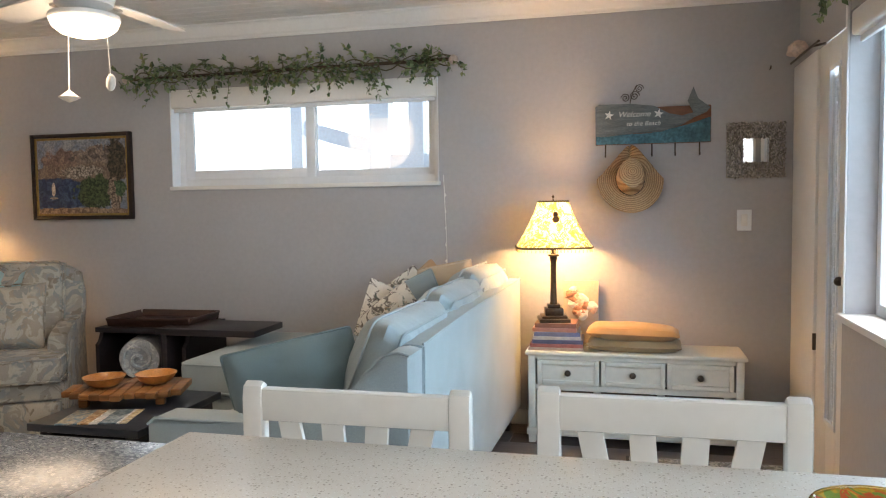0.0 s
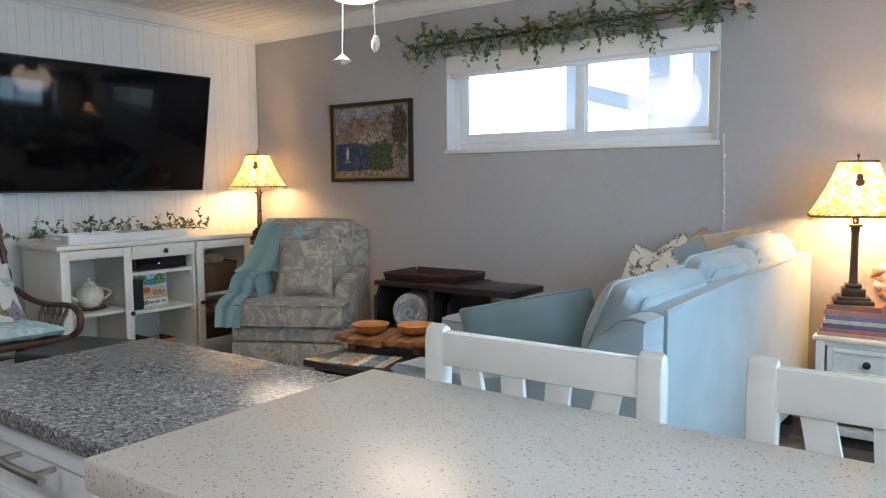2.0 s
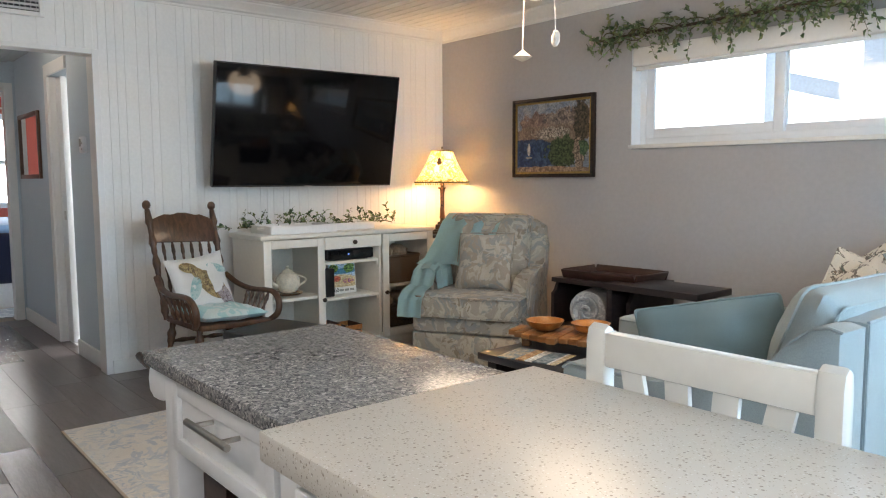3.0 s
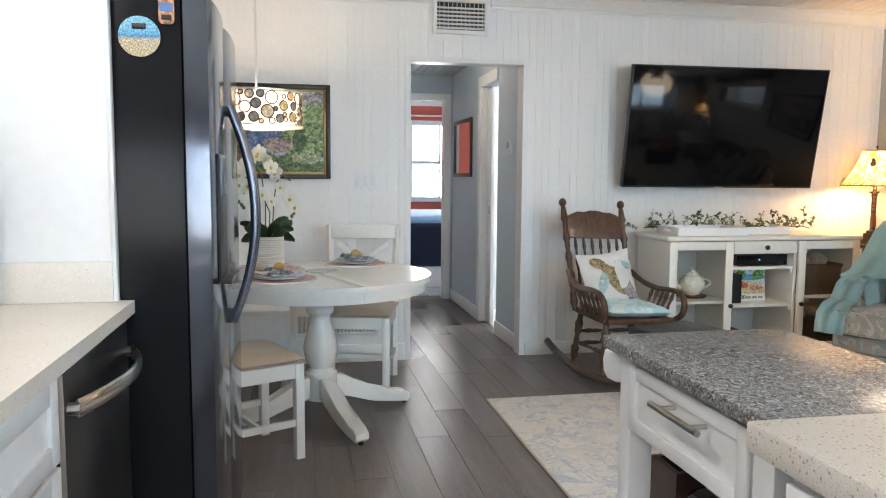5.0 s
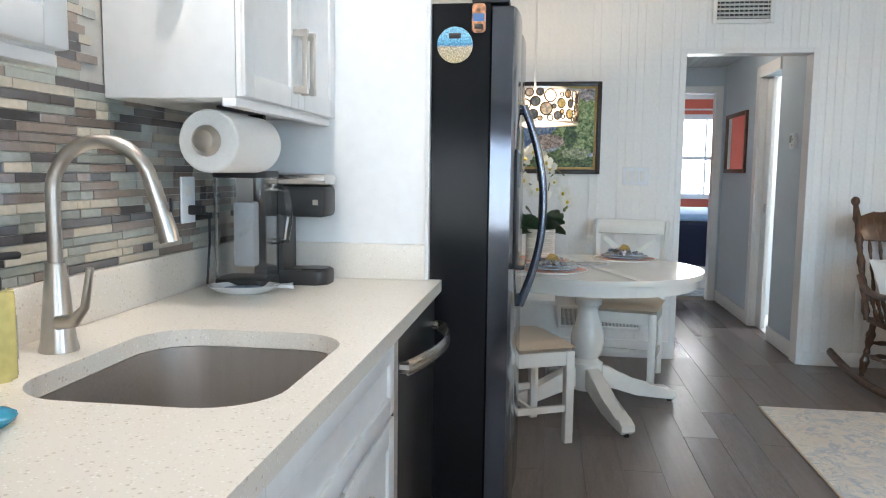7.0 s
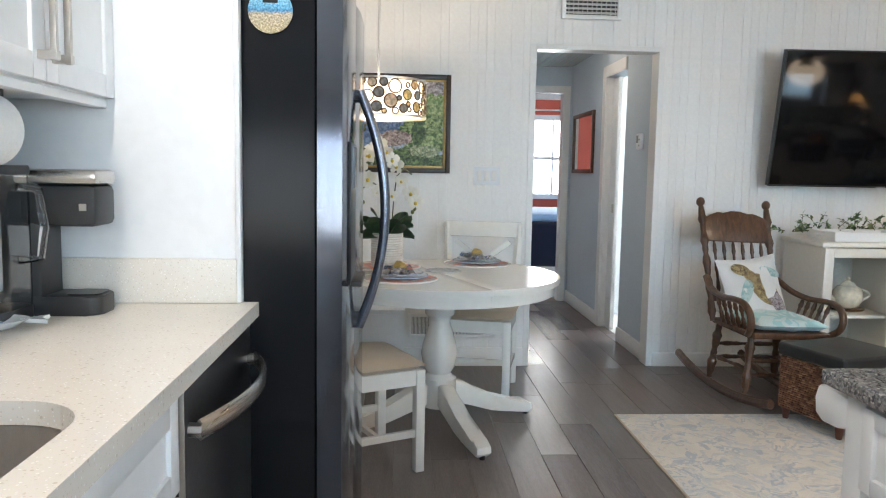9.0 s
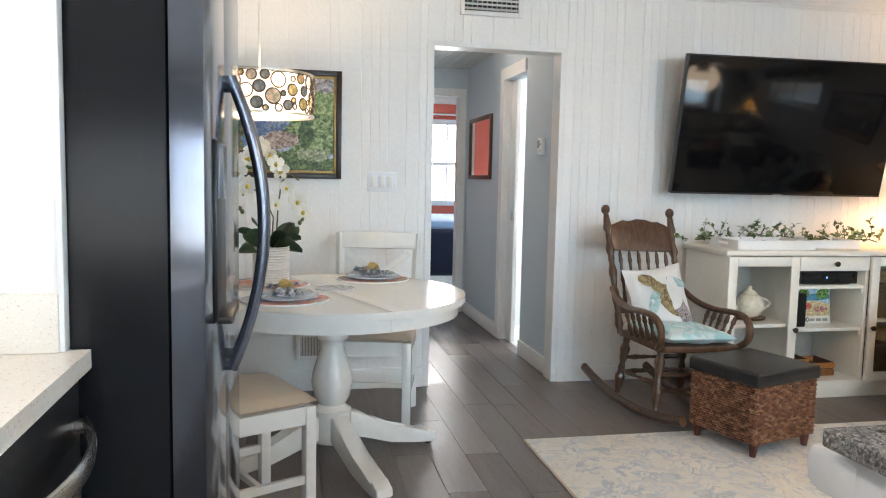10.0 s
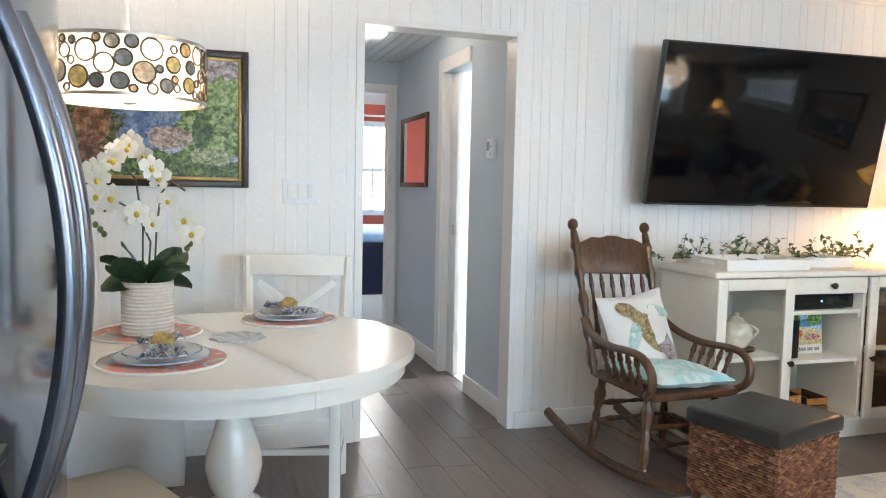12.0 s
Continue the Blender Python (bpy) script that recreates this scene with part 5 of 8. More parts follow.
# welcome sign with hooks, hat, shell mirror
sg = thing("welcome_sign", "painted wooden beach welcome sign with hooks", "sign", pose(-0.085, YW - 0.004, 1.648))
SEA = surface("sea_paint", (0.05, 0.15, 0.19), 0.6, vary=0.35, big=9)
GREYW = surface("grey_driftwood_paint", (0.13, 0.15, 0.155), 0.65, vary=0.25, big=12, stretch=(1, 1, 6))
part("board", bx(0.0, 0.625, -0.016, 0, 0.0, 0.205, bevel=0.003), wood("sign_wood", (0.16, 0.06, 0.03), (0.28, 0.12, 0.06), 0.6), sg)
part("sea_band", slab(B(), [(0.002, 0.003), (0.622, 0.003), (0.622, 0.14), (0.5, 0.10), (0.3, 0.06), (0.1, 0.055), (0.002, 0.05)], 0.0, 0.003, Matrix(((1, 0, 0, 0), (0, 0, -1, -0.0165), (0, 1, 0, 0), (0, 0, 0, 1)))), SEA, sg)
whale = [(0.0, 0.05), (0.0, 0.215), (0.02, 0.228), (0.2, 0.225), (0.32, 0.21), (0.4, 0.165), (0.47, 0.15), (0.53, 0.165), (0.50, 0.23), (0.53, 0.305), (0.555, 0.24), (0.62, 0.19), (0.60, 0.165), (0.54, 0.14), (0.47, 0.10), (0.36, 0.065), (0.2, 0.06), (0.05, 0.045)]
part("grey_shape", slab(B(), whale, 0.0, 0.012, Matrix(((1, 0, 0, 0), (0, 0, -1, -0.021), (0, 1, 0, 0), (0, 0, 0, 1)))), GREYW, sg)
CHALK = surface("chalk_white", (0.75, 0.74, 0.7), 0.6)
for txt, size, x, z_ in (("Welcome", 0.052, 0.212, 0.166), ("to the Beach", 0.042, 0.262, 0.113)):
    words("lettering", txt, size * 0.86, pose(x, -0.0335, z_, 90, 0, 0), CHALK, sg).data.shear = 0.3
for x in (0.075, 0.345):
    star = [((0.028 if i % 2 == 0 else 0.011) * math.sin(i * math.pi / 5 + 0.2), (0.028 if i % 2 == 0 else 0.011) * math.cos(i * math.pi / 5 + 0.2)) for i in range(10)]
    part("star", slab(B(), star, 0, 0.004, Matrix(((1, 0, 0, x), (0, 0, -1, -0.033), (0, 1, 0, 0.165), (0, 0, 0, 1)))), CHALK, sg)
for cx, cz, r, s in ((0.165, 0.26, 0.025, -1), (0.215, 0.27, 0.028, 1), (0.24, 0.31, 0.024, 1)):
    part("wire_scroll", tube(B(), [(cx + s * r * (1 - i / 34) * math.cos(i * 0.4), -0.02, cz + r * (1 - i / 34) * math.sin(i * 0.4)) for i in range(30)], 0.0025, 5), BRONZE, sg)
part("wire_scroll", tube(B(), arc((0.19, -0.02, 0.222), (0.2, -0.02, 0.27), (0.225, -0.02, 0.33)), 0.0025, 5), BRONZE, sg)
for x in (0.055, 0.31, 0.435, 0.565):
    part("hook", tube(B(), [(x, -0.01, 0.004), (x, -0.012, -0.05), (x, -0.02, -0.07), (x, -0.035, -0.068), (x, -0.038, -0.055)], 0.004, 7), BRONZE, sg)
STRAW, snt, sbs = nodes_of("straw_braid")
sv = coords(snt)
swv = add(snt, "ShaderNodeTexWave", Scale=28.0, Distortion=0.6, Detail=2.0)
swv.wave_type, swv.rings_direction = "RINGS", "Z"
sns = add(snt, "ShaderNodeTexNoise", Scale=160.0, Detail=3.0)
snt.links.new(sv, swv.inputs["Vector"]), snt.links.new(sv, sns.inputs["Vector"])
scol = mix(snt, ramp(snt, swv.outputs["Fac"], [(0.1, (0.34, 0.2, 0.1)), (0.5, (0.56, 0.38, 0.22))]), ramp(snt, sns.outputs["Fac"], [(0.3, (0.8, 0.78, 0.75)), (0.7, (1.15, 1.12, 1.1))]), 1.0, "MULTIPLY")
snt.links.new(scol, sbs.inputs["Base Color"])
sbs.inputs["Roughness"].default_value = 0.8
bump(snt, sbs, swv.outputs["Fac"], 0.6, 0.004)
hat = thing("straw_hat", "woven straw sun hat hanging on a hook", "hat", pose(0.105, YW - 0.055, 1.45, 72, 0, 6))
bm = B()
rings = []
for r, zz in ((0.0, 0.135), (0.04, 0.13), (0.068, 0.11), (0.078, 0.07), (0.083, 0.02), (0.085, 0.0), (0.11, -0.006), (0.14, -0.012), (0.17, -0.006), (0.178, -0.002)):
    ring = []
    for k in range(40):
        a = 2 * math.pi * k / 40
        w = max(0.0, (r - 0.085) / 0.093)
        top = max(0.0, math.sin(a))
        lift = w * (0.012 * math.sin(2 * a + 0.4) + 0.11 * top * abs(math.cos(a)) ** 0.5 + 0.02 * top ** 6)
        sx = 1 - w * 0.72 * top ** 0.8 + w * 0.04 * (1 - top)
        sy = 1 + w * (0.10 if math.sin(a) < 0 else 0.04)
        if w == 0:
            sx, sy = 0.9, 1.12 + 0.1 * (zz > 0.1)
        ring.append(bm.verts.new((r * sx * math.cos(a), r * sy * math.sin(a), zz + lift)))
    rings.append(ring)
for a, b in zip(rings, rings[1:]):
    for k in range(40):
        bm.faces.new((a[k], a[(k + 1) % 40], b[(k + 1) % 40], b[k]))
bmesh.ops.remove_doubles(bm, verts=bm.verts, dist=1e-5)
bmesh.ops.solidify(bm, geom=bm.faces[:], thickness=0.003)
part("straw_body", bm, STRAW, hat)
part("hat_cord", tube(B(), [(0.0785 * math.cos(i * 0.21), 0.0975 * math.sin(i * 0.21), 0.012) for i in range(31)], 0.003, 6), BRONZE, hat, "thin dark cord")
sm = thing("shell_mirror", "small square mirror framed with tiny grey shells", "mirror", pose(0.772, YW - 0.003, 1.597))
part("glass", bx(-0.066, 0.066, -0.012, -0.004, -0.066, 0.066), MIRROR, sm)
part("backing", bx(-0.15, 0.15, -0.006, 0, -0.15, 0.15), surface('sandy_backing', (0.28, 0.25, 0.21), 0.9, vary=0.3), sm)
bm = B()
i = 0
while i < 900:
    x, z_ = rnd.uniform(-0.15, 0.15), rnd.uniform(-0.15, 0.15)
    if max(abs(x), abs(z_)) < 0.068:
        continue
    i += 1
    m_ = pose(x, -0.012 - 0.012 * rnd.random(), z_, rnd.uniform(0, 180), rnd.uniform(0, 180), rnd.uniform(0, 180))
    r_ = bmesh.ops.create_icosphere(bm, subdivisions=1, radius=0.0085, matrix=m_ @ Matrix.Diagonal((1.3, 0.7, 0.6, 1)))
def island_mat(name, colors, rough=0.5):
    m, nt, b = nodes_of(name)
    g = nt.nodes.new("ShaderNodeNewGeometry")
    k = len(colors)
    nt.links.new(ramp(nt, g.outputs["Random Per Island"], [(i / k, c) for i, c in enumerate(colors)], "CONSTANT"), b.inputs["Base Color"])
    b.inputs["Roughness"].default_value = rough
    return m


part("shell_frame", bm, island_mat("tiny_shells", [(0.26, 0.23, 0.2), (0.42, 0.38, 0.34), (0.16, 0.14, 0.12), (0.34, 0.31, 0.3), (0.56, 0.51, 0.44)]), sm, "frame of tiny grey shells")["kind"] = "stuff"

# garland over the high window
gr = thing("window_garland", "ivy and berry garland wound on a curtain rod", "garland")
part("rod", tube(B(), [(-3.10, YW - 0.08, 2.165), (-0.90, YW - 0.08, 2.175)], 0.011, 10), BRONZE, gr)
for x in (-3.10, -0.90):
    part("finial", blob(B(), 0.03, 0.03, 0.03, pose(x, YW - 0.08, 2.17), lump=0.1), surface("shell_finial", (0.55, 0.45, 0.4), 0.35, vary=0.2), gr)
for x in (-2.95, -1.05):
    part("bracket", tube(B(), [(x, YW, 2.17), (x, YW - 0.08, 2.168)], 0.006, 8), BRONZE, gr)
for ph in (0.0, 2.5):
    part("vine", tube(B(), [(-3.08 + i * 0.045, YW - 0.08 + 0.03 * math.cos(i * 0.9 + ph), 2.17 + 0.035 * math.sin(i * 0.7 + ph)) for i in range(49)], 0.004, 5), STEM, gr)
CLUMPS = ((-2.95, 0.10), (-2.72, 0.20), (-2.40, 0.16), (-2.20, 0.08), (-1.98, 0.14), (-1.80, 0.20), (-1.58, 0.18), (-1.38, 0.20), (-1.15, 0.12), (-0.98, 0.08))
for i in range(135):
    cx_, reach = rnd.choice(CLUMPS) if i < 105 else (rnd.uniform(-3.0, -0.95), 0.08)
    x = cx_ + rnd.gauss(0, 0.07)
    low = rnd.random() < 0.55
    sprig(gr, (x, YW - 0.09 + rnd.uniform(-0.03, 0.02), 2.17 + rnd.uniform(-0.03, 0.03)), (rnd.uniform(-1, 1), rnd.uniform(-0.6, 0.1), rnd.uniform(-1.4, -0.3) if low else rnd.uniform(-0.1, 1.0)), rnd.uniform(0.06, 0.10) + (reach * rnd.uniform(0.2, 0.8) if low else 0.04), 11, 0.038, droop=0.35)
gr2 = thing("window_garland", "leafy garland hanging over the side window", "garland")
part("rod", tube(B(), [(XN - 0.07, 3.22, 2.17), (XN - 0.07, 1.4, 2.17)], 0.01, 8), BRONZE, gr2)
for y in (3.1, 1.5):
    part("bracket", tube(B(), [(XN, y, 2.17), (XN - 0.07, y, 2.17)], 0.006, 8), BRONZE, gr2)
for i in range(34):
    y = 3.26 - 1.5 * ((i + rnd.random()) / 34) ** 1.2
    sprig(gr2, (XN - 0.08, y, 2.17), (rnd.uniform(-0.6, 0.1), rnd.uniform(-1, 1), rnd.uniform(-1.2, 0.6)), rnd.uniform(0.08, 0.17), 8, 0.042)

# ceiling fan
fan = thing("ceiling_fan", "white ceiling fan with a lit glass bowl and pull chains", "ceiling fan", pose(-2.05, 2.53, 0))
part("canopy", lathe(B(), [(0.05, 2.38), (0.07, 2.42), (0.07, ZC)], 24), TRIM, fan)
part("downrod", tube(B(), [(0, 0, 2.30), (0, 0, 2.39)], 0.014), TRIM, fan)
part("motor", lathe(B(), [(0.06, 2.13), (0.11, 2.15), (0.125, 2.2), (0.12, 2.26), (0.08, 2.30), (0.03, 2.315)], 28), TRIM, fan)
part("light_bowl", lathe(B(), [(0.0, 2.022), (0.05, 2.025), (0.092, 2.037), (0.122, 2.06), (0.133, 2.087), (0.132, 2.092)], 32, caps=False), glow("lit_opal_glass", (1.0, 0.86, 0.66), 3.2), fan, "lit white glass bowl")
part("bowl_rim", lathe(B(), [(0.132, 2.088), (0.138, 2.095), (0.134, 2.11), (0.06, 2.13)], 32), TRIM, fan)
for k in range(5):
    a = 72 * k + 17
    b = part("blade", slab(B(), [(0.16, -0.05), (0.30, -0.068), (0.58, -0.075), (0.63, -0.05), (0.645, 0), (0.63, 0.05), (0.58, 0.075), (0.30, 0.068), (0.16, 0.05)], -0.004, 0.004), TRIM, fan, m=pose(0, 0, 2.19, 0, 0, a) @ pose(0, 0, 0, 10, 0, 0))
    part("blade_arm", bx(0.10, 0.22, -0.018, 0.018, -0.014, -0.005, bevel=0.003), NICKEL, b)
for dx, dy, ze, sh_ in ((-0.105, 0.02, 1.79, 0), (0.135, -0.03, 1.83, 1)):
    ch = part("pull_chain", tube(B(), [(dx * 0.9, dy, 2.1), (dx, dy, ze + 0.02)], 0.0018, 5), TRIM, fan)
    bm = B()
    if sh_:
        blob(bm, 0.02, 0.016, 0.034, pose(dx, dy, ze), 12, 8, 0.25)
    else:
        lathe(bm, [(0.002, 0.03), (0.03, 0.008), (0.045, 0.0), (0.025, -0.012), (0.002, -0.022)], 7, pose(dx, dy, ze))
    part("shell_pull", bm, surface("white_shell", (0.72, 0.68, 0.62), 0.4, vary=0.1), ch, "white seashell pull")
lamp("fan_light", "POINT", pose(-2.05, 2.53, 1.94), FAN_W, (1.0, 0.82, 0.6), 0.30)

# sectional sofa, turned a little from the wall
SOFA_TURN = pose(-0.515, 4.22, 0, 0, 0, -1.9) @ pose(0.515, -4.22, 0)
so = thing("sectional_sofa", "seafoam linen sectional sofa with loose back cushions", "sofa", SOFA_TURN)
SX0, SX1, SY0, SY1 = -1.50, -0.515, 2.125, 4.22
part("base", bx(SX0 + 0.06, SX1 - 0.02, SY0 + 0.16, SY1, 0.13, 0.30, bevel=0.01), SOFACLOTH, so)
back = [(SY0 + 0.166, 0.12), (SY1, 0.12), (SY1, 0.885), (SY0 + 0.9, 0.875), (SY0 + 0.4, 0.862), (SY0 + 0.166, 0.852)]
part("back_frame", slab(B(), back, -0.085, 0.0, Matrix(((0, 0, 1, SX1), (1, 0, 0, 0), (0, 1, 0, 0), (0, 0, 0, 1))), 0.022), SOFACLOTH, so)
arm_ = [(SX1, 0.12), (SX1, 0.845), (SX1 - 0.04, 0.854), (SX1 - 0.08, 0.847), (SX1 - 0.115, 0.822), (SX1 - 0.15, 0.785), (SX1 - 0.19, 0.735), (SX1 - 0.24, 0.683), (SX1 - 0.31, 0.635), (SX1 - 0.42, 0.602), (SX1 - 0.6, 0.588), (SX0 + 0.03, 0.585), (SX0, 0.56), (SX0, 0.12)]
arm_m = Matrix(((1, 0, 0, 0), (0, 0, -1, SY0 + 0.164), (0, 1, 0, 0), (0, 0, 0, 1)))
arm = part("arm", slab(B(), arm_, 0.0, 0.164, arm_m, 0.022), SOFACLOTH, so)
part("piping", tube(B(), [(x_ + 0.002, SY0 + 0.006, z_ + 0.001) for x_, z_ in arm_[1:-1]], 0.005, 6), SOFACLOTH, arm)
part("piping", tube(B(), [(SX1 - 0.004, SY0 + 0.17, 0.853), (SX1 - 0.004, SY0 + 0.4, 0.862), (SX1 - 0.004, SY0 + 0.9, 0.876), (SX1 - 0.004, SY1 - 0.01, 0.886)], 0.005, 6), SOFACLOTH, so)
part("piping", tube(B(), [(SX1 + 0.001, SY0 + 0.166, 0.848), (SX1 + 0.001, SY0 + 0.166, 0.13)], 0.004, 6), SOFACLOTH, so)
part("chaise_base", bx(-2.15, SX0 + 0.1, 3.27, SY1, 0.13, 0.34, bevel=0.015), SOFACLOTH, so)
chc = part("chaise_cushion", bx(-2.16, SX0 + 0.32, 3.25, SY1, 0.345, 0.525, bevel=0.035, seg=4), SOFACLOTH, so)
for z_ in (0.365, 0.508):
    part("piping", tube(B(), [(SX0 + 0.3, 3.252, z_), (-2.13, 3.252, z_), (-2.158, 3.28, z_), (-2.158, SY1 - 0.03, z_)], 0.005, 6), SOFACLOTH, chc)
for i in range(2):
    part("seat_cushion", bx(SX0 + 0.02, -0.72, 2.30 + 0.475 * i, 2.77 + 0.475 * i, 0.31, 0.49, bevel=0.04, seg=4), SOFACLOTH, so)
for i, (y, zc, lean) in enumerate(((2.61, 0.678, 0), (3.25, 0.71, 2), (3.87, 0.735, -2))):
    cm_m = pose(-0.735, y, zc, 0, -68 + lean, 0)
    c = part("back_cushion", pad(B(), 0.51, 0.65, 0.265, cm_m, crown=0.5, lump=0.035, seed=5 + i, n=44, crease=0.04, square=9), SOFACLOTH, so)
    for s_ in (1, -1):
        rim = rounded(0.489, 0.628, 0.035)
        part("piping", tube(B(), [cm_m @ Vector((px_, py_, s_ * 0.058)) for px_, py_ in rim + rim[:1]], 0.005, 6), SOFACLOTH, c)
for x, y in ((SX1 - 0.08, SY0 + 0.08), (SX1 - 0.08, SY1 - 0.08), (SX0 + 0.08, SY0 + 0.08), (-2.1, 3.36), (-2.1, SY1 - 0.08)):
    part("foot", bx(x - 0.025, x + 0.025, y - 0.025, y + 0.025, 0, 0.135, bevel=0.004), DARKWOOD, so)


def pillow(label, m, w, material, seed=0, h=0.16):
    t = thing("throw_pillow", label, "pillow", m)
    part("cover", pad(B(), w, w, h, crown=0.6, lump=0.03, seed=seed, pinch=0.0, n=18, crease=0.035), material, t)
    part("piping", tube(B(), [(px_, py_, 0.0) for px_, py_ in rounded(w * 0.995, w * 0.995, 0.012) + rounded(w * 0.995, w * 0.995, 0.012)[:1]], 0.005, 6), material, t)
    return t


def stand(x, y, z, yaw, lean):
    """The pose of a pillow that stands on edge: it faces along yaw, leaning back."""
    return pose(x, y, z, 0, 0, yaw) @ pose(0, 0, 0, 90 - lean, 0, 0)


pillow("teal linen throw pillow leaning on the sofa arm", stand(-1.075, 2.385, 0.605, 18, -6) @ pose(0, 0, 0, 0, 0, 12), 0.48, TEALCLOTH, 1, 0.17)
PRINT = fabric("printed_pillow_cloth", (0.74, 0.71, 0.64), pattern=blotches([(0.05, 0.035, 0.03), (0.10, 0.15, 0.13), (0.30, 0.21, 0.12)], 12, 0.2, 0.54, 0.62))
pillow("white pillow with a dark printed motif", stand(-1.23, 3.90, 0.69, 50, 14) @ pose(0, 0, 0, 0, 0, 62), 0.34, PRINT, 2)
pillow("white pillow with a dark printed motif", stand(-1.16, 4.07, 0.72, 10, 12) @ pose(0, 0, 0, 0, 0, 38), 0.36, PRINT, 7)
pillow("white pillow with a dark printed motif", stand(-1.13, 3.72, 0.685, -10, 18) @ pose(0, 0, 0, 0, 0, 40), 0.33, PRINT, 3)
pillow("pale blue throw pillow in the sofa corner", stand(-1.08, 3.92, 0.715, -10, 15) @ pose(0, 0, 0, 0, 0, 28), 0.38, fabric("pale_blue_cloth", (0.30, 0.38, 0.42)), 4)
pillow("tan throw pillow in the sofa corner", stand(-1.06, 4.13, 0.735, 0, 10) @ pose(0, 0, 0, 0, 0, 42), 0.38, fabric("warm_tan_cloth", (0.42, 0.29, 0.18)), 5)
pillow("beige throw pillow in the sofa corner", stand(-0.93, 4.06, 0.80, -10, 14) @ pose(0, 0, 0, 0, 0, 12), 0.36, BEIGECLOTH, 6)
th_ = thing("sofa_throw", "white folded blanket on the chaise", "blanket")
part("fold", pad(B(), 0.34, 0.2, 0.05, pose(-1.45, 3.42, 0.548), crown=0.1), WHITECLOTH, th_)

# end table with tray, slide-over table, rolled blanket
et = thing("end_table", "espresso wood end table with open shelf", "end table", pose(-3.06, 3.76, 0))
part("tabletop", bx(0, 0.62, 0, 0.46, 0.575, 0.605, bevel=0.004), DARKWOOD, et)
for y in (0.0, 0.595):
    part("side_panel", slab(B(), [(0, 0), (0, 0.50), (0.025, 0.52), (0.05, 0.575), (0.41, 0.575), (0.435, 0.52), (0.46, 0.50), (0.46, 0), (0.40, 0), (0.40, 0.2), (0.06, 0.2), (0.06, 0)], 0, 0.025, Matrix(((0, 0, 1, y), (1, 0, 0, 0), (0, 1, 0, 0), (0, 0, 0, 1)))), DARKWOOD, et)
part("shelf", bx(0.025, 0.595, 0.02, 0.44, 0.27, 0.295), DARKWOOD, et)
part("back_panel", bx(0.025, 0.595, 0.43, 0.445, 0.295, 0.575), DARKWOOD, et)
tray("serving_tray", "dark brown flared wooden tray on the end table", pose(-2.74, 4.0, 0.605, 0, 0, 2), 0.52, 0.34, 0.06, BROWNWOOD, 0.03)
tag_ = thing("paper_tag", "small white label on the tray rim", "label")
part("label", bx(-0.03, 0.03, -0.001, 0.001, 0, 0.016, m=pose(-2.93, 3.815, 0.632, 25, 0, 0)), TRIM, tag_)
sl = thing("slide_over_table", "espresso C-shaped slide-over table by the sofa", "side table", pose(-2.60, 3.70, 0) @ Matrix.Diagonal((1, 1, 0.97, 1)))
part("tabletop", bx(0, 0.64, 0.0, 0.36, 0.60, 0.64, bevel=0.004), DARKWOOD, sl)
part("upright", bx(0.02, 0.06, 0.02, 0.34, 0.03, 0.60, bevel=0.003), DARKWOOD, sl)
part("foot_bar", bx(0.02, 0.34, 0.06, 0.1, 0.0, 0.03, bevel=0.003), DARKWOOD, sl)
part("foot_bar", bx(0.02, 0.34, 0.28, 0.32, 0.0, 0.03, bevel=0.003), DARKWOOD, sl)
rb = thing("rolled_blanket", "rolled grey and white fleece blanket on the shelf", "blanket", pose(-2.84, 3.95, 0.295))
FLEECE = fabric("grey_white_fleece", (0.55, 0.56, 0.56), pattern=blotches([(0.36, 0.38, 0.4)], 12), weave=120)
bm = B()
spiral = [((0.012 + 0.0058 * i) * math.cos(i * 0.55), (0.012 + 0.0058 * i) * math.sin(i * 0.55)) for i in range(22)]
lathe(bm, [(0.02, -0.17), (0.09, -0.20), (0.118, -0.19), (0.124, -0.15), (0.122, 0.1), (0.1, 0.13)], 26, pose(0, 0, 0.123, -90, 0, 0))
tube(bm, [(x * 0.85, -0.20 + 0.0 * i, 0.123 + z_ * 0.85) for i, (x, z_) in enumerate(spiral)], 0.012, 6)
for v in bm.verts:
    v.co += 0.006 * noise.noise_vector(v.co * 14)
bmesh.ops.transform(bm, matrix=pose(0, 0, 0, 0, 0, 22), verts=bm.verts)
part("roll", bm, FLEECE, rb)

# coffee table with board, bowls and magazine
ct = thing("coffee_table", "dark navy-black coffee table on the rug", "coffee table", pose(-2.40, 2.50, 0.008))
part("tabletop", bx(0, 0.545, 0, 0.65, 0.375, 0.41, bevel=0.005), wood("blueblack_wood", (0.012, 0.014, 0.022), (0.03, 0.033, 0.045), 0.3, 10, (2, 12, 12)), ct)
for x in (0.03, 0.455):
    part("side_panel", bx(x, x + 0.06, 0.04, 0.62, 0, 0.375, bevel=0.004), DARKWOOD, ct)
part("lower_shelf", bx(0.09, 0.455, 0.06, 0.60, 0.1, 0.13), DARKWOOD, ct)
bd = thing("serving_board", "round wooden serving board made of joined blocks", "serving board", pose(-2.20, 2.90, 0.418, 0, 0, 20))
for i in range(11):
    u = -0.27 + 0.0495 * i
    w = 0.17 * math.sqrt(max(0.1, 1 - (u + 0.02) ** 2 / 0.09)) + rnd.uniform(-0.02, 0.02)
    part("stave", bx(u, u + 0.048, -w, w, 0.045, 0.075 + rnd.uniform(-0.002, 0.002), bevel=0.006), ACACIA, bd)
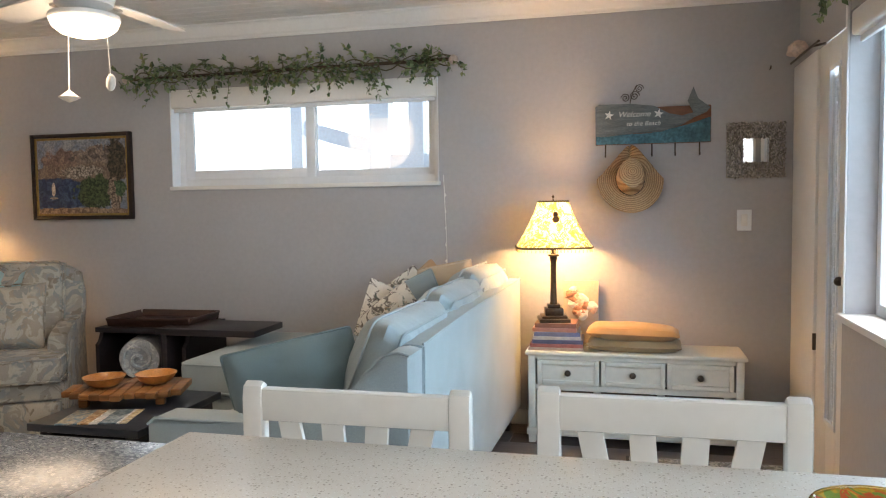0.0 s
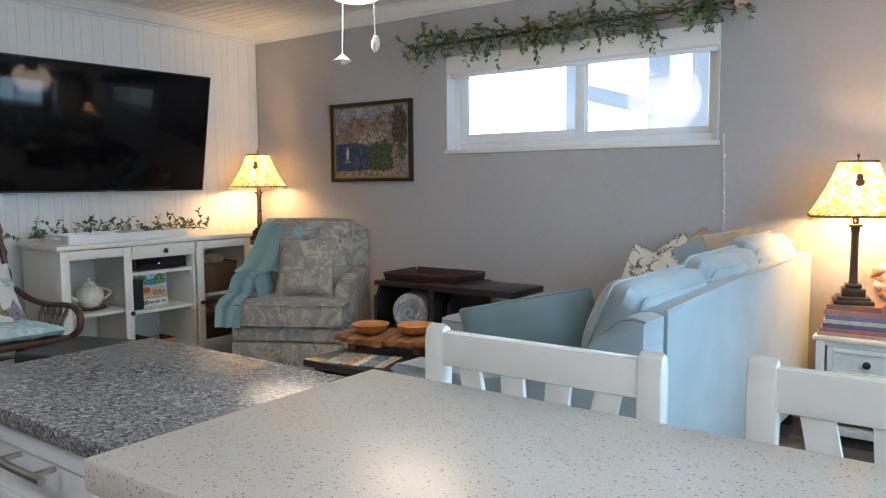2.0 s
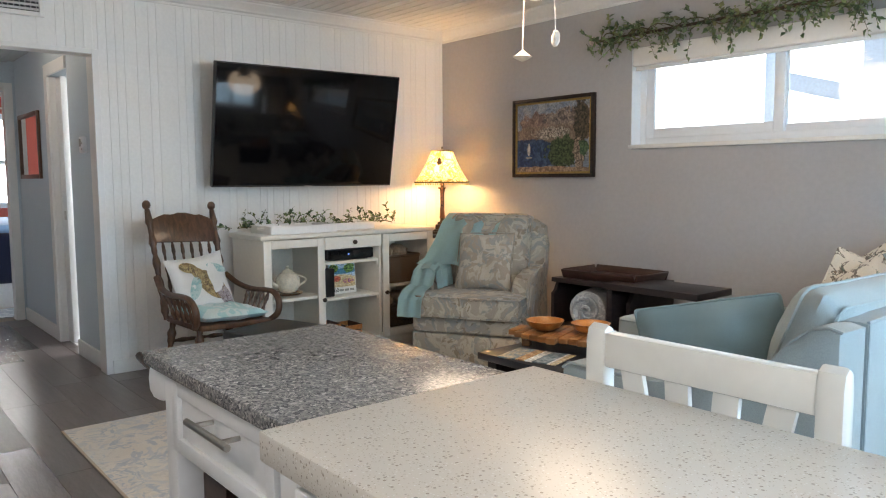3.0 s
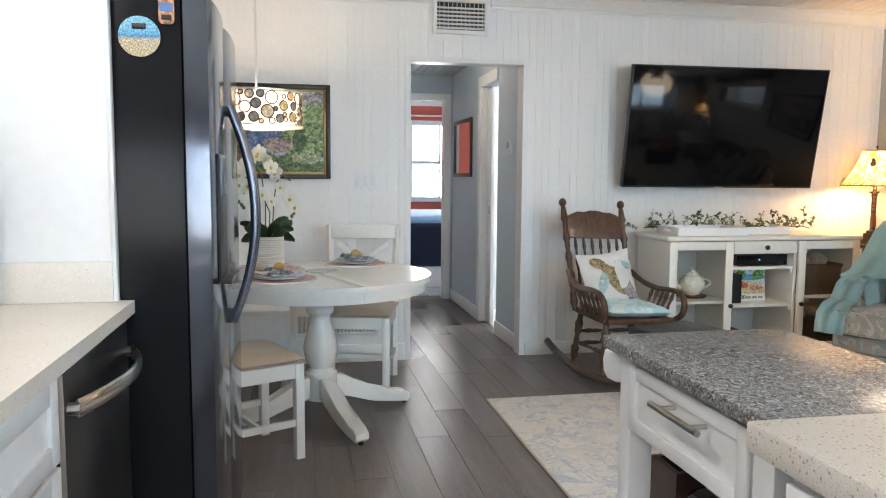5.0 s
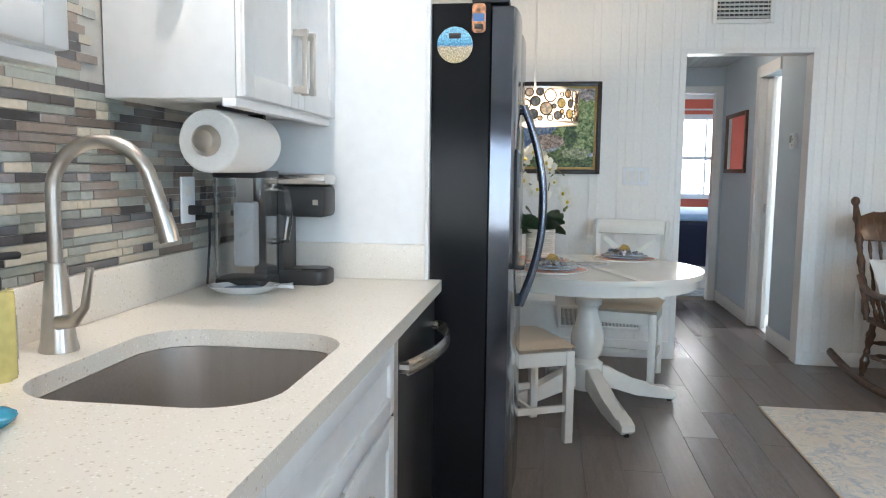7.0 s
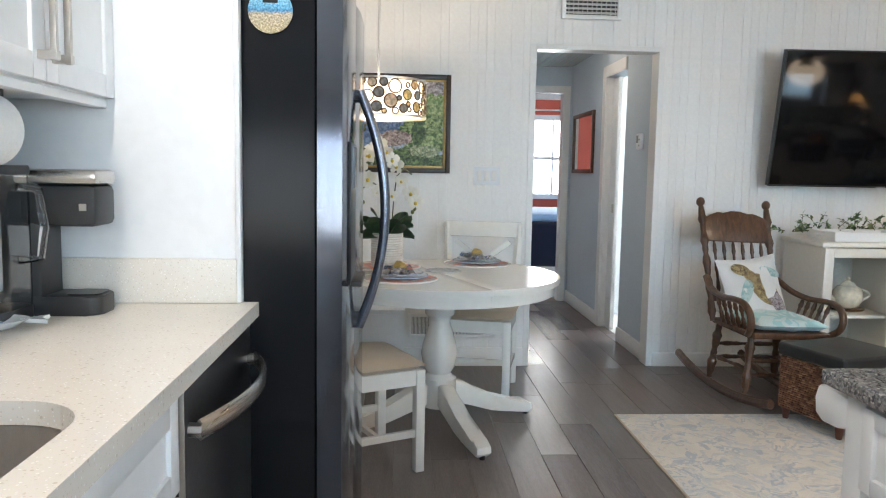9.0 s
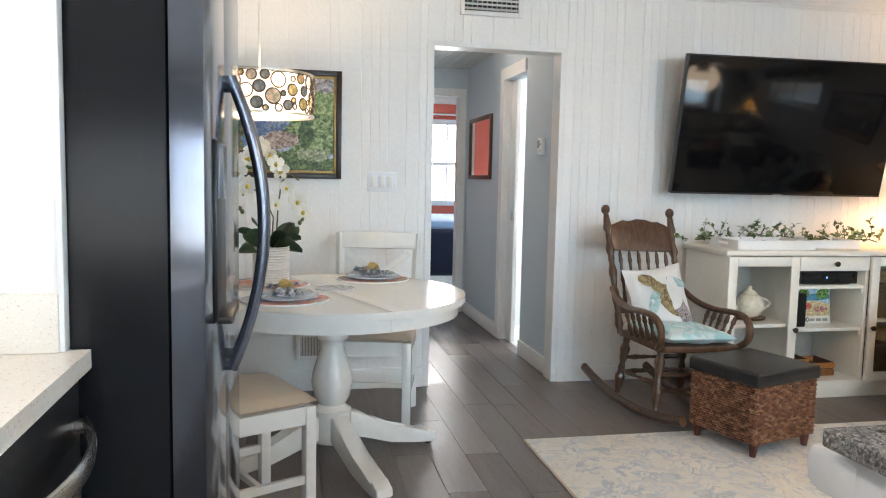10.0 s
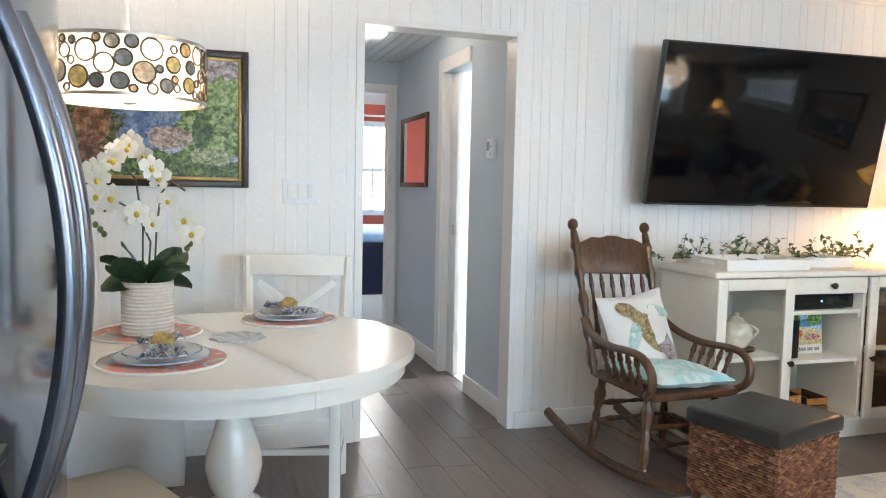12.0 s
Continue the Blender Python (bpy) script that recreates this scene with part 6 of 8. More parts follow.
for x, y in ((-0.17, -0.07), (0.17, -0.07), (-0.17, 0.07), (0.17, 0.07)):
    part("foot", bx(x - 0.02, x + 0.02, y - 0.02, y + 0.02, 0, 0.045, bevel=0.004), ACACIA, bd)
for x, y in ((-2.29, 2.86), (-2.09, 2.97)):
    t = thing("wooden_bowl", "shallow honey-coloured wooden bowl", "bowl", pose(x, y, 0.494), "wooden bowls on the board")
    part("bowl", lathe(B(), [(0.045, 0), (0.075, 0.018), (0.096, 0.05), (0.09, 0.05), (0.068, 0.022), (0.03, 0.008)], 28), wood("bowl_wood", (0.4, 0.14, 0.03), (0.6, 0.26, 0.07), 0.3, 10, (6, 6, 6)), t)
mg = thing("magazine", "open colourful travel magazine lying on the table", "magazine", pose(-2.14, 2.64, 0.418, 0, 0, 16))
PAGE = ((0.74, 0.73, 0.70), (0.66, 0.65, 0.63))
photo_a = canvas_paint("travel_page", PAGE, 20, ((-0.10, 0.0, 0.3, 0.4, 0.1, (0.70, 0.69, 0.66), (0.76, 0.75, 0.72), 20), (-0.12, 0.0, 0.07, 9.0, 0.2, (0.12, 0.22, 0.30), (0.45, 0.40, 0.30), 30), (-0.03, 0.0, 0.025, 9.0, 0.2, (0.40, 0.20, 0.08), (0.6, 0.45, 0.25), 40)))
photo_b = canvas_paint("travel_page_two", PAGE, 20, ((0.07, 0.0, 0.04, 9.0, 0.2, (0.06, 0.12, 0.16), (0.30, 0.36, 0.40), 30), (0.15, 0.0, 0.03, 9.0, 0.2, (0.45, 0.32, 0.15), (0.62, 0.54, 0.40), 40)))
part("page", bx(-0.15, 0.0, -0.11, 0.11, 0, 0.006, bevel=0.002), photo_a, mg)
part("page", bx(0.002, 0.15, -0.11, 0.11, 0, 0.005, bevel=0.002), photo_b, mg)

# swivel armchair with a T-shaped seat cushion
AC = pose(-3.58, 3.62, 0, 0, 0, 29)
ac = thing("armchair", "floral upholstered swivel armchair with a skirted base", "armchair", AC)
part("base", bx(-0.375, 0.375, -0.34, 0.38, 0.05, 0.33, bevel=0.03, seg=3), FLORAL, ac)
part("front_skirt", bx(-0.372, 0.372, -0.372, -0.338, 0.03, 0.225, bevel=0.012), FLORAL, ac)
part("front_band", bx(-0.368, 0.368, -0.376, -0.335, 0.232, 0.335, bevel=0.018, seg=3), FLORAL, ac)
seat_ = [(-0.375, -0.40), (-0.35, -0.425), (0.35, -0.425), (0.375, -0.40), (0.375, -0.215), (0.36, -0.20), (0.265, -0.195), (0.265, 0.2), (-0.265, 0.2), (-0.265, -0.195), (-0.36, -0.20), (-0.375, -0.215)]
tc = part("seat_cushion", slab(B(), seat_, 0.337, 0.49, None, 0.035), FLORAL, ac)
for z_ in (0.35, 0.477):
    part("piping", tube(B(), [(x_ * 1.004, y_ * 1.004, z_) for x_, y_ in seat_[-1:] + seat_[:6]], 0.006, 6), FLORAL, tc)
for s in (-1, 1):
    side = [(-0.195, 0.05), (-0.215, 0.50), (-0.19, 0.575), (-0.10, 0.605), (0.12, 0.625), (0.36, 0.66), (0.40, 0.05)]
    a_ = part("arm", slab(B(), side, 0, 0.115, Matrix(((0, 0, s, s * 0.268), (1, 0, 0, 0), (0, 1, 0, 0), (0, 0, 0, 1))), 0.03), FLORAL, ac)
    part("piping", tube(B(), [(s * 0.381, y_, z_ + 0.002) for y_, z_ in side[:6]], 0.005, 6), FLORAL, a_)
part("back_frame", slab(B(), [(-0.375, 0.06), (-0.385, 0.78), (-0.37, 0.90), (-0.30, 0.945), (0.0, 0.955), (0.30, 0.945), (0.37, 0.90), (0.385, 0.78), (0.375, 0.06)], 0, 0.12, Matrix(((1, 0, 0, 0), (0, 0.17, -1, 0.40 - 0.13), (0, 1, 0.15, 0), (0, 0, 0, 1))), 0.035), FLORAL, ac)
bc = part("back_cushion", pad(B(), 0.60, 0.52, 0.24, pose(0.0, 0.20, 0.735, 74, 0, 0), crown=0.2, lump=0.03, seed=2, n=20, crease=0.03), FLORAL, ac)
part("piping", tube(B(), [pose(0.0, 0.20, 0.735, 74, 0, 0) @ Vector((px_, py_, 0.05)) for px_, py_ in (rounded(0.59, 0.51, 0.05) + rounded(0.59, 0.51, 0.05)[:1])], 0.006, 6), FLORAL, bc)
part("swivel_base", lathe(B(), [(0.28, 0), (0.28, 0.05)], 28), BLACK, ac)
fp = thing("throw_pillow", "floral throw pillow matching the armchair", "pillow", AC @ stand(0.03, -0.03, 0.68, -4, 20) @ pose(0, 0, 0, 0, 0, 2))
part("cover", pad(B(), 0.41, 0.41, 0.15, crown=0.6, lump=0.02, seed=9, pinch=0.08, n=18, crease=0.02), fabric("floral_pillow_cloth", (0.47, 0.42, 0.35), pattern=blotches([(0.27, 0.28, 0.27), (0.36, 0.30, 0.24), (0.50, 0.46, 0.40)], 7, 0.25)), fp)
part("piping", tube(B(), [(x, y, 0.0) for x, y in rounded(0.405, 0.405, 0.03)] + [(0.2025, 0.1725, 0)], 0.004, 6), FLORAL, fp)
tw = thing("knit_throw", "aqua knitted throw draped over the armchair", "blanket", AC)


def drape(points, width, name, waves=3, amp=0.012, thick=0.02):
    """Cloth that hangs along a line of points, folded lightly across its width (along local x)."""
    bm = B()
    n, rows = 12, []
    pts = [Vector(p) for p in points]
    for i, p in enumerate(pts):
        d = (pts[min(i + 1, len(pts) - 1)] - pts[max(i - 1, 0)]).normalized()
        side = Vector(width).normalized()
        nrm = d.cross(side).normalized()
        rows.append([bm.verts.new(p + Vector(width) * (j / n - 0.5) + nrm * amp * math.sin(waves * 2 * math.pi * j / n + i * 0.4)) for j in range(n + 1)])
    for a, b in zip(rows, rows[1:]):
        for j in range(n):
            bm.faces.new((a[j], a[j + 1], b[j + 1], b[j]))
    bmesh.ops.solidify(bm, geom=bm.faces[:], thickness=thick)
    return part(name, bm, AQUA, tw)


drape([(-0.12, 0.44, 0.60), (-0.12, 0.44, 0.92), (-0.12, 0.38, 0.985), (-0.12, 0.26, 0.985), (-0.13, 0.15, 0.93), (-0.16, 0.07, 0.80), (-0.21, 0.0, 0.68), (-0.26, -0.04, 0.645)], (0.44, 0.0, 0), "back_fold")
drape([(-0.235, -0.04, 0.50), (-0.25, -0.04, 0.62), (-0.30, -0.04, 0.655), (-0.37, -0.04, 0.645), (-0.405, -0.05, 0.57), (-0.415, -0.06, 0.45)], (0.0, 0.40, 0.0), "side_fold", 4, 0.014)
drape([(-0.325, -0.17, 0.655), (-0.33, -0.235, 0.62), (-0.335, -0.29, 0.53), (-0.34, -0.40, 0.505), (-0.345, -0.452, 0.46), (-0.35, -0.46, 0.39), (-0.352, -0.462, 0.34)], (0.17, 0.0, 0.0), "front_fold", 2, 0.010)

# rug
rug = thing("area_rug", "large cream and pale blue distressed rug", "rug")
part("carpet", bx(-3.785, -1.05, 0.965, 3.55, 0.0, 0.008, bevel=0.003), fabric("distressed_rug_wool", (0.76, 0.71, 0.64), weave=260, vary=0.08, pattern=blotches([(0.60, 0.61, 0.62), (0.78, 0.74, 0.68), (0.46, 0.50, 0.55), (0.66, 0.62, 0.57)], 6, 0.35, 0.47, 0.56)), rug)
part("border", bx(-3.785, -1.05, 0.955, 0.965, 0.0, 0.007), BEIGECLOTH, rug)

# woven ottoman
ot = thing("woven_ottoman", "woven seagrass storage ottoman with a black padded lid", "ottoman", pose(-3.615, 2.065, 0.008, 0, 0, 17))
OW, OD = 0.195, 0.212
WEAVE = island_mat("seagrass_strands", [(0.19, 0.075, 0.04), (0.27, 0.12, 0.068), (0.13, 0.052, 0.03), (0.23, 0.095, 0.052), (0.33, 0.17, 0.10)], 0.65)
part("box", bx(-OW + 0.01, OW - 0.01, -OD + 0.01, OD - 0.01, 0.06, 0.33), WICKER, ot)
for face in range(4):
    bm = B()
    half, dist = (OW, OD) if face % 2 == 0 else (OD, OW)
    rows, cols = 24, 19
    for i in range(rows):
        for j in range(cols):
            u0, u1 = -half + 2 * half * j / cols, -half + 2 * half * (j + 1) / cols
            z0 = 0.06 + 0.27 * i / rows
            out = 0.007 if (i + j) % 2 else 0.002
            e = 0.0012
            base = [(u0 - e, z0), (u1 + e, z0 + rnd.uniform(-0.002, 0.002)), (u1 + e, z0 + 0.0104), (u0 - e, z0 + 0.0104)]
            lo = [bm.verts.new((u, dist - 0.01, z_)) for u, z_ in base]
            um, zm = (u0 + u1) / 2, z0 + 0.0052
            hi = [bm.verts.new((um + (u - um) * 0.8, dist - 0.006 + out, zm + (z_ - zm) * 0.55)) for u, z_ in base]
            bm.faces.new(hi)
            for k in range(4):
                bm.faces.new((lo[k], lo[(k + 1) % 4], hi[(k + 1) % 4], hi[k]))
    bmesh.ops.transform(bm, matrix=pose(0, 0, 0, 0, 0, 90 * face), verts=bm.verts)
    part("woven_side", bm, WEAVE, ot, smooth=False)["kind"] = "stuff"
part("lid", bx(-OW - 0.012, OW + 0.012, -OD - 0.012, OD + 0.012, 0.332, 0.40, bevel=0.016, seg=4), surface("black_leather", (0.018, 0.018, 0.02), 0.32, vary=0.15, fine=120, relief=0.25, spread=0.003), ot)
for x in (-OW + 0.03, OW - 0.03):
    for y in (-OD + 0.03, OD - 0.03):
        part("foot", lathe(B(), [(0.014, 0), (0.022, 0.06)], 10, pose(x, y, 0)), surface("red_brown_foot", (0.1, 0.03, 0.02), 0.4), ot)

# rocking chair
RC = pose(-4.115, 1.888, 0.006, 0, 0, 8) @ pose(0, 0, 0, -2.5, 0, 0) @ Matrix.Diagonal((1, 1, 0.986, 1))     # it leans a little to one side
rc = thing("rocking_chair", "antique brown wooden rocking chair with spindle back", "rocking chair", RC)
part("seat", slab(B(), [(-0.21, -0.20), (0.22, -0.25), (0.25, -0.23), (0.25, 0.23), (0.22, 0.25), (-0.21, 0.20)], 0.385, 0.42, bevel=0.008), OAK, rc)


def turned(p0, p1, r, name="spindle", beads=3):
    """A turned rod from p0 to p1 with swellings."""
    p0, p1 = Vector(p0), Vector(p1)
    n = 26
    pts = [p0.lerp(p1, i / n) for i in range(n + 1)]
    rs = [r * (0.75 + 0.45 * abs(math.sin(beads * math.pi * i / n)) ** 3 + 0.12 * math.sin(6.28 * beads * 3 * i / n)) for i in range(n + 1)]
    return part(name, tube(B(), pts, rs, 8), OAK, rc)


for s in (-1, 1):
    turned((-0.19, s * 0.21, 0.40), (-0.415, s * 0.222, 1.07), 0.021, "back_post", 5)
    part("finial", blob(B(), 0.026, 0.026, 0.03, pose(-0.423, s * 0.223, 1.098)), OAK, rc)
    pts = [(-0.26, s * 0.235, 0.655), (-0.16, s * 0.26, 0.60), (-0.02, s * 0.275, 0.575), (0.12, s * 0.285, 0.58), (0.21, s * 0.285, 0.57), (0.265, s * 0.28, 0.52), (0.265, s * 0.27, 0.45), (0.215, s * 0.25, 0.405)]
    fine = []
    for i in range(len(pts) - 1):
        for k in range(4):
            t_ = k / 4
            q = [Vector(pts[max(0, i - 1)]), Vector(pts[i]), Vector(pts[i + 1]), Vector(pts[min(len(pts) - 1, i + 2)])]
            fine.append(0.5 * ((2 * q[1]) + (-q[0] + q[2]) * t_ + (2 * q[0] - 5 * q[1] + 4 * q[2] - q[3]) * t_ ** 2 + (-q[0] + 3 * q[1] - 3 * q[2] + q[3]) * t_ ** 3))
    part("arm", tube(B(), fine + [Vector(pts[-1])], 0.021, 10, 0.8), OAK, rc)
    for i in range(5):
        x = -0.06 + i * 0.055
        turned((x * 0.95, s * 0.225, 0.42), (x, s * 0.277, 0.57), 0.011, "arm_spindle", 2)
    for x, top in ((-0.17, -0.15), (0.19, 0.16)):
        turned((top, s * 0.19, 0.39), (x, s * 0.215, 0.072 if x > 0 else 0.068), 0.022, "leg", 2)
    rock = [(-0.53 + 0.95 * i / 16, s * 0.22, 0.03 + 0.32 * ((-0.53 + 0.95 * i / 16) - 0.02) ** 2) for i in range(17)]
    part("rocker", tube(B(), rock, 0.022, 8, 1.2), OAK, rc)
for z_, xa in ((0.17, 0.0), (0.25, 0.0)):
    turned((0.18 - (z_ - 0.17) * 0.1, -0.21, z_), (0.18 - (z_ - 0.17) * 0.1, 0.21, z_), 0.012, "stretcher", 2)
    turned((-0.165, -0.21, z_ + 0.02), (-0.165, 0.21, z_ + 0.02), 0.012, "stretcher", 2)
for s in (-1, 1):
    turned((-0.165, s * 0.205, 0.2), (0.18, s * 0.205, 0.2), 0.012, "stretcher", 2)
crest = [(-0.21, 0.0), (0.21, 0.0), (0.205, 0.15), (0.17, 0.165), (0.12, 0.185), (0.08, 0.175), (0.03, 0.195), (-0.03, 0.195), (-0.08, 0.175), (-0.12, 0.185), (-0.17, 0.165), (-0.205, 0.15)]
part("crest", slab(B(), crest, -0.011, 0.011, pose(-0.345, 0, 0.865, 0, -18.5, 0) @ Matrix(((0, 0, 1, 0), (1, 0, 0, 0), (0, 1, 0, 0), (0, 0, 0, 1))), 0.005), OAK, rc, "carved pressed-back crest rail")
part("lower_rail", bx(-0.012, 0.012, -0.20, 0.20, -0.02, 0.02, bevel=0.005, m=pose(-0.24, 0, 0.53, 0, -18.5, 0)), OAK, rc)
for i in range(6):
    y = -0.15 + i * 0.06
    turned((-0.243, y, 0.545), (-0.345, y * 1.05, 0.87), 0.010, "back_spindle", 3)
sc_ = thing("seat_pad", "aqua and white tie-dyed chair seat pad", "cushion", RC @ pose(0, 0, 0.42))
part("pad", pad(B(), 0.42, 0.42, 0.085, pose(0.04, 0.01, 0.038), crown=0.3, lump=0.03, n=20, crease=0.02), fabric("aqua_tie_dye", (0.36, 0.60, 0.62), pattern=blotches([(0.62, 0.72, 0.72)], 7)), sc_)
tp = thing("throw_pillow", "white square pillow with brown and teal printed shapes", "pillow", RC @ stand(-0.145, -0.005, 0.602, 90, 19) @ pose(0, 0, 0, 0, 0, 8))
part("cover", pad(B(), 0.40, 0.40, 0.13, crown=0.6, lump=0.02, seed=12, pinch=0.1), WHITECLOTH, tp)


def print_shape(parent, u, v, a, b, turn, mat_):
    """A printed oval that follows the pillow's swell."""
    bm = B()
    ring = []
    c0 = None
    def on(x, y):
        p, q = 2 * x / 0.4, 2 * y / 0.4
        e = max(0.0, 1 - abs(p) ** 6) ** 0.5 * max(0.0, 1 - abs(q) ** 6) ** 0.5
        return (x, y, 0.065 * (0.4 * e + 0.6 * e * (1 - 0.5 * (p * p + q * q))) + 0.004)
    prev = None
    for k in range(5):
        r_ = k / 4
        row = [bm.verts.new(on(u + r_ * (a * math.cos(w) * math.cos(turn) - b * math.sin(w) * math.sin(turn)), v + r_ * (a * math.cos(w) * math.sin(turn) + b * math.sin(w) * math.cos(turn)))) for w in (2 * math.pi * i / 20 for i in range(20))]
        if prev:
            for i in range(20):
                bm.faces.new((prev[i], prev[(i + 1) % 20], row[(i + 1) % 20], row[i]))
        prev = row
    part("printed_shape", bm, mat_, parent)


PB = fabric("print_brown", (0.30, 0.20, 0.10), pattern=blotches([(0.06, 0.04, 0.03), (0.5, 0.4, 0.2)], 45, 0.1))
PP = fabric("print_plum", (0.12, 0.07, 0.09), pattern=blotches([(0.5, 0.45, 0.45)], 60, 0.1))
PT = fabric("print_teal", (0.30, 0.48, 0.48), pattern=blotches([(0.5, 0.6, 0.58)], 30, 0.1))
print_shape(tp, 0.035, -0.015, 0.115, 0.068, -0.9, PB)
print_shape(tp, 0.105, -0.095, 0.095, 0.04, -1.1, PP)
print_shape(tp, -0.035, 0.07, 0.05, 0.034, -0.7, PB)
print_shape(tp, -0.085, 0.115, 0.058, 0.034, -0.4, PB)
print_shape(tp, -0.075, -0.01, 0.085, 0.034, 1.1, PT)
print_shape(tp, 0.10, 0.085, 0.07, 0.026, -0.4, PT)

# ---- dining corner ----
dt = thing("dining_table", "round white pedestal dining table with a leaf seam", "dining table", pose(-3.66, 0.03, 0))
TABLEWHITE = surface("satin_white_table", (0.80, 0.78, 0.73), 0.22, vary=0.02, fine=30, relief=0.03, coat=0.3)
TR = 0.575
half = [(TR * math.cos(radians(a)), TR * math.sin(radians(a))) for a in range(-90, 91, 6)]
for s in (0, 180):
    part("tabletop", slab(B(), [(x + 0.0003, y) for x, y in half], 0.732, 0.76, pose(0, 0, 0, 0, 0, s - 70), 0.003), TABLEWHITE, dt)
rimp = [((TR - 0.03) * math.cos(radians(a)), (TR - 0.03) * math.sin(radians(a))) for a in range(-90, 91, 6)]
for s in (0, 180):
    part("apron", slab(B(), [(x + 0.0006, y) for x, y in rimp] + [(x * 0.955 + 0.0006, y * 0.955) for x, y in rimp[::-1]], 0.678, 0.732, pose(0, 0, 0, 0, 0, s - 70)), TABLEWHITE, dt)
part("pedestal", lathe(B(), [(0.10, 0.70), (0.10, 0.672), (0.072, 0.66), (0.072, 0.628), (0.054, 0.607), (0.071, 0.588), (0.073, 0.572), (0.071, 0.556), (0.054, 0.54), (0.05, 0.52), (0.064, 0.47), (0.086, 0.40), (0.09, 0.36), (0.078, 0.30), (0.058, 0.265), (0.068, 0.25), (0.085, 0.24), (0.085, 0.10), (0.06, 0.09)], 32), TABLEWHITE, dt)
part("crosspiece", bx(-0.5, 0.5, -0.05, 0.05, 0.70, 0.732, m=pose(0, 0, 0, 0, 0, 20)), TABLEWHITE, dt)
for k in range(4):
    prof = [(0.05, 0.23), (0.12, 0.215), (0.20, 0.17), (0.28, 0.115), (0.38, 0.085), (0.47, 0.085), (0.515, 0.06), (0.52, 0.03), (0.50, 0.012), (0.40, 0.03), (0.28, 0.05), (0.16, 0.09), (0.05, 0.11)]
    part("foot", slab(B(), prof, -0.038, 0.038, pose(0, 0, 0, 0, 0, 20 + 90 * k) @ Matrix(((1, 0, 0, 0), (0, 0, -1, 0), (0, 1, 0, 0), (0, 0, 0, 1))), 0.014), TABLEWHITE, dt)
    part("glide", lathe(B(), [(0.014, 0), (0.014, 0.02)], 10, pose(0.495 * math.cos(radians(20 + 90 * k)), 0.495 * math.sin(radians(20 + 90 * k)), 0)), BLACK, dt)


def dining_chair(m, label):
    """A chair with a crossed back; it faces -y, with its feet at z = 0."""
    t = thing("dining_chair", label, "chair", m, "dining chairs")
    P = CHAIRWHITE
    part("seat", pad(B(), 0.43, 0.42, 0.07, pose(0, 0, 0.455), crown=0.2, lump=0.006), BEIGECLOTH, t, "beige padded seat")
    for s in (-1, 1):
        part("seat_rail", bx(s * 0.19 - 0.012, s * 0.19 + 0.012, -0.17, 0.17, 0.37, 0.435), P, t)
        part("leg", bx(s * 0.19 - 0.02, s * 0.19 + 0.02, -0.205, -0.165, 0, 0.435, bevel=0.003), P, t)
        bm = B()
        tube(bm, [(s * 0.185, 0.19, 0.0), (s * 0.185, 0.175, 0.42), (s * 0.19, 0.20, 0.65), (s * 0.20, 0.245, 0.93)], 0.022, 4, 1.0)
        part("back_post", bm, P, t, smooth=False)
        part("stretcher", bx(s * 0.19 - 0.009, s * 0.19 + 0.009, -0.17, 0.18, 0.15, 0.18), P, t)
        part("cross_slat", slab(B(), [(-0.014, 0), (0.014, 0), (0.014, 0.39), (-0.014, 0.39)], -0.007, 0.007, pose(-s * 0.155, 0.205, 0.585, -7, 0, 0) @ pose(0, 0, 0, 90, 0, 0) @ pose(0, 0, 0, 0, 0, -s * 52)), P, t)
    for y in (-0.185, 0.175):
        part("seat_rail", bx(-0.17, 0.17, y - 0.012, y + 0.012, 0.37, 0.435), P, t)
    part("stretcher", bx(-0.185, 0.185, -0.009, 0.009, 0.155, 0.178), P, t)
    part("top_rail", bx(-0.215, 0.215, -0.011, 0.011, -0.045, 0.045, bevel=0.006, m=pose(0, 0.238, 0.895, -9, 0, 0)), P, t)
    part("lower_rail", bx(-0.18, 0.18, -0.01, 0.01, -0.018, 0.018, m=pose(0, 0.19, 0.57, -7, 0, 0)), P, t)
    return t


dining_chair(pose(-4.262, 0.267, 0, 0, 0, 76) @ Matrix.Diagonal((1.08, 1.08, 1.02, 1)), "white cross-back dining chair with a beige seat")
dining_chair(pose(-3.165, -0.335, 0, 0, 0, 206), "white cross-back dining chair tucked beside the refrigerator")

lb = thing("low_bench", "plain white low bench against the board wall", "bench")
part("seat", bx(-4.78, -4.44, -1.1, -0.135, 0.40, 0.43, bevel=0.004), CABINET, lb)
part("front_panel", bx(-4.46, -4.44, -1.1, -0.14, 0.0, 0.40), CABINET, lb)
part("end_panel", bx(-4.78, -4.46, -0.16, -0.14, 0.0, 0.40), CABINET, lb)


def placemat(x, y, turn):
    t = thing("placemat", "round woven placemat with a coral branch print", "placemat", pose(x, y, 0.76, 0, 0, turn), "placemats")
    part("mat", slab(B(), circle(0.175, 40), 0, 0.004), CORALMAT, t)
    part("edge", tube(B(), [(0.175 * math.cos(2 * math.pi * i / 40), 0.175 * math.sin(2 * math.pi * i / 40), 0.003) for i in range(41)], 0.004, 6), WHITECLOTH, t)


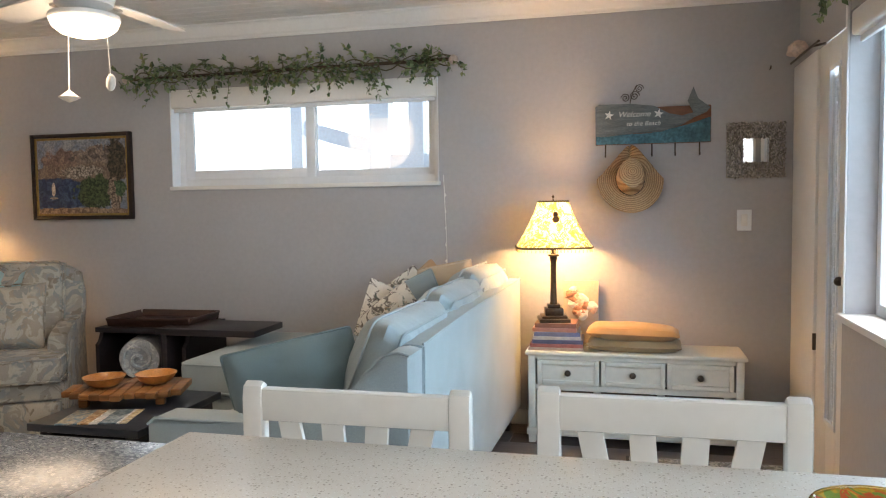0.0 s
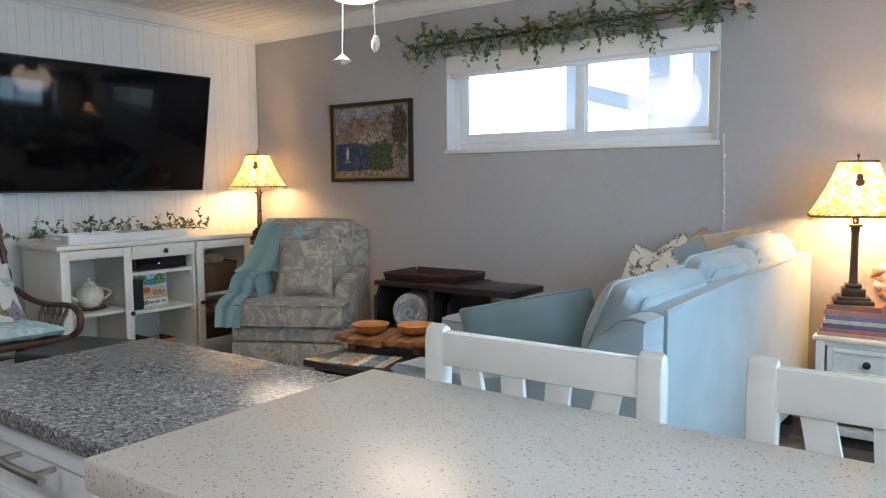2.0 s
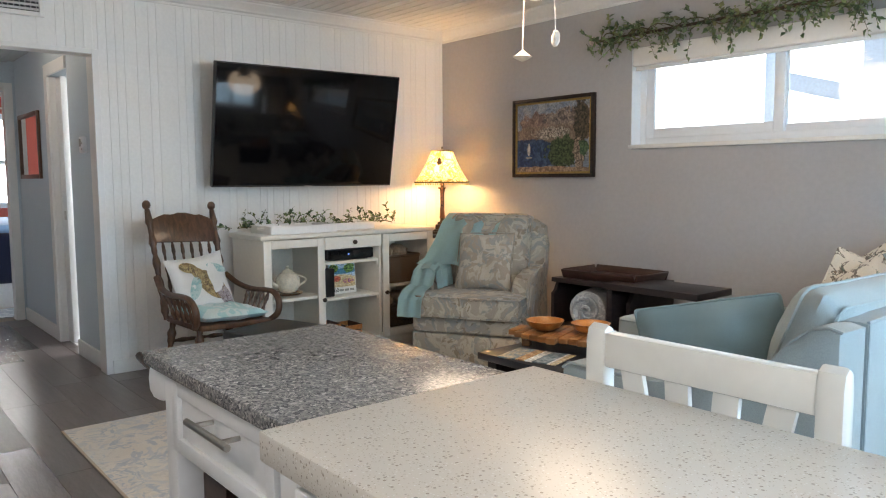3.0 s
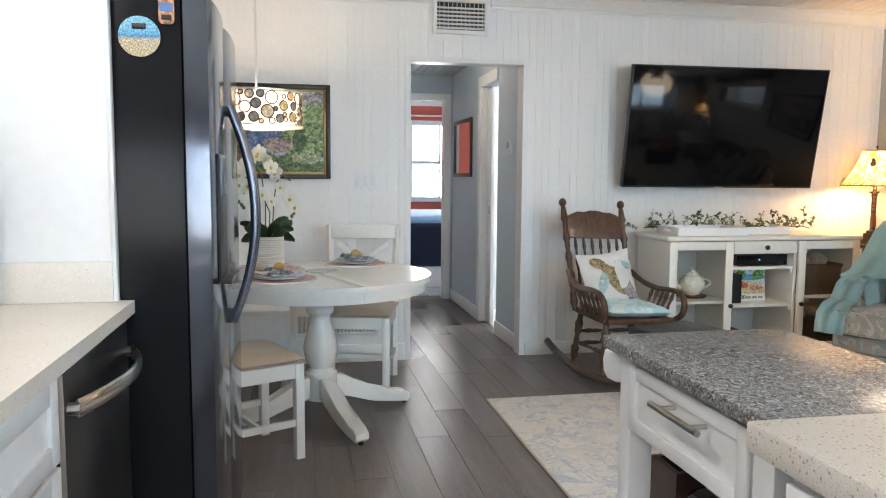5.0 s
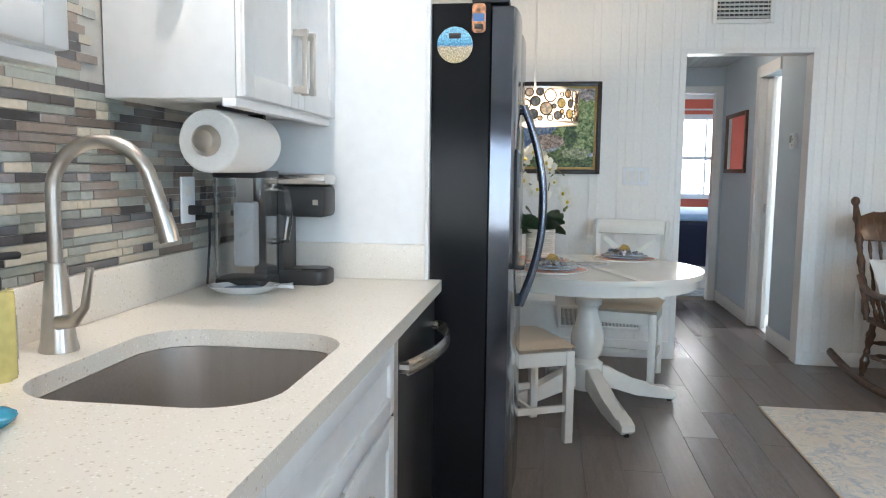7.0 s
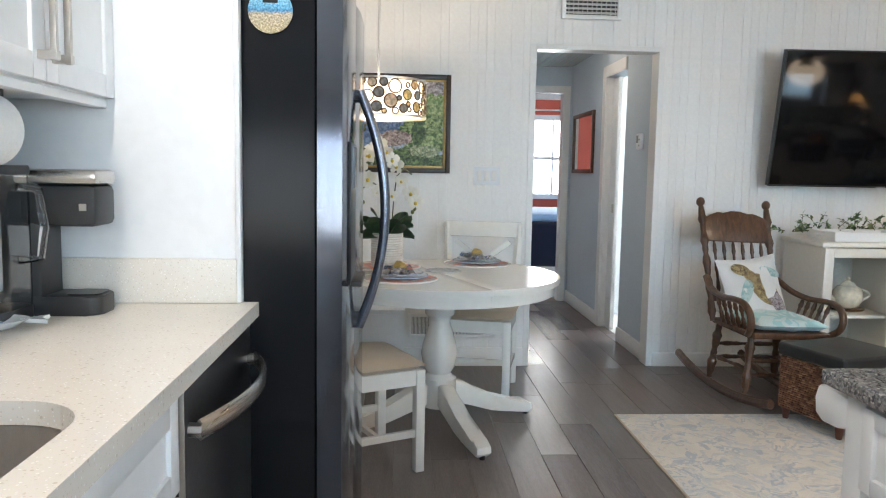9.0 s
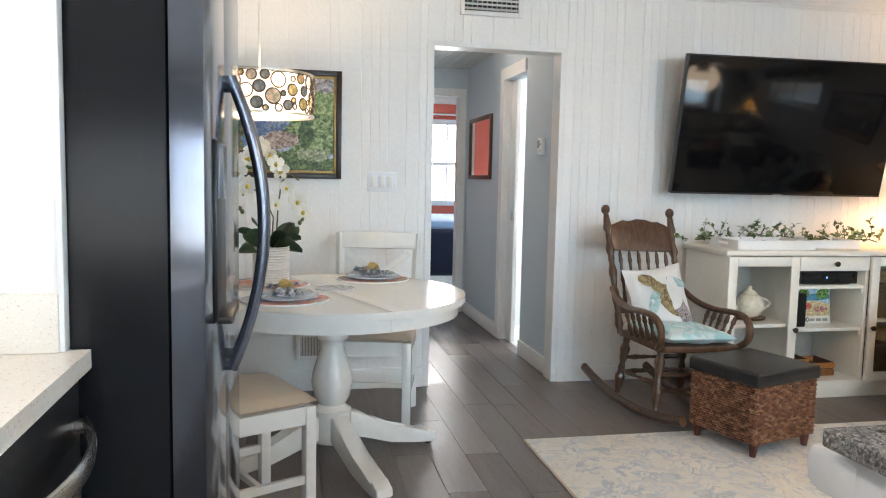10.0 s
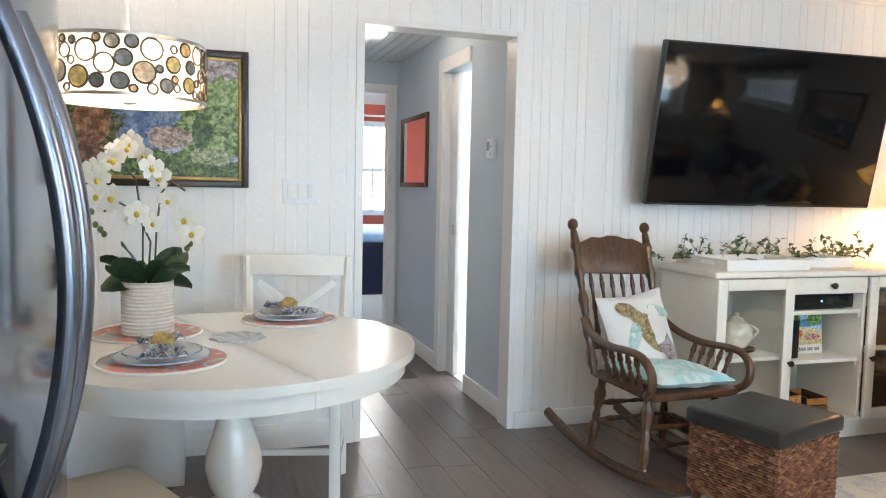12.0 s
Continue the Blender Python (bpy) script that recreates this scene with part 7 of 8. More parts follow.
CORALMAT = fabric("coral_mat_cloth", (0.66, 0.60, 0.54), pattern=blotches([(0.62, 0.13, 0.07), (0.66, 0.19, 0.11), (0.34, 0.40, 0.38)], 8, 0.2, 0.42, 0.64), weave=200)
BLUEPRINT = fabric("blue_leaf_print", (0.76, 0.78, 0.80), pattern=blotches([(0.02, 0.06, 0.26), (0.16, 0.32, 0.50)], 20, 0.15, 0.5, 0.6))
CHINA = surface("white_china", (0.74, 0.76, 0.78), 0.15, vary=0.03, coat=0.4)
BLUECHINA = surface("blue_rim_china", (0.42, 0.52, 0.66), 0.15, vary=0.3, big=20, coat=0.4)


def place_setting(x, y, turn):
    placemat(x, y, turn)
    for i, r in enumerate((0.13, 0.105)):
        t = thing("dinner_plate", "white china plate with a blue rim", "plate", pose(x, y, 0.764 + i * 0.012), "place settings")
        part("plate", lathe(B(), [(0.0, 0.002), (r * 0.6, 0.002), (r, 0.012), (r, 0.015), (r * 0.62, 0.006), (0.0, 0.005)], 36, caps=False), CHINA, t)
        part("rim", lathe(B(), [(r * 0.97, 0.0125), (r + 0.002, 0.0125), (r + 0.002, 0.0165), (r * 0.97, 0.0155)], 36, caps=False), BLUECHINA, t)
    n = thing("cloth_napkin", "blue leaf-print napkin gathered in a gold shell ring", "napkin", pose(x, y, 0.786, 0, 0, turn))
    for s in (-1, 1):
        bm = B()
        rows = []
        for i in range(7):
            u = i / 6
            wdt, hgt = 0.02 + 0.05 * u, 0.026 * (1 - 0.55 * u)
            rows.append([bm.verts.new((s * (0.012 + 0.115 * u), wdt * (j / 8 - 0.5) * 2, max(0.004, hgt + 0.012 * math.sin(j * 2.1 + i) * (0.4 + u)))) for j in range(9)])
        for a, b in zip(rows, rows[1:]):
            for j in range(8):
                bm.faces.new((a[j], a[j + 1], b[j + 1], b[j]))
        bmesh.ops.solidify(bm, geom=bm.faces[:], thickness=0.005)
        part("fold", bm, BLUEPRINT, n)
    part("napkin_ring", blob(B(), 0.024, 0.032, 0.03, pose(0, 0, 0.026), 12, 8, 0.35), surface("gold_shell", (0.48, 0.34, 0.12), 0.4, 0.3, vary=0.3), n, "gold shell napkin ring")


place_setting(-3.44, -0.17, 4)
place_setting(-4.04, 0.245, 8)
placemat(-3.86, -0.24, 40)
co = thing("glass_trivet", "scalloped pale grey glass trivet", "trivet", pose(-3.72, 0.045, 0.76))
part("disc", slab(B(), [((0.085 + 0.006 * math.cos(9 * 2 * math.pi * i / 54)) * math.cos(2 * math.pi * i / 54), (0.085 + 0.006 * math.cos(9 * 2 * math.pi * i / 54)) * math.sin(2 * math.pi * i / 54)) for i in range(54)], 0, 0.006, bevel=0.002), surface("grey_glass", (0.5, 0.52, 0.54), 0.15, vary=0.1, big=30), co)

# orchid
orc = thing("orchid", "white orchid in a ribbed cream ceramic pot", "potted orchid", pose(-3.845, -0.235, 0.764))
prof = [(0.075, 0.0)]
for i in range(14):
    prof += [(0.083, 0.004 + i * 0.012), (0.080, 0.010 + i * 0.012)]
prof += [(0.082, 0.172), (0.078, 0.174), (0.072, 0.15)]
part("pot", lathe(B(), prof, 32), surface("cream_ceramic", (0.70, 0.66, 0.60), 0.35, vary=0.05, coat=0.3), orc)
part("moss", lathe(B(), [(0.0, 0.16), (0.04, 0.158), (0.074, 0.15)], 20, caps=False), surface("moss", (0.07, 0.07, 0.03), 0.9, vary=0.5, fine=60, relief=0.8), orc)
BIGLEAF = surface("orchid_leaf", (0.05, 0.10, 0.05), 0.35, vary=0.25, big=10, coat=0.2)
for i, (a, ln, rise) in enumerate(((10, 0.16, 0.3), (70, 0.13, 0.9), (110, 0.15, -0.35), (160, 0.15, 0.6), (200, 0.16, 0.05), (250, 0.13, 1.0), (290, 0.15, -0.3), (335, 0.14, 0.5), (90, 0.14, 0.2), (270, 0.16, 0.35))):
    bm = B()
    rows = []
    for j in range(7):
        u = j / 6
        w = 0.047 * math.sin(math.pi * (0.10 + 0.86 * u)) ** 0.6
        r_ = 0.02 + 0.8 * ln * u
        z_ = 0.165 + ln * (rise + 0.6) * u - 0.07 * u * u
        rows.append([bm.verts.new((r_, w * k, z_ + 0.012 * abs(k))) for k in (-1, -0.5, 0, 0.5, 1)])
    for p, q in zip(rows, rows[1:]):
        for k in range(4):
            bm.faces.new((p[k], p[k + 1], q[k + 1], q[k]))
    bmesh.ops.solidify(bm, geom=bm.faces[:], thickness=0.003)
    part("leaf", bm, BIGLEAF, orc, m=pose(0, 0, 0, 0, 0, a) @ pose(0, 0, 0.165, 35 if i % 2 else -35, 0, 0) @ pose(0, 0, -0.165))
PETAL = surface("orchid_petal", (0.78, 0.76, 0.68), 0.5, vary=0.04, fine=80)
YOLK = surface("orchid_throat", (0.62, 0.44, 0.05), 0.5, vary=0.2)
BUD = surface("orchid_bud", (0.13, 0.15, 0.05), 0.5, vary=0.2)


def flower(p, face, size):
    bm = B()
    face = Vector(face).normalized()
    rot = face.to_track_quat("Z", "Y").to_matrix().to_4x4()
    for k in range(5):
        a = radians(90 + 72 * k)
        wide = 0.85 if k in (1, 4) else 0.55
        base = bm.verts.new((0.004 * math.cos(a), 0.004 * math.sin(a), 0.002))
        c, s = math.cos(a), math.sin(a)
        ring = []
        for u, w, z_ in ((0.35, -0.5, 0.05), (0.75, -0.55, 0.12), (1.0, 0.0, 0.02), (0.75, 0.55, 0.12), (0.35, 0.5, 0.05)):
            x, y = u * size, w * size * wide
            ring.append(bm.verts.new((x * c - y * s, x * s + y * c, z_ * size + 0.001 * k)))
        mid = bm.verts.new((0.6 * size * c, 0.6 * size * s, 0.16 * size))
        loop = [base, *ring]
        for i in range(6):
            bm.faces.new((loop[i], loop[(i + 1) % 6], mid))
    n0 = len(bm.verts)
    blob(bm, size * 0.2, size * 0.24, size * 0.2, pose(0, -size * 0.14, size * 0.14), 8, 6)
    bm.faces.ensure_lookup_table()
    for f in bm.faces[30:]:
        f.material_index = 1
    bmesh.ops.transform(bm, matrix=Matrix.Translation(p) @ rot, verts=bm.verts)
    part("flower", bm, [PETAL, YOLK], orc)


for si, (lean, pts) in enumerate((((0, 0), [(0.0, -0.015, 0.16), (0.0, -0.012, 0.35), (0.02, -0.03, 0.50), (0.05, -0.08, 0.58), (0.07, -0.13, 0.60)]),
                                  ((0, 0), [(0.01, 0.02, 0.16), (0.01, 0.03, 0.34), (0.03, 0.045, 0.46), (0.06, 0.08, 0.50), (0.08, 0.12, 0.47)]),
                                  ((0, 0), [(-0.01, 0.0, 0.16), (-0.01, 0.01, 0.3), (0.02, -0.03, 0.40), (0.05, -0.08, 0.43), (0.07, -0.12, 0.40)]))):
    part("stem", tube(B(), pts, 0.0035, 6), surface("orchid_stem", (0.10, 0.10, 0.04), 0.5, vary=0.2), orc)
for i in range(24):
    if i in (3, 7, 13, 19, 22):
        continue
    if i < 10:
        u = i / 9
        p = Vector((0.04 + 0.03 * rnd.random(), -0.01 - 0.14 * u + rnd.uniform(-0.02, 0.02), 0.44 + 0.17 * math.sin(1.3 + u * 1.4) * (0.75 + 0.3 * rnd.random())))
    elif i < 16:
        u = (i - 10) / 5
        p = Vector((0.06 + 0.03 * rnd.random(), 0.02 + 0.12 * u, 0.53 - 0.19 * u + rnd.uniform(-0.02, 0.02)))
    else:
        u = (i - 16) / 7
        p = Vector((0.06 + 0.03 * rnd.random(), -0.14 + 0.16 * u, 0.44 - 0.04 * u + rnd.uniform(-0.04, 0.03)))
    flower(p, (1.0, rnd.uniform(-0.6, 0.5), rnd.uniform(-0.3, 0.4)), rnd.uniform(0.036, 0.049))
for p in ((0.07, -0.145, 0.36), (0.075, -0.13, 0.345), (0.07, -0.155, 0.40), (0.08, 0.135, 0.30), (0.085, 0.125, 0.285), (0.07, -0.12, 0.33)):
    part("bud", blob(B(), 0.009, 0.009, 0.011, pose(*p)), BUD, orc)

# drum pendant with shell discs
pe = thing("pendant_lamp", "lit drum pendant with metal rings and shell discs", "pendant lamp", pose(-3.85, -0.285, 0))
PR, PZ0, PZ1 = 0.236, 1.515, 1.69
part("inner_shade", lathe(B(), [(PR - 0.02, PZ0 + 0.008), (PR - 0.02, PZ1 - 0.006)], 48, caps=False), shade_cloth("white_drum_cloth", (0.86, 0.81, 0.72)), pe, "white cloth inner shade")
part("diffuser", lathe(B(), [(0.0, PZ0 + 0.002), (PR - 0.021, PZ0 + 0.002)], 40, caps=False), shade_cloth("white_diffuser", (0.95, 0.94, 0.9), None, 0.85), pe, "white round diffuser")
for z_ in (PZ0, PZ1):
    part("hoop", lathe(B(), [(PR - 0.004, z_ - 0.005), (PR + 0.002, z_ - 0.005), (PR + 0.002, z_ + 0.005), (PR - 0.004, z_ + 0.005), (PR - 0.004, z_ - 0.005)], 48, caps=False), NICKEL, pe)
part("knob", lathe(B(), [(0.004, PZ0 - 0.012), (0.026, PZ0 - 0.006), (0.026, PZ0 - 0.002)], 16), NICKEL, pe)
part("rod", tube(B(), [(0, 0, PZ1 - 0.05), (0, 0, ZC - 0.02)], 0.006, 8), TRIM, pe)
part("ceiling_canopy", lathe(B(), [(0.02, ZC - 0.04), (0.06, ZC - 0.02), (0.06, ZC)], 24), TRIM, pe)
for k in range(3):
    a = radians(120 * k + 20)
    part("spider_arm", tube(B(), [(0, 0, PZ1 - 0.03), (PR * math.cos(a), PR * math.sin(a), PZ1)], 0.003, 6), NICKEL, pe)
part("bulb", blob(B(), 0.03, 0.03, 0.045, pose(0, 0, 1.60)), glow("soft_white_bulb", (1.0, 0.88, 0.7), 2.5), pe).visible_shadow = False
DISCS = [surface("shell_disc_amber", (0.78, 0.48, 0.22), 0.3, vary=0.25, big=30), surface("shell_disc_tan", (0.72, 0.58, 0.42), 0.3, vary=0.2, big=30), surface("shell_disc_grey", (0.24, 0.23, 0.21), 0.3, vary=0.2, big=30), surface("shell_disc_gold", (0.80, 0.56, 0.20), 0.3, vary=0.2, big=30)]
RINGM = surface("ring_metal", (0.16, 0.12, 0.085), 0.4, 0.6, vary=0.15)
placed = []
tries = 0
while tries < 9000 and len(placed) < 130:
    tries += 1
    r_ = rnd.choice((0.034, 0.030, 0.026, 0.022)) if tries < 2500 else rnd.choice((0.020, 0.016, 0.012))
    a, z_ = rnd.uniform(0, 2 * math.pi), rnd.uniform(PZ0 + r_ + 0.003, PZ1 - r_ - 0.003)
    if all(math.hypot(min(abs(a - b), 2 * math.pi - abs(a - b)) * PR, z_ - zz) > r_ + rr for b, zz, rr in placed):
        placed.append((a, z_, r_))
        m_ = pose(PR * math.cos(a), PR * math.sin(a), z_, 0, 0, math.degrees(a)) @ pose(0, 0, 0, 0, 90, 0)
        ring = part("ring", tube(B(), [(r_ * 0.94 * math.cos(2 * math.pi * i / 20), r_ * 0.94 * math.sin(2 * math.pi * i / 20), 0) for i in range(21)], 0.0035, 5), RINGM, pe, m=m_)
        if rnd.random() < 0.58:
            part("shell_disc", slab(B(), circle(r_ * 0.9, 18), -0.001, 0.001), rnd.choice(DISCS), ring)
lamp("pendant_light", "POINT", pose(-3.85, -0.285, 1.60), PENDANT_W, (1.0, 0.84, 0.62), 0.04)

# ---- kitchen ----
# peninsula with the white quartz top
pn = thing("peninsula_cabinet", "pale grey painted peninsula base cabinet", "cabinet", pose(0, 0, 0))
PGREY = surface("pale_grey_cabinet_paint", (0.66, 0.68, 0.69), 0.4, vary=0.02)
part("body", bx(-0.65, XN - 0.015, 0.585, 0.74, 0.09, 0.866, bevel=0.003), PGREY, pn)
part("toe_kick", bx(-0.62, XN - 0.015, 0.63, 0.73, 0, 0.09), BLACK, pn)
for i in range(3):
    x0 = -0.63 + i * 0.52
    d = part("door", bx(x0, x0 + 0.5, 0.568, 0.585, 0.12, 0.85, bevel=0.003), CABINET, pn)
    frame_parts("door_frame", x0, x0 + 0.5, 0.12, 0.85, 0.06, lambda a, b, c, e: (a, b, 0.560, 0.568, c, e), CABINET, d)
pq = thing("peninsula_worktop", "thick speckled white quartz worktop", "worktop")
part("slab", bx(-0.705, XN - 0.004, 0.547, 1.094, 0.868, 0.912, bevel=0.004), QUARTZ, pq)
ab = thing("art_glass_bowl", "swirled amber and green art glass dish", "bowl", pose(0.385, 0.835, 0.912) @ Matrix.Diagonal((0.85, 0.85, 0.8, 1)))
part("dish", lathe(B(), [(0.03, 0.0), (0.06, 0.012), (0.09, 0.04), (0.10, 0.055), (0.095, 0.056), (0.06, 0.02), (0.0, 0.012)], 30, caps=False), fabric("swirled_glass_colour", (0.55, 0.36, 0.04), pattern=blotches([(0.12, 0.3, 0.06), (0.6, 0.08, 0.03)], 12)), ab)
part("rim", tube(B(), [(0.098 * math.cos(2 * math.pi * i / 30), 0.098 * math.sin(2 * math.pi * i / 30), 0.056) for i in range(31)], 0.004, 6), glass("amber_glass", (0.9, 0.6, 0.2)), ab)


def counter_stool(m, label):
    """A slat-back stool; it faces -y, its back leans to +y."""
    t = thing("counter_stool", label, "chair", m, "white stools at the peninsula")
    P = CHAIRWHITE
    part("seat", bx(-0.205, 0.205, -0.38, 0.02, 0.595, 0.63, bevel=0.012, seg=3), P, t)
    for s in (-1, 1):
        part("back_post", slab(B(), [(-0.018, 0), (0.018, 0), (0.018, 0.968), (0.013, 0.99), (0.0, 0.998), (-0.013, 0.99), (-0.018, 0.968)], -0.02, 0.02, pose(s * 0.20, 0, 0) @ Matrix(((0, 0, 1, 0), (1, 0, 0, 0), (0, 1, 0, 0), (0, 0, 0, 1))), 0.006), P, t)
        part("front_leg", bx(s * 0.185 - 0.018, s * 0.185 + 0.018, -0.37, -0.335, 0, 0.6, bevel=0.003), P, t)
        part("stretcher", bx(s * 0.19 - 0.01, s * 0.19 + 0.01, -0.34, 0.0, 0.22, 0.25), P, t)
    rail = [(-0.182, 0.0), (0.182, 0.0), (0.182, 0.062), (-0.182, 0.062)]
    part("top_rail", slab(B(), rail, -0.014, 0.014, pose(0, 0.0, 0.924, 90, 0, 0), 0.006), P, t)
    for i in range(4):
        x = -0.114 + i * 0.076
        lo = x * 1.02
        part("slat", slab(B(), [(x * 0.62 - 0.022, 0.63), (x * 0.62 + 0.022, 0.63), (x * 1.15 + 0.022, 0.928), (x * 1.15 - 0.022, 0.928)][::-1], -0.006, 0.006, pose(0, 0.0, 0, 90, 0, 0), 0.002), P, t)
    part("stretcher", bx(-0.185, 0.185, -0.362, -0.342, 0.28, 0.31), P, t)
    part("stretcher", bx(-0.185, 0.185, -0.01, 0.01, 0.28, 0.31), P, t)
    return t


counter_stool(pose(-0.40, 1.155, 0), "white painted slat-back counter stool at the peninsula")
counter_stool(pose(0.155, 1.165, 0) @ Matrix.Diagonal((1, 1, 1.012, 1)), "white painted slat-back counter stool at the peninsula")

# kitchen cart with a granite top
kc = thing("kitchen_cart", "white kitchen cart with a grey granite top", "kitchen cart", pose(0, 0, 0))
GX0, GX1, GY0, GY1 = -1.338, -0.712, 0.597, 1.05
part("granite_top", bx(GX0, GX1, GY0, GY1, 0.875, 0.903, bevel=0.004), GRANITE, kc, "polished speckled grey granite top")
part("apron", bx(GX0 + 0.05, GX1 - 0.04, GY0 + 0.045, GY1 - 0.04, 0.70, 0.874), CABINET, kc)
for x in (GX0 + 0.035, GX1 - 0.09):
    for y in (GY0 + 0.03, GY1 - 0.085):
        part("leg", bx(x, x + 0.055, y, y + 0.055, 0, 0.874, bevel=0.003), CABINET, kc)
dr = part("drawer", bx(GX0 + 0.095, GX1 - 0.095, GY0 + 0.032, GY0 + 0.05, 0.715, 0.86, bevel=0.002), CABINET, kc)
frame_parts("drawer_frame", GX0 + 0.095, GX1 - 0.095, 0.715, 0.86, 0.03, lambda a, b, c, e: (a, b, GY0 + 0.022, GY0 + 0.034, c, e), CABINET, dr)
hx = -0.987
hd = part("handle", tube(B(), [(hx - 0.088, GY0 - 0.012, 0.822), (hx + 0.088, GY0 - 0.012, 0.822)], 0.0065, 10), NICKEL, dr, "brushed bar handle")
for s in (-1, 1):
    part("handle_post", tube(B(), [(hx + s * 0.055, GY0 - 0.012, 0.822), (hx + s * 0.055, GY0 + 0.024, 0.822)], 0.005, 8), NICKEL, hd)
for z_ in (0.45, 0.12):
    part("shelf", bx(GX0 + 0.045, GX1 - 0.045, GY0 + 0.04, GY1 - 0.04, z_ - 0.02, z_, bevel=0.002), CABINET, kc)
tb = part("towel_bar", tube(B(), [(GX0 - 0.045, GY0 + 0.05, 0.825), (GX0 - 0.045, GY1 - 0.06, 0.825)], 0.011, 10), CABINET, kc)
for y in (GY0 + 0.03, GY1 - 0.085):
    part("bar_bracket", slab(B(), [(-0.065, 0.0), (-0.07, 0.03), (-0.06, 0.055), (-0.03, 0.06), (0.04, 0.055), (0.04, 0.0), (0.0, -0.01), (-0.04, -0.012)], 0, 0.04, Matrix(((1, 0, 0, GX0), (0, 0, 1, y), (0, 1, 0, 0.80), (0, 0, 0, 1))), 0.008), CABINET, tb)
ts = thing("toaster", "glossy black toaster on the cart shelf", "toaster", pose(-0.98, 0.76, 0.45))
part("body", bx(-0.14, 0.14, -0.085, 0.085, 0.01, 0.19, bevel=0.04, seg=4), surface("gloss_black_shell", (0.012, 0.014, 0.016), 0.12, coat=0.5), ts)
for y in (-0.03, 0.03):
    part("slot", bx(-0.1, 0.1, y - 0.014, y + 0.014, 0.186, 0.192), STEEL, ts)
part("foot", bx(-0.12, 0.12, -0.07, 0.07, 0, 0.012), BLACK, ts)
wb = thing("wooden_box", "open brown wooden box on the cart shelf", "box", pose(-1.19, 0.80, 0.45))
for s in (-1, 1):
    part("side", bx(s * 0.05 - 0.006, s * 0.05 + 0.006, -0.12, 0.12, 0, 0.2), BROWNWOOD, wb)
    part("end", bx(-0.045, 0.045, s * 0.114 - 0.006, s * 0.114 + 0.006, 0, 0.2), BROWNWOOD, wb)
part("base", bx(-0.045, 0.045, -0.11, 0.11, 0, 0.01), BROWNWOOD, wb)
vs_ = thing("glass_vase", "small teal patterned glass vase on the cart shelf", "vase", pose(-1.12, 0.98, 0.45))
part("vase", lathe(B(), [(0.03, 0), (0.045, 0.03), (0.05, 0.09), (0.035, 0.14), (0.03, 0.17), (0.034, 0.19)], 24), surface("teal_glass", (0.12, 0.34, 0.36), 0.15, vary=0.5, big=30, coat=0.4), vs_)

# sink run: base cabinets, dishwasher, worktop with a cut-out, sink
CF, CZ = -0.518, 0.92
XP = -1.878


def shaker(name, parent, x0, x1, z0, z1, y, rail=0.055, d=1):
    """A frame-and-panel front in the x-z plane whose face is at y and looks to +y."""
    ob = part(name, bx(x0, x1, y - 0.02, y - 0.008, z0, z1), CABINET, parent)
    frame_parts("stile", x0, x1, z0, z1, rail, lambda a, b, c, e: (a, b, y - 0.012, y, c, e), CABINET, ob)
    return ob


for i, (x0, x1) in enumerate(((-1.295, -0.45), (-0.446, 0.2), (0.204, XN - 0.02))):
    t = thing("base_cabinet", "white shaker kitchen base cabinet", "cabinet", None, "kitchen base cabinets")
    part("body", bx(x0, x1, YB + 0.004, CF - 0.045, 0.10, 0.66), CABINET, t)
    for a in (x0, x1 - 0.018):
        part("side_panel", bx(a, a + 0.018, YB + 0.004, CF - 0.045, 0.66, 0.88), CABINET, t)
    part("front_rail", bx(x0 + 0.018, x1 - 0.018, CF - 0.063, CF - 0.045, 0.66, 0.88), CABINET, t)
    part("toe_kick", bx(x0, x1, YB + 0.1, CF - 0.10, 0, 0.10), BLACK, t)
    shaker("drawer", t, x0 + 0.006, x1 - 0.006, 0.70, 0.868, CF - 0.022, 0.045)
    xm = (x0 + x1) / 2
    for a, b, hxx in ((x0 + 0.006, xm - 0.003, xm - 0.05), (xm + 0.003, x1 - 0.006, xm + 0.05)):
        d = shaker("door", t, a, b, 0.11, 0.69, CF - 0.022)
        part("handle", tube(B(), [(hxx, CF + 0.012, 0.5), (hxx, CF + 0.012, 0.66)], 0.005, 8), NICKEL, d)
dw = thing("dishwasher", "black stainless dishwasher with a curved steel handle", "dishwasher")
part("tub", bx(-1.874, -1.303, YB + 0.004, CF - 0.05, 0.08, 0.875), BLACK, dw)
part("door", bx(-1.874, -1.303, CF - 0.05, CF - 0.018, 0.10, 0.868, bevel=0.004), surface("dark_dishwasher_steel", (0.09, 0.092, 0.098), 0.3, 0.8, vary=0.08), dw)
part("side_strip", bx(-1.3, -1.296, CF - 0.05, CF - 0.016, 0.30, 0.868), NICKEL, dw)
hb = part("handle", tube(B(), arc((-1.335, CF + 0.0, 0.79), (-1.588, CF + 0.055, 0.795), (-1.842, CF + 0.0, 0.79), 16), 0.007, 12, 2.8), STEEL, dw, "curved brushed steel handle")
for x in (-1.335, -1.842):
    part("handle_post", tube(B(), [(x, CF - 0.02, 0.79), (x, CF + 0.006, 0.79)], 0.014, 8), STEEL, hb)
for i in range(6):
    part("vent_slot", bx(-1.2955, -1.2935, CF - 0.044, CF - 0.026, 0.66 + i * 0.013, 0.667 + i * 0.013), BLACK, dw)


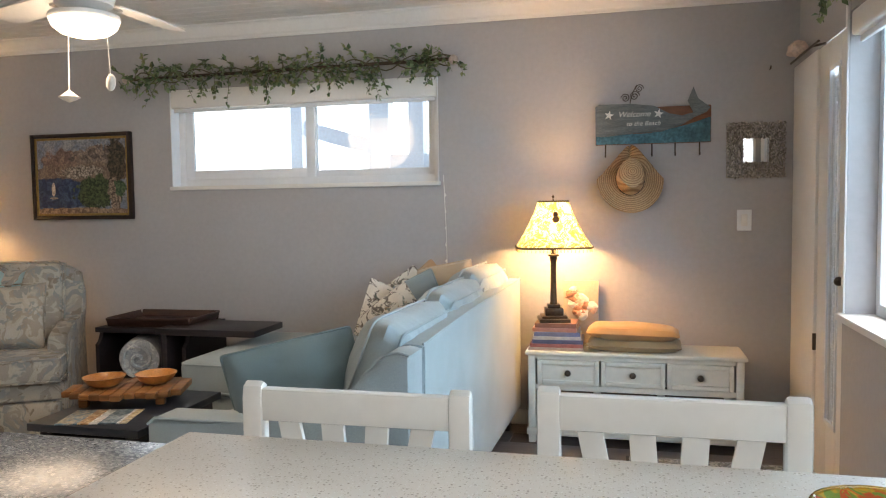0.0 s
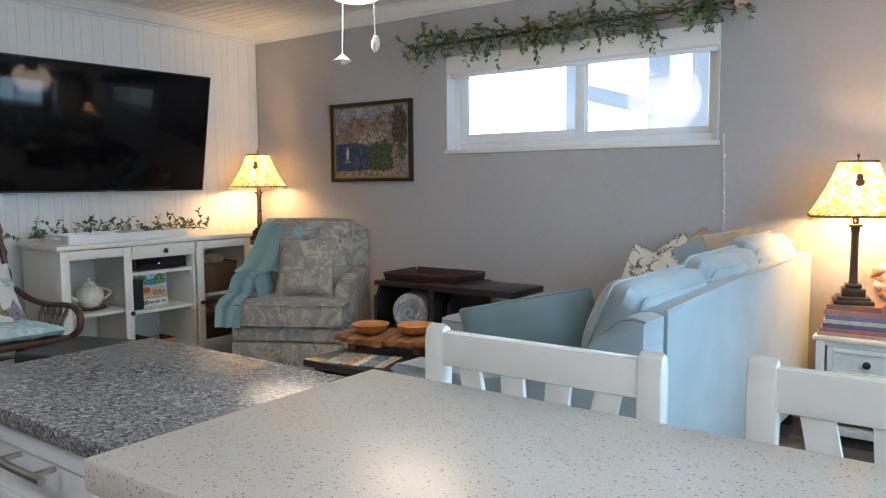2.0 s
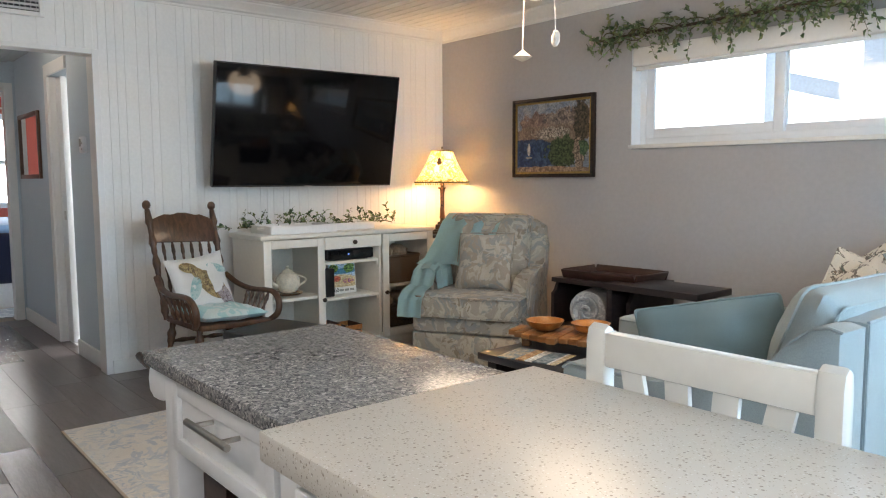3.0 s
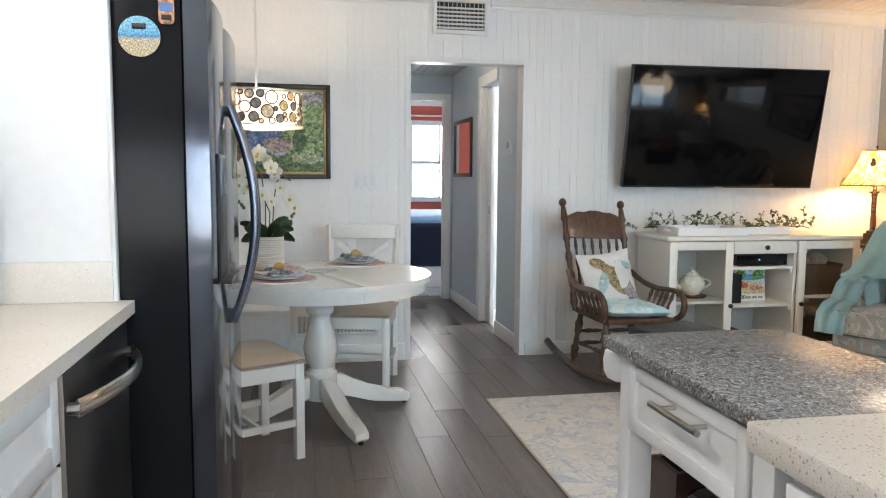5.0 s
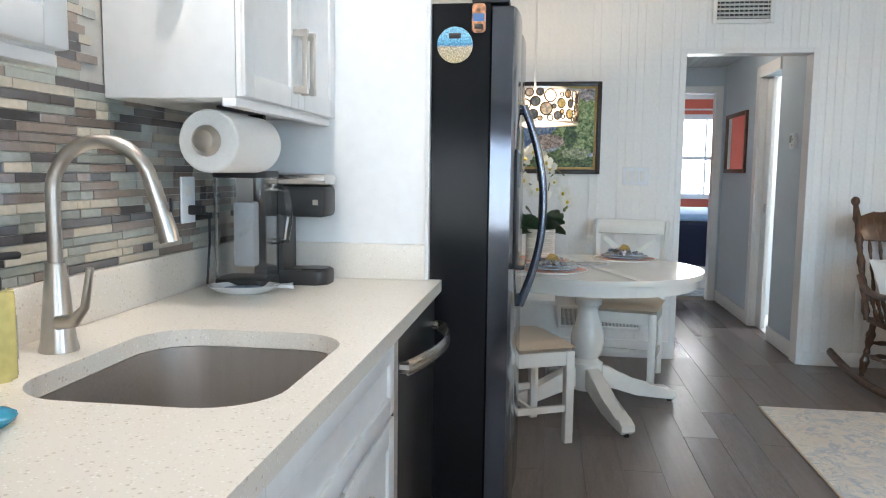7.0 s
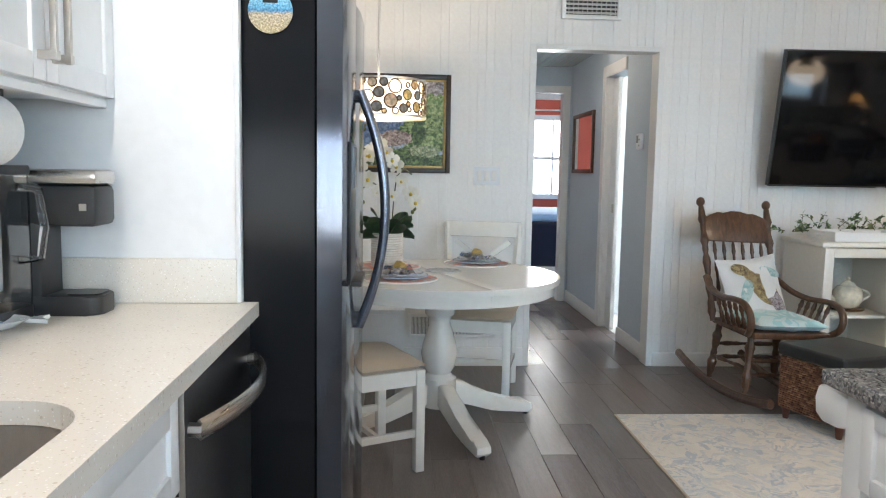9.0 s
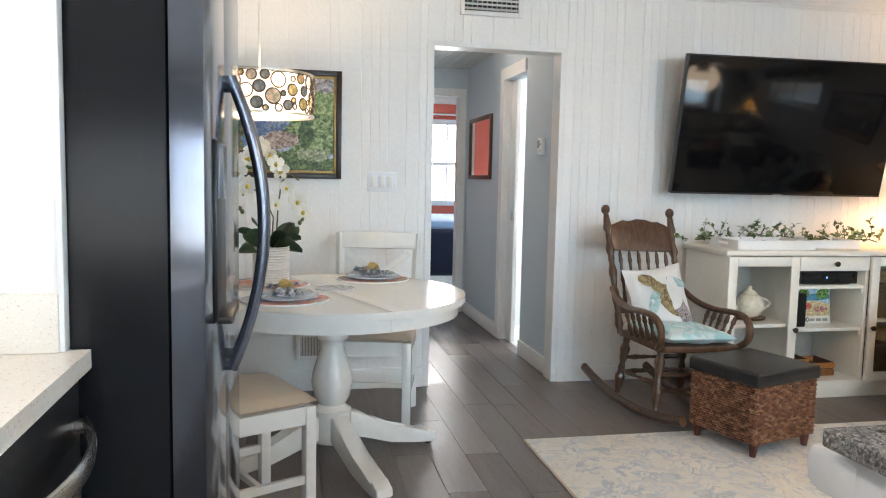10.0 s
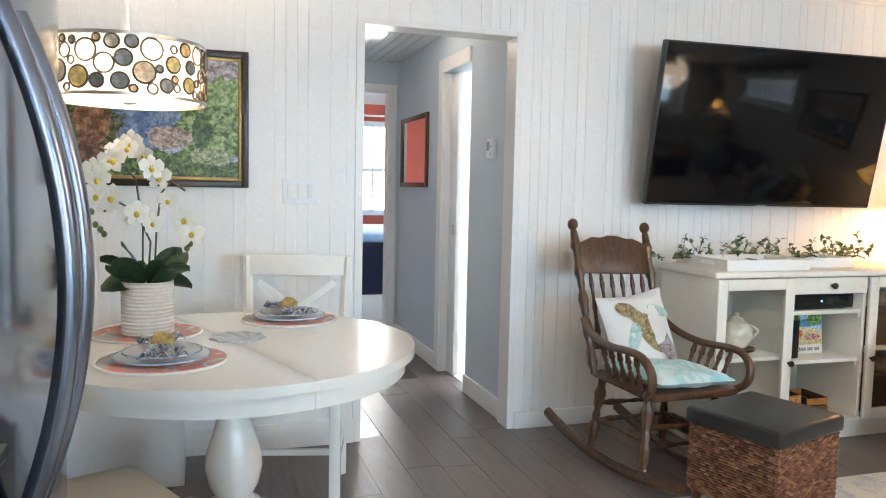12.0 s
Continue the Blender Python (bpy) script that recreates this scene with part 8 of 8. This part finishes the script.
def holed(outer, inner, z0, z1):
    """A plate with a hole: both outlines filled, then joined by their walls."""
    bm = B()
    loops = {}
    for z in (z0, z1):
        es = []
        for key, ol in (("o", outer), ("i", inner)):
            vs = [bm.verts.new((x, y, z)) for x, y in ol]
            loops[key, z] = vs
            es += [bm.edges.new((vs[k], vs[(k + 1) % len(vs)])) for k in range(len(vs))]
        bmesh.ops.triangle_fill(bm, edges=es, use_beauty=True)
    for key in ("o", "i"):
        a, b = loops[key, z0], loops[key, z1]
        for k in range(len(a)):
            bm.faces.new((a[k], a[(k + 1) % len(a)], b[(k + 1) % len(a)], b[k]))
    return bm


SKX, SKY, SKW, SKD = -0.842, -0.790, 0.490, 0.410
hole = [(SKX + x, SKY + y) for x, y in rounded(SKW, SKD, 0.11, 8)]
kw = thing("kitchen_worktop", "white quartz worktop with an undermount sink cut-out", "worktop")
part("slab", holed([(XP - 0.012, YB + 0.004), (XP - 0.012, CF), (XN - 0.006, CF), (XN - 0.006, YB + 0.004)], hole, CZ - 0.035, CZ), PALEQUARTZ, kw, smooth=False)
part("upstand", bx(XP + 0.018, XN - 0.006, YB + 0.003, YB + 0.022, CZ + 0.0005, CZ + 0.108, bevel=0.002), PALEQUARTZ, kw)
part("side_upstand", bx(XP + 0.001, XP + 0.018, YB + 0.023, -0.565, CZ + 0.0005, CZ + 0.108, bevel=0.002), PALEQUARTZ, kw)
sk = thing("kitchen_sink", "brushed stainless undermount sink bowl", "sink")
bm = B()
rings = []
for grow, r_, z_ in ((0.03, 0.12, CZ - 0.037), (0.004, 0.112, CZ - 0.037), (0.0, 0.11, CZ - 0.05), (-0.012, 0.105, CZ - 0.19), (-0.035, 0.09, CZ - 0.22), (-0.3, 0.03, CZ - 0.228)):
    rings.append([bm.verts.new((SKX + x, SKY + y, z_)) for x, y in rounded(SKW + grow, SKD + grow * 0.9, r_ if grow > -0.2 else 0.05, 8)])
for a, b in zip(rings, rings[1:]):
    for k in range(len(a)):
        bm.faces.new((a[k], a[(k + 1) % len(a)], b[(k + 1) % len(a)], b[k]))
bm.faces.new(rings[-1])
bmesh.ops.solidify(bm, geom=bm.faces[:], thickness=0.0015)
part("bowl", bm, surface("satin_sink_steel", (0.68, 0.62, 0.57), 0.36, 0.55, vary=0.06, fine=120, relief=0.04, stretch=(1, 20, 1)), sk)
part("drain", lathe(B(), [(0.045, 0), (0.045, 0.004), (0.02, 0.002)], 24, pose(SKX, SKY, CZ - 0.227)), STEEL, sk)
fa = thing("kitchen_faucet", "brushed nickel gooseneck pull-down faucet", "faucet", pose(-0.865, -1.07, CZ, 0, 0, 6))
part("body", lathe(B(), [(0.034, 0), (0.034, 0.004), (0.030, 0.02), (0.022, 0.11), (0.0175, 0.15), (0.0175, 0.16)], 24), NICKEL, fa)
neck = [(0, 0, 0.155), (0, 0, 0.285)] + [(0, 0.09 - 0.09 * math.cos(a), 0.285 + 0.09 * math.sin(a)) for a in (math.pi * i / 14 * 0.93 for i in range(1, 15))]
part("neck", tube(B(), neck, 0.0128, 14), NICKEL, fa)
e = Vector(neck[-1])
part("spray_head", tube(B(), [e, e + Vector((0, 0.014, -0.045)), e + Vector((0, 0.026, -0.085)), e + Vector((0, 0.030, -0.105))], [0.0145, 0.0145, 0.017, 0.0175], 16), NICKEL, fa)
part("lever", tube(B(), [(0.02, 0.012, 0.055), (0.03, 0.045, 0.06), (0.03, 0.066, 0.085), (0.03, 0.078, 0.155)], [0.013, 0.012, 0.008, 0.007], 10), NICKEL, fa)
part("button", bx(-0.004, 0.004, 0.002, 0.006, -0.012, 0.012, m=Matrix.Translation(e + Vector((0, 0.03, -0.04)))), BLACK, fa)

# tall white end panel by the refrigerator
ep = thing("fridge_surround", "tall white panel between counter and refrigerator", "panel")
part("board", bx(XP - 0.018, XP, YB + 0.004, -0.568, 0, ZC - 0.006, bevel=0.002), CABINET, ep)
part("edge_strip", bx(XP - 0.02, XP + 0.012, -0.568, -0.556, CZ + 0.001, ZC - 0.006, bevel=0.002), CABINET, ep)
part("edge_strip", bx(XP - 0.02, XP - 0.013, -0.568, -0.556, 0, CZ), CABINET, ep)

# refrigerator
fr = thing("refrigerator", "black stainless side-by-side refrigerator with curved handles", "refrigerator", pose(-1.906, -0.30, 0))
part("body", bx(-0.905, 0, -0.85, -0.082, 0.02, 1.745, bevel=0.006), FRIDGESIDE, fr, "matt black sides")
part("hinge_cover", bx(-0.10, -0.005, -0.14, -0.03, 1.745, 1.765, bevel=0.004), BLACK, fr)
part("toe_grille", bx(-0.9, -0.005, -0.1, -0.07, 0.0, 0.055), BLACK, fr)
for x0, x1 in ((-0.40, -0.001), (-0.905, -0.406)):
    bm = B()
    n = 12
    prof = [(x0 + (x1 - x0) * i / n, 0.0 - 0.016 * (abs(2 * i / n - 1) ** 3)) for i in range(n + 1)]
    slab(bm, [(x0, -0.078), *prof, (x1, -0.078)][::-1], 0.06, 1.735, bevel=0.005)
    d = part("door", bm, DARKSTEEL, fr)
    hxx = -0.345 if x0 == -0.40 else -0.46
    pts = arc((hxx, 0.008, 0.785), (hxx, 0.083, 1.13), (hxx, 0.008, 1.475), 18)
    hnd = part("handle", tube(B(), pts, 0.0175, 14, 0.8), surface("satin_dark_handle", (0.22, 0.25, 0.31), 0.25, 0.95, vary=0.05), d, "curved satin handle")
    for z_ in (0.795, 1.465):
        part("handle_mount", tube(B(), [(hxx, -0.014, z_), (hxx, 0.006, z_)], 0.014, 10), DARKSTEEL, hnd)
    if x0 == -0.40:
        part("dispenser", bx(-0.27, -0.07, -0.006, 0.002, 0.95, 1.32, bevel=0.004), BLACK, d, "black water dispenser")
        part("dispenser_tray", bx(-0.265, -0.075, -0.002, 0.03, 0.945, 0.96, bevel=0.003), BLACK, d)
        part("dispenser_panel", bx(-0.26, -0.08, 0.0015, 0.006, 1.2, 1.31, bevel=0.002), surface("grey_control", (0.2, 0.23, 0.27), 0.25), d)
mg1 = thing("round_magnet", "round beach scene fridge magnet", "magnet", pose(-1.906, -0.488, 1.623, 0, 0, 90))
BEACH = painting("beach_magnet_picture", [(0.1, (0.5, 0.42, 0.25)), (0.42, (0.5, 0.42, 0.3)), (0.5, (0.06, 0.26, 0.5)), (0.6, (0.1, 0.4, 0.62)), (0.8, (0.2, 0.5, 0.7))], 30, 2.0, None, 0.1)
part("disc", slab(B(), circle(0.053, 32), 0, 0.005, pose(0, 0, 0, 90, 0, 0)), BEACH, mg1)
part("opener", bx(-0.018, 0.018, -0.0075, -0.004, 0.018, 0.034, bevel=0.004), BLACK, mg1)
mg2 = thing("bottle_opener_magnet", "small rectangular souvenir bottle opener magnet", "magnet", pose(-1.906, -0.418, 1.70, 0, 0, 90))
part("plate", slab(B(), rounded(0.04, 0.085, 0.012), 0, 0.006, pose(0, 0, 0, 90, 0, 0)), surface("orange_blue_print", (0.55, 0.25, 0.12), 0.4, vary=0.6, big=30), mg2)
part("band", bx(-0.017, 0.017, -0.0075, -0.005, -0.01, 0.012), surface("blue_print", (0.08, 0.2, 0.45), 0.4), mg2)
part("opener", bx(-0.013, 0.013, -0.0075, -0.005, -0.032, -0.018, bevel=0.003), BLACK, mg2)

# upper cabinets
def upper(x0, x1, z0, label, left_handles=True):
    t = thing("upper_cabinet", label, "cabinet", None, "kitchen upper cabinets")
    y1 = -0.868
    part("body", bx(x0, x1, YB + 0.012, y1, z0, ZC - 0.01, bevel=0.002), CABINET, t)
    part("light_rail", bx(x0, x1, y1 - 0.03, y1 + 0.002, z0 - 0.018, z0, bevel=0.002), CABINET, t)
    xm = (x0 + x1) / 2
    for a, b, hxx in ((x0 + 0.002, xm - 0.0015, xm - 0.03), (xm + 0.0015, x1 - 0.002, xm + 0.03)):
        d = shaker("door", t, a, b, z0 + 0.004, ZC - 0.02, y1 + 0.022, 0.05)
        h = part("handle", bx(hxx - 0.006, hxx + 0.006, y1 + 0.045, y1 + 0.057, z0 + 0.04, z0 + 0.20, bevel=0.001), NICKEL, d, "square brushed bar handle")
        for z_ in (z0 + 0.05, z0 + 0.19):
            part("handle_post", bx(hxx - 0.008, hxx + 0.008, y1 + 0.02, y1 + 0.058, z_ - 0.008, z_ + 0.008), NICKEL, h)
    return t


upper(XP, -1.19, 1.40, "white shaker upper cabinet by the refrigerator")
upper(-0.60, 0.2, 1.40, "white shaker upper cabinet over the counter")
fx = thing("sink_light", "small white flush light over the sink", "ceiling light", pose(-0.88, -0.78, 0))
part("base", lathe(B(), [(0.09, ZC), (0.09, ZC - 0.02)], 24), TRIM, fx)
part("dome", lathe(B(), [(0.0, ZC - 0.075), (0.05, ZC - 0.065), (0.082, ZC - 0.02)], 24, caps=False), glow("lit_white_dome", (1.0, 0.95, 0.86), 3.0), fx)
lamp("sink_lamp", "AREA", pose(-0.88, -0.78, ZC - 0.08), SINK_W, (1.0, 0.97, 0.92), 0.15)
hp = thing("hanging_sprig", "small white and green flower sprig on the cabinet", "flowers", pose(-1.188, -1.0, 1.66))
part("nail", tube(B(), [(-0.012, 0, 0.04), (0.015, 0, 0.04)], 0.002, 5), NICKEL, hp)
for i in range(3):
    sprig(hp, (0.01, 0, 0.035), (0.2, rnd.uniform(-0.6, 0.6), -1), 0.07, 5, 0.03)
bm = B()
for i in range(5):
    blob(bm, 0.014, 0.014, 0.010, pose(0.018, 0.014 * math.cos(i * 1.26), -0.03 + 0.014 * math.sin(i * 1.26)), 8, 6)
part("blossom", bm, PETAL, hp)

# things on the counter
pt = thing("paper_towel_holder", "paper towel roll on an under-cabinet holder", "paper towel", pose(-1.42, -0.974, 1.312))
part("roll", lathe(B(), [(0.02, -0.135), (0.068, -0.14), (0.072, -0.136), (0.072, 0.136), (0.068, 0.14), (0.02, 0.135)], 36, pose(0, 0, 0, 0, 90, 0)), surface("paper_towel", (0.82, 0.82, 0.80), 0.95, vary=0.02, fine=120, relief=0.5, spread=0.003), pt, "white quilted paper roll")
part("end_cap", lathe(B(), [(0.006, 0.139), (0.030, 0.141), (0.036, 0.150), (0.024, 0.168), (0.006, 0.172)], 20, pose(0, 0, 0, 0, 90, 0)), NICKEL, pt)
part("arm", bx(-0.16, 0.05, -0.02, 0.02, 0.08, 0.095), BLACK, pt)
part("arm", bx(-0.165, -0.145, -0.02, 0.02, -0.02, 0.095), BLACK, pt)
cm_ = thing("coffee_maker", "black single-serve coffee maker with a silver top", "coffee maker", pose(-1.75, -0.93, CZ))
MATTBLACK = surface("matt_black_plastic", (0.022, 0.023, 0.025), 0.45, vary=0.1)
part("back_column", bx(-0.055, 0.055, -0.11, -0.015, 0, 0.315, bevel=0.012), MATTBLACK, cm_)
part("head", bx(-0.058, 0.058, -0.06, 0.105, 0.195, 0.285, bevel=0.014), MATTBLACK, cm_)
part("lid", bx(-0.06, 0.06, -0.07, 0.108, 0.285, 0.318, bevel=0.012), STEEL, cm_, "silver lid")
part("drip_base", slab(B(), rounded(0.116, 0.215, 0.03), 0, 0.042, pose(0, -0.003, 0), 0.006), MATTBLACK, cm_)
part("drip_tray", slab(B(), rounded(0.08, 0.075, 0.02), 0.042, 0.046, pose(0, 0.06, 0)), BLACK, cm_)
part("button", bx(0.057, 0.0605, 0.07, 0.085, 0.23, 0.245), STEEL, cm_)
pc = thing("water_pitcher", "clear plastic water pitcher with a handle", "pitcher", pose(-1.63, -1.03, CZ))
CLEAR = glass("clear_smoky_plastic", (0.97, 0.975, 0.98), 0.02)
part("jug", holed([(x * 1.0, y) for x, y in rounded(0.13, 0.15, 0.025, 4)], rounded(0.12, 0.14, 0.022, 4), 0.03, 0.305), CLEAR, pc).visible_shadow = False
part("base", slab(B(), rounded(0.13, 0.15, 0.025), 0, 0.03, bevel=0.004), BLACK, pc)
part("filter", bx(-0.025, 0.025, -0.03, 0.03, 0.06, 0.24, bevel=0.008), surface("grey_filter", (0.4, 0.42, 0.44), 0.4), pc)
part("lid", slab(B(), rounded(0.134, 0.154, 0.026), 0.305, 0.325, bevel=0.005), MATTBLACK, pc)
part("handle", tube(B(), [(0, 0.072, 0.28), (0, 0.115, 0.275), (0, 0.125, 0.2), (0, 0.115, 0.135), (0, 0.072, 0.13)], 0.009, 10), CLEAR, pc, "clear handle")
ou = thing("wall_outlet", "white wall outlet with a black plug", "outlet", pose(-1.55, YB + 0.014, 1.165))
part("plate", bx(-0.037, 0.037, 0, 0.007, -0.062, 0.062, bevel=0.002), VINYL, ou)
for z_ in (-0.025, 0.025):
    part("socket", bx(-0.016, 0.016, 0.006, 0.009, z_ - 0.014, z_ + 0.014, bevel=0.002), TRIM, ou)
part("plug", bx(-0.014, 0.012, 0.008, 0.05, -0.04, -0.014, bevel=0.005), BLACK, ou)
part("plug_cord", tube(B(), [(0, 0.045, -0.03), (-0.03, 0.05, -0.04), (-0.05, 0.04, -0.12), (-0.04, 0.035, -0.235)], 0.0035, 6), BLACK, ou)
sp = thing("spoon_rest", "white ceramic fish-shaped spoon rest with blue glaze", "spoon rest", pose(-1.53, -1.0, CZ, 0, 0, 20))
part("dish", lathe(B(), [(0.04, 0), (0.065, 0.008), (0.085, 0.022), (0.08, 0.023), (0.05, 0.010), (0.0, 0.008)], 26, Matrix.Diagonal((0.75, 1.15, 1, 1)), caps=False), CHINA, sp)
part("tail", slab(B(), [(0, 0.08), (0.03, 0.13), (0.0, 0.118), (-0.03, 0.13)], 0.014, 0.022), CHINA, sp)
part("glaze", slab(B(), [(0.034 * math.cos(i * 0.3), 0.05 * math.sin(i * 0.3)) for i in range(21)], 0.012, 0.016), BLUECHINA, sp)


def soap_bottle(m, label, liquid):
    t = thing("soap_bottle", label, "soap bottle", m)
    part("bottle", slab(B(), rounded(0.062, 0.055, 0.016), 0.0, 0.14, bevel=0.008), liquid, t)
    part("collar", lathe(B(), [(0.016, 0.14), (0.016, 0.16), (0.006, 0.163), (0.006, 0.185)], 16), BLACK, t)
    part("pump", bx(-0.008, 0.008, -0.008, 0.045, 0.185, 0.197, bevel=0.004), BLACK, t)
    part("label_patch", bx(-0.02, 0.02, 0.0278, 0.0285, 0.03, 0.10), surface("soap_label", (0.7, 0.68, 0.62), 0.5), t)


soap_bottle(pose(-0.675, -1.045, CZ, 0, 0, 60), "clear pump bottle of yellow hand soap", surface("yellow_soap", (0.72, 0.62, 0.24), 0.15, vary=0.08, coat=0.5))
soap_bottle(pose(-0.60, -1.085, CZ, 0, 0, 50), "white pump bottle of lotion", surface("white_bottle", (0.78, 0.77, 0.78), 0.25))
tu = thing("sponge_holder", "glossy turquoise ceramic sponge holder", "sponge holder", pose(-0.43, -0.93, CZ, 0, 0, 20))
TURQ = surface("turquoise_glaze", (0.03, 0.28, 0.42), 0.12, vary=0.2, big=20, coat=0.6)
part("cup", lathe(B(), [(0.05, 0.0), (0.055, 0.01), (0.05, 0.06), (0.044, 0.06), (0.045, 0.012)], 24), TURQ, tu)
for i in range(6):
    a = i * 1.05
    part("lobe", blob(B(), 0.026, 0.018, 0.014, pose(0.065 * math.cos(a), 0.065 * math.sin(a), 0.013, 0, 0, math.degrees(a)), 12, 8, 0.2), TURQ, tu)
part("brush", lathe(B(), [(0.018, 0.03), (0.02, 0.075), (0.012, 0.10), (0.0, 0.105)], 16, caps=False), surface("purple_scrubber", (0.12, 0.06, 0.3), 0.4), tu, "purple scrubber")

# ---- pieces of walls and floors ----
# mosaic of thin strips behind the counter
MOSA = [surface("mosaic_taupe", (0.20, 0.16, 0.135), 0.12, vary=0.1, coat=0.5, rnd=0.25), surface("mosaic_pale", (0.46, 0.42, 0.345), 0.35, vary=0.1, rnd=0.2), surface("mosaic_green_grey", (0.27, 0.285, 0.255), 0.15, vary=0.1, coat=0.4, rnd=0.2), surface("mosaic_dark", (0.08, 0.072, 0.07), 0.1, vary=0.1, coat=0.5, rnd=0.25)]
backs = setting("trim_backsplash", bx(XP + 0.001, 0.5, YB + 0.0005, YB + 0.006, CZ + 0.108, 2.2), surface("pale_grout", (0.42, 0.41, 0.38), 0.9), "glass and stone mosaic strip backsplash", "backsplash")
rb_ = random.Random(11)
sizes = (0.045, 0.075, 0.105, 0.14, 0.18)
meshes = {}
rest = {i: B() for i in range(4)}
count = 0
row = 0
z_ = CZ + 0.1095
H0 = 0.019
while z_ < 2.0:
    x = XP + 0.002 + rb_.uniform(-0.05, 0)
    while x < 0.3:
        ln = rb_.choice(sizes)
        mi = rb_.choices((0, 1, 2, 3), (4, 3, 4, 3))[0]
        x0, x1 = max(x, XP + 0.002), min(x + ln, 0.3)
        if x1 - x0 > 0.012:
            hidden = (x0 < -1.19 and z_ > 1.41) or (x1 > -0.59 and z_ > 1.41)
            if not hidden:
                whole = x0 == x and x1 == x + ln
                if whole and -1.3 < x0 < -0.75 and z_ < 1.36 and count < 300:
                    key = (ln, mi)
                    if key not in meshes:
                        meshes[key] = mesh_of("tile", bx(0, ln - 0.0016, 0, 0.0065, 0, H0 - 0.0016, bevel=0.001, seg=1), MOSA[mi])
                    ob = new("tile", meshes[key])
                    ob.parent = backs
                    ob.location = (x0, YB + 0.006 + rb_.uniform(-0.0008, 0.0008), z_)
                    count += 1
                else:
                    box(rest[mi], x0, x1 - 0.0016, YB + 0.006, YB + 0.0122, z_, z_ + H0 - 0.0016)
        x += ln
    z_ += H0
    row += 1
for i, bm in rest.items():
    part("tile_rest", bm, MOSA[i], backs, smooth=False)["kind"] = "stuff"

# upright boards of the panelled wall
rb_ = random.Random(5)
y = YB
widths = (0.052, 0.052, 0.078, 0.105, 0.130)
cache = {}
while y < YW - 0.02:
    w = rb_.choice(widths)
    over = y + w > DOOR0 - 0.04 and y < DOOR1 + 0.04
    if over and y < DOOR0 - 0.045:
        w, over = DOOR0 - 0.04 - y, False
    if over and y + w > DOOR1 + 0.041:
        y = DOOR1 + 0.04
        continue
    w = min(w, YW - 0.001 - y)
    z0 = DOORH + 0.03 if over else 0.0
    key = (round(w, 4), z0)
    if key not in cache:
        cache[key] = mesh_of("board", bx(0, 0.005, 0.0005, w - 0.0005, z0, ZC - 0.004, bevel=0.0011, seg=1), PANEL)
    ob = new("board", cache[key])
    ob.parent = wall_west
    ob.location = (XW - 0.005, y, 0)
    y += w

# floor boards along x
rb_ = random.Random(8)
PW = 0.165
floor = bpy.data.objects["floor"]
cache = {}
pl_rest = B()
lane = 0
y = YB
n_planks = 0
while y < YW - 0.02:
    w = min(PW, YW - y)
    x = XW - 2.5 + rb_.uniform(-1.1, 0)
    in_hall = y + w > 0.45 and y < HY
    start = HX if in_hall else XW + 0.001
    while x < XR:
        ln = rb_.choice((0.9, 1.2, 1.2))
        a, b = max(x, start), min(x + ln, XR - 0.001)
        x += ln
        if b - a < 0.04:
            continue
        key = (round(b - a, 3), round(w, 3))
        if key not in cache:
            cache[key] = mesh_of("plank", bx(0.0004, b - a - 0.0004, 0.0004, w - 0.0004, -0.012, 0.0, bevel=0.0012, seg=1), FLOORWOOD)
        ob = new("plank", cache[key])
        ob.parent = floor
        ob.location = (a, y, rb_.uniform(-0.0006, 0.0))
        n_planks += 1
    y += w
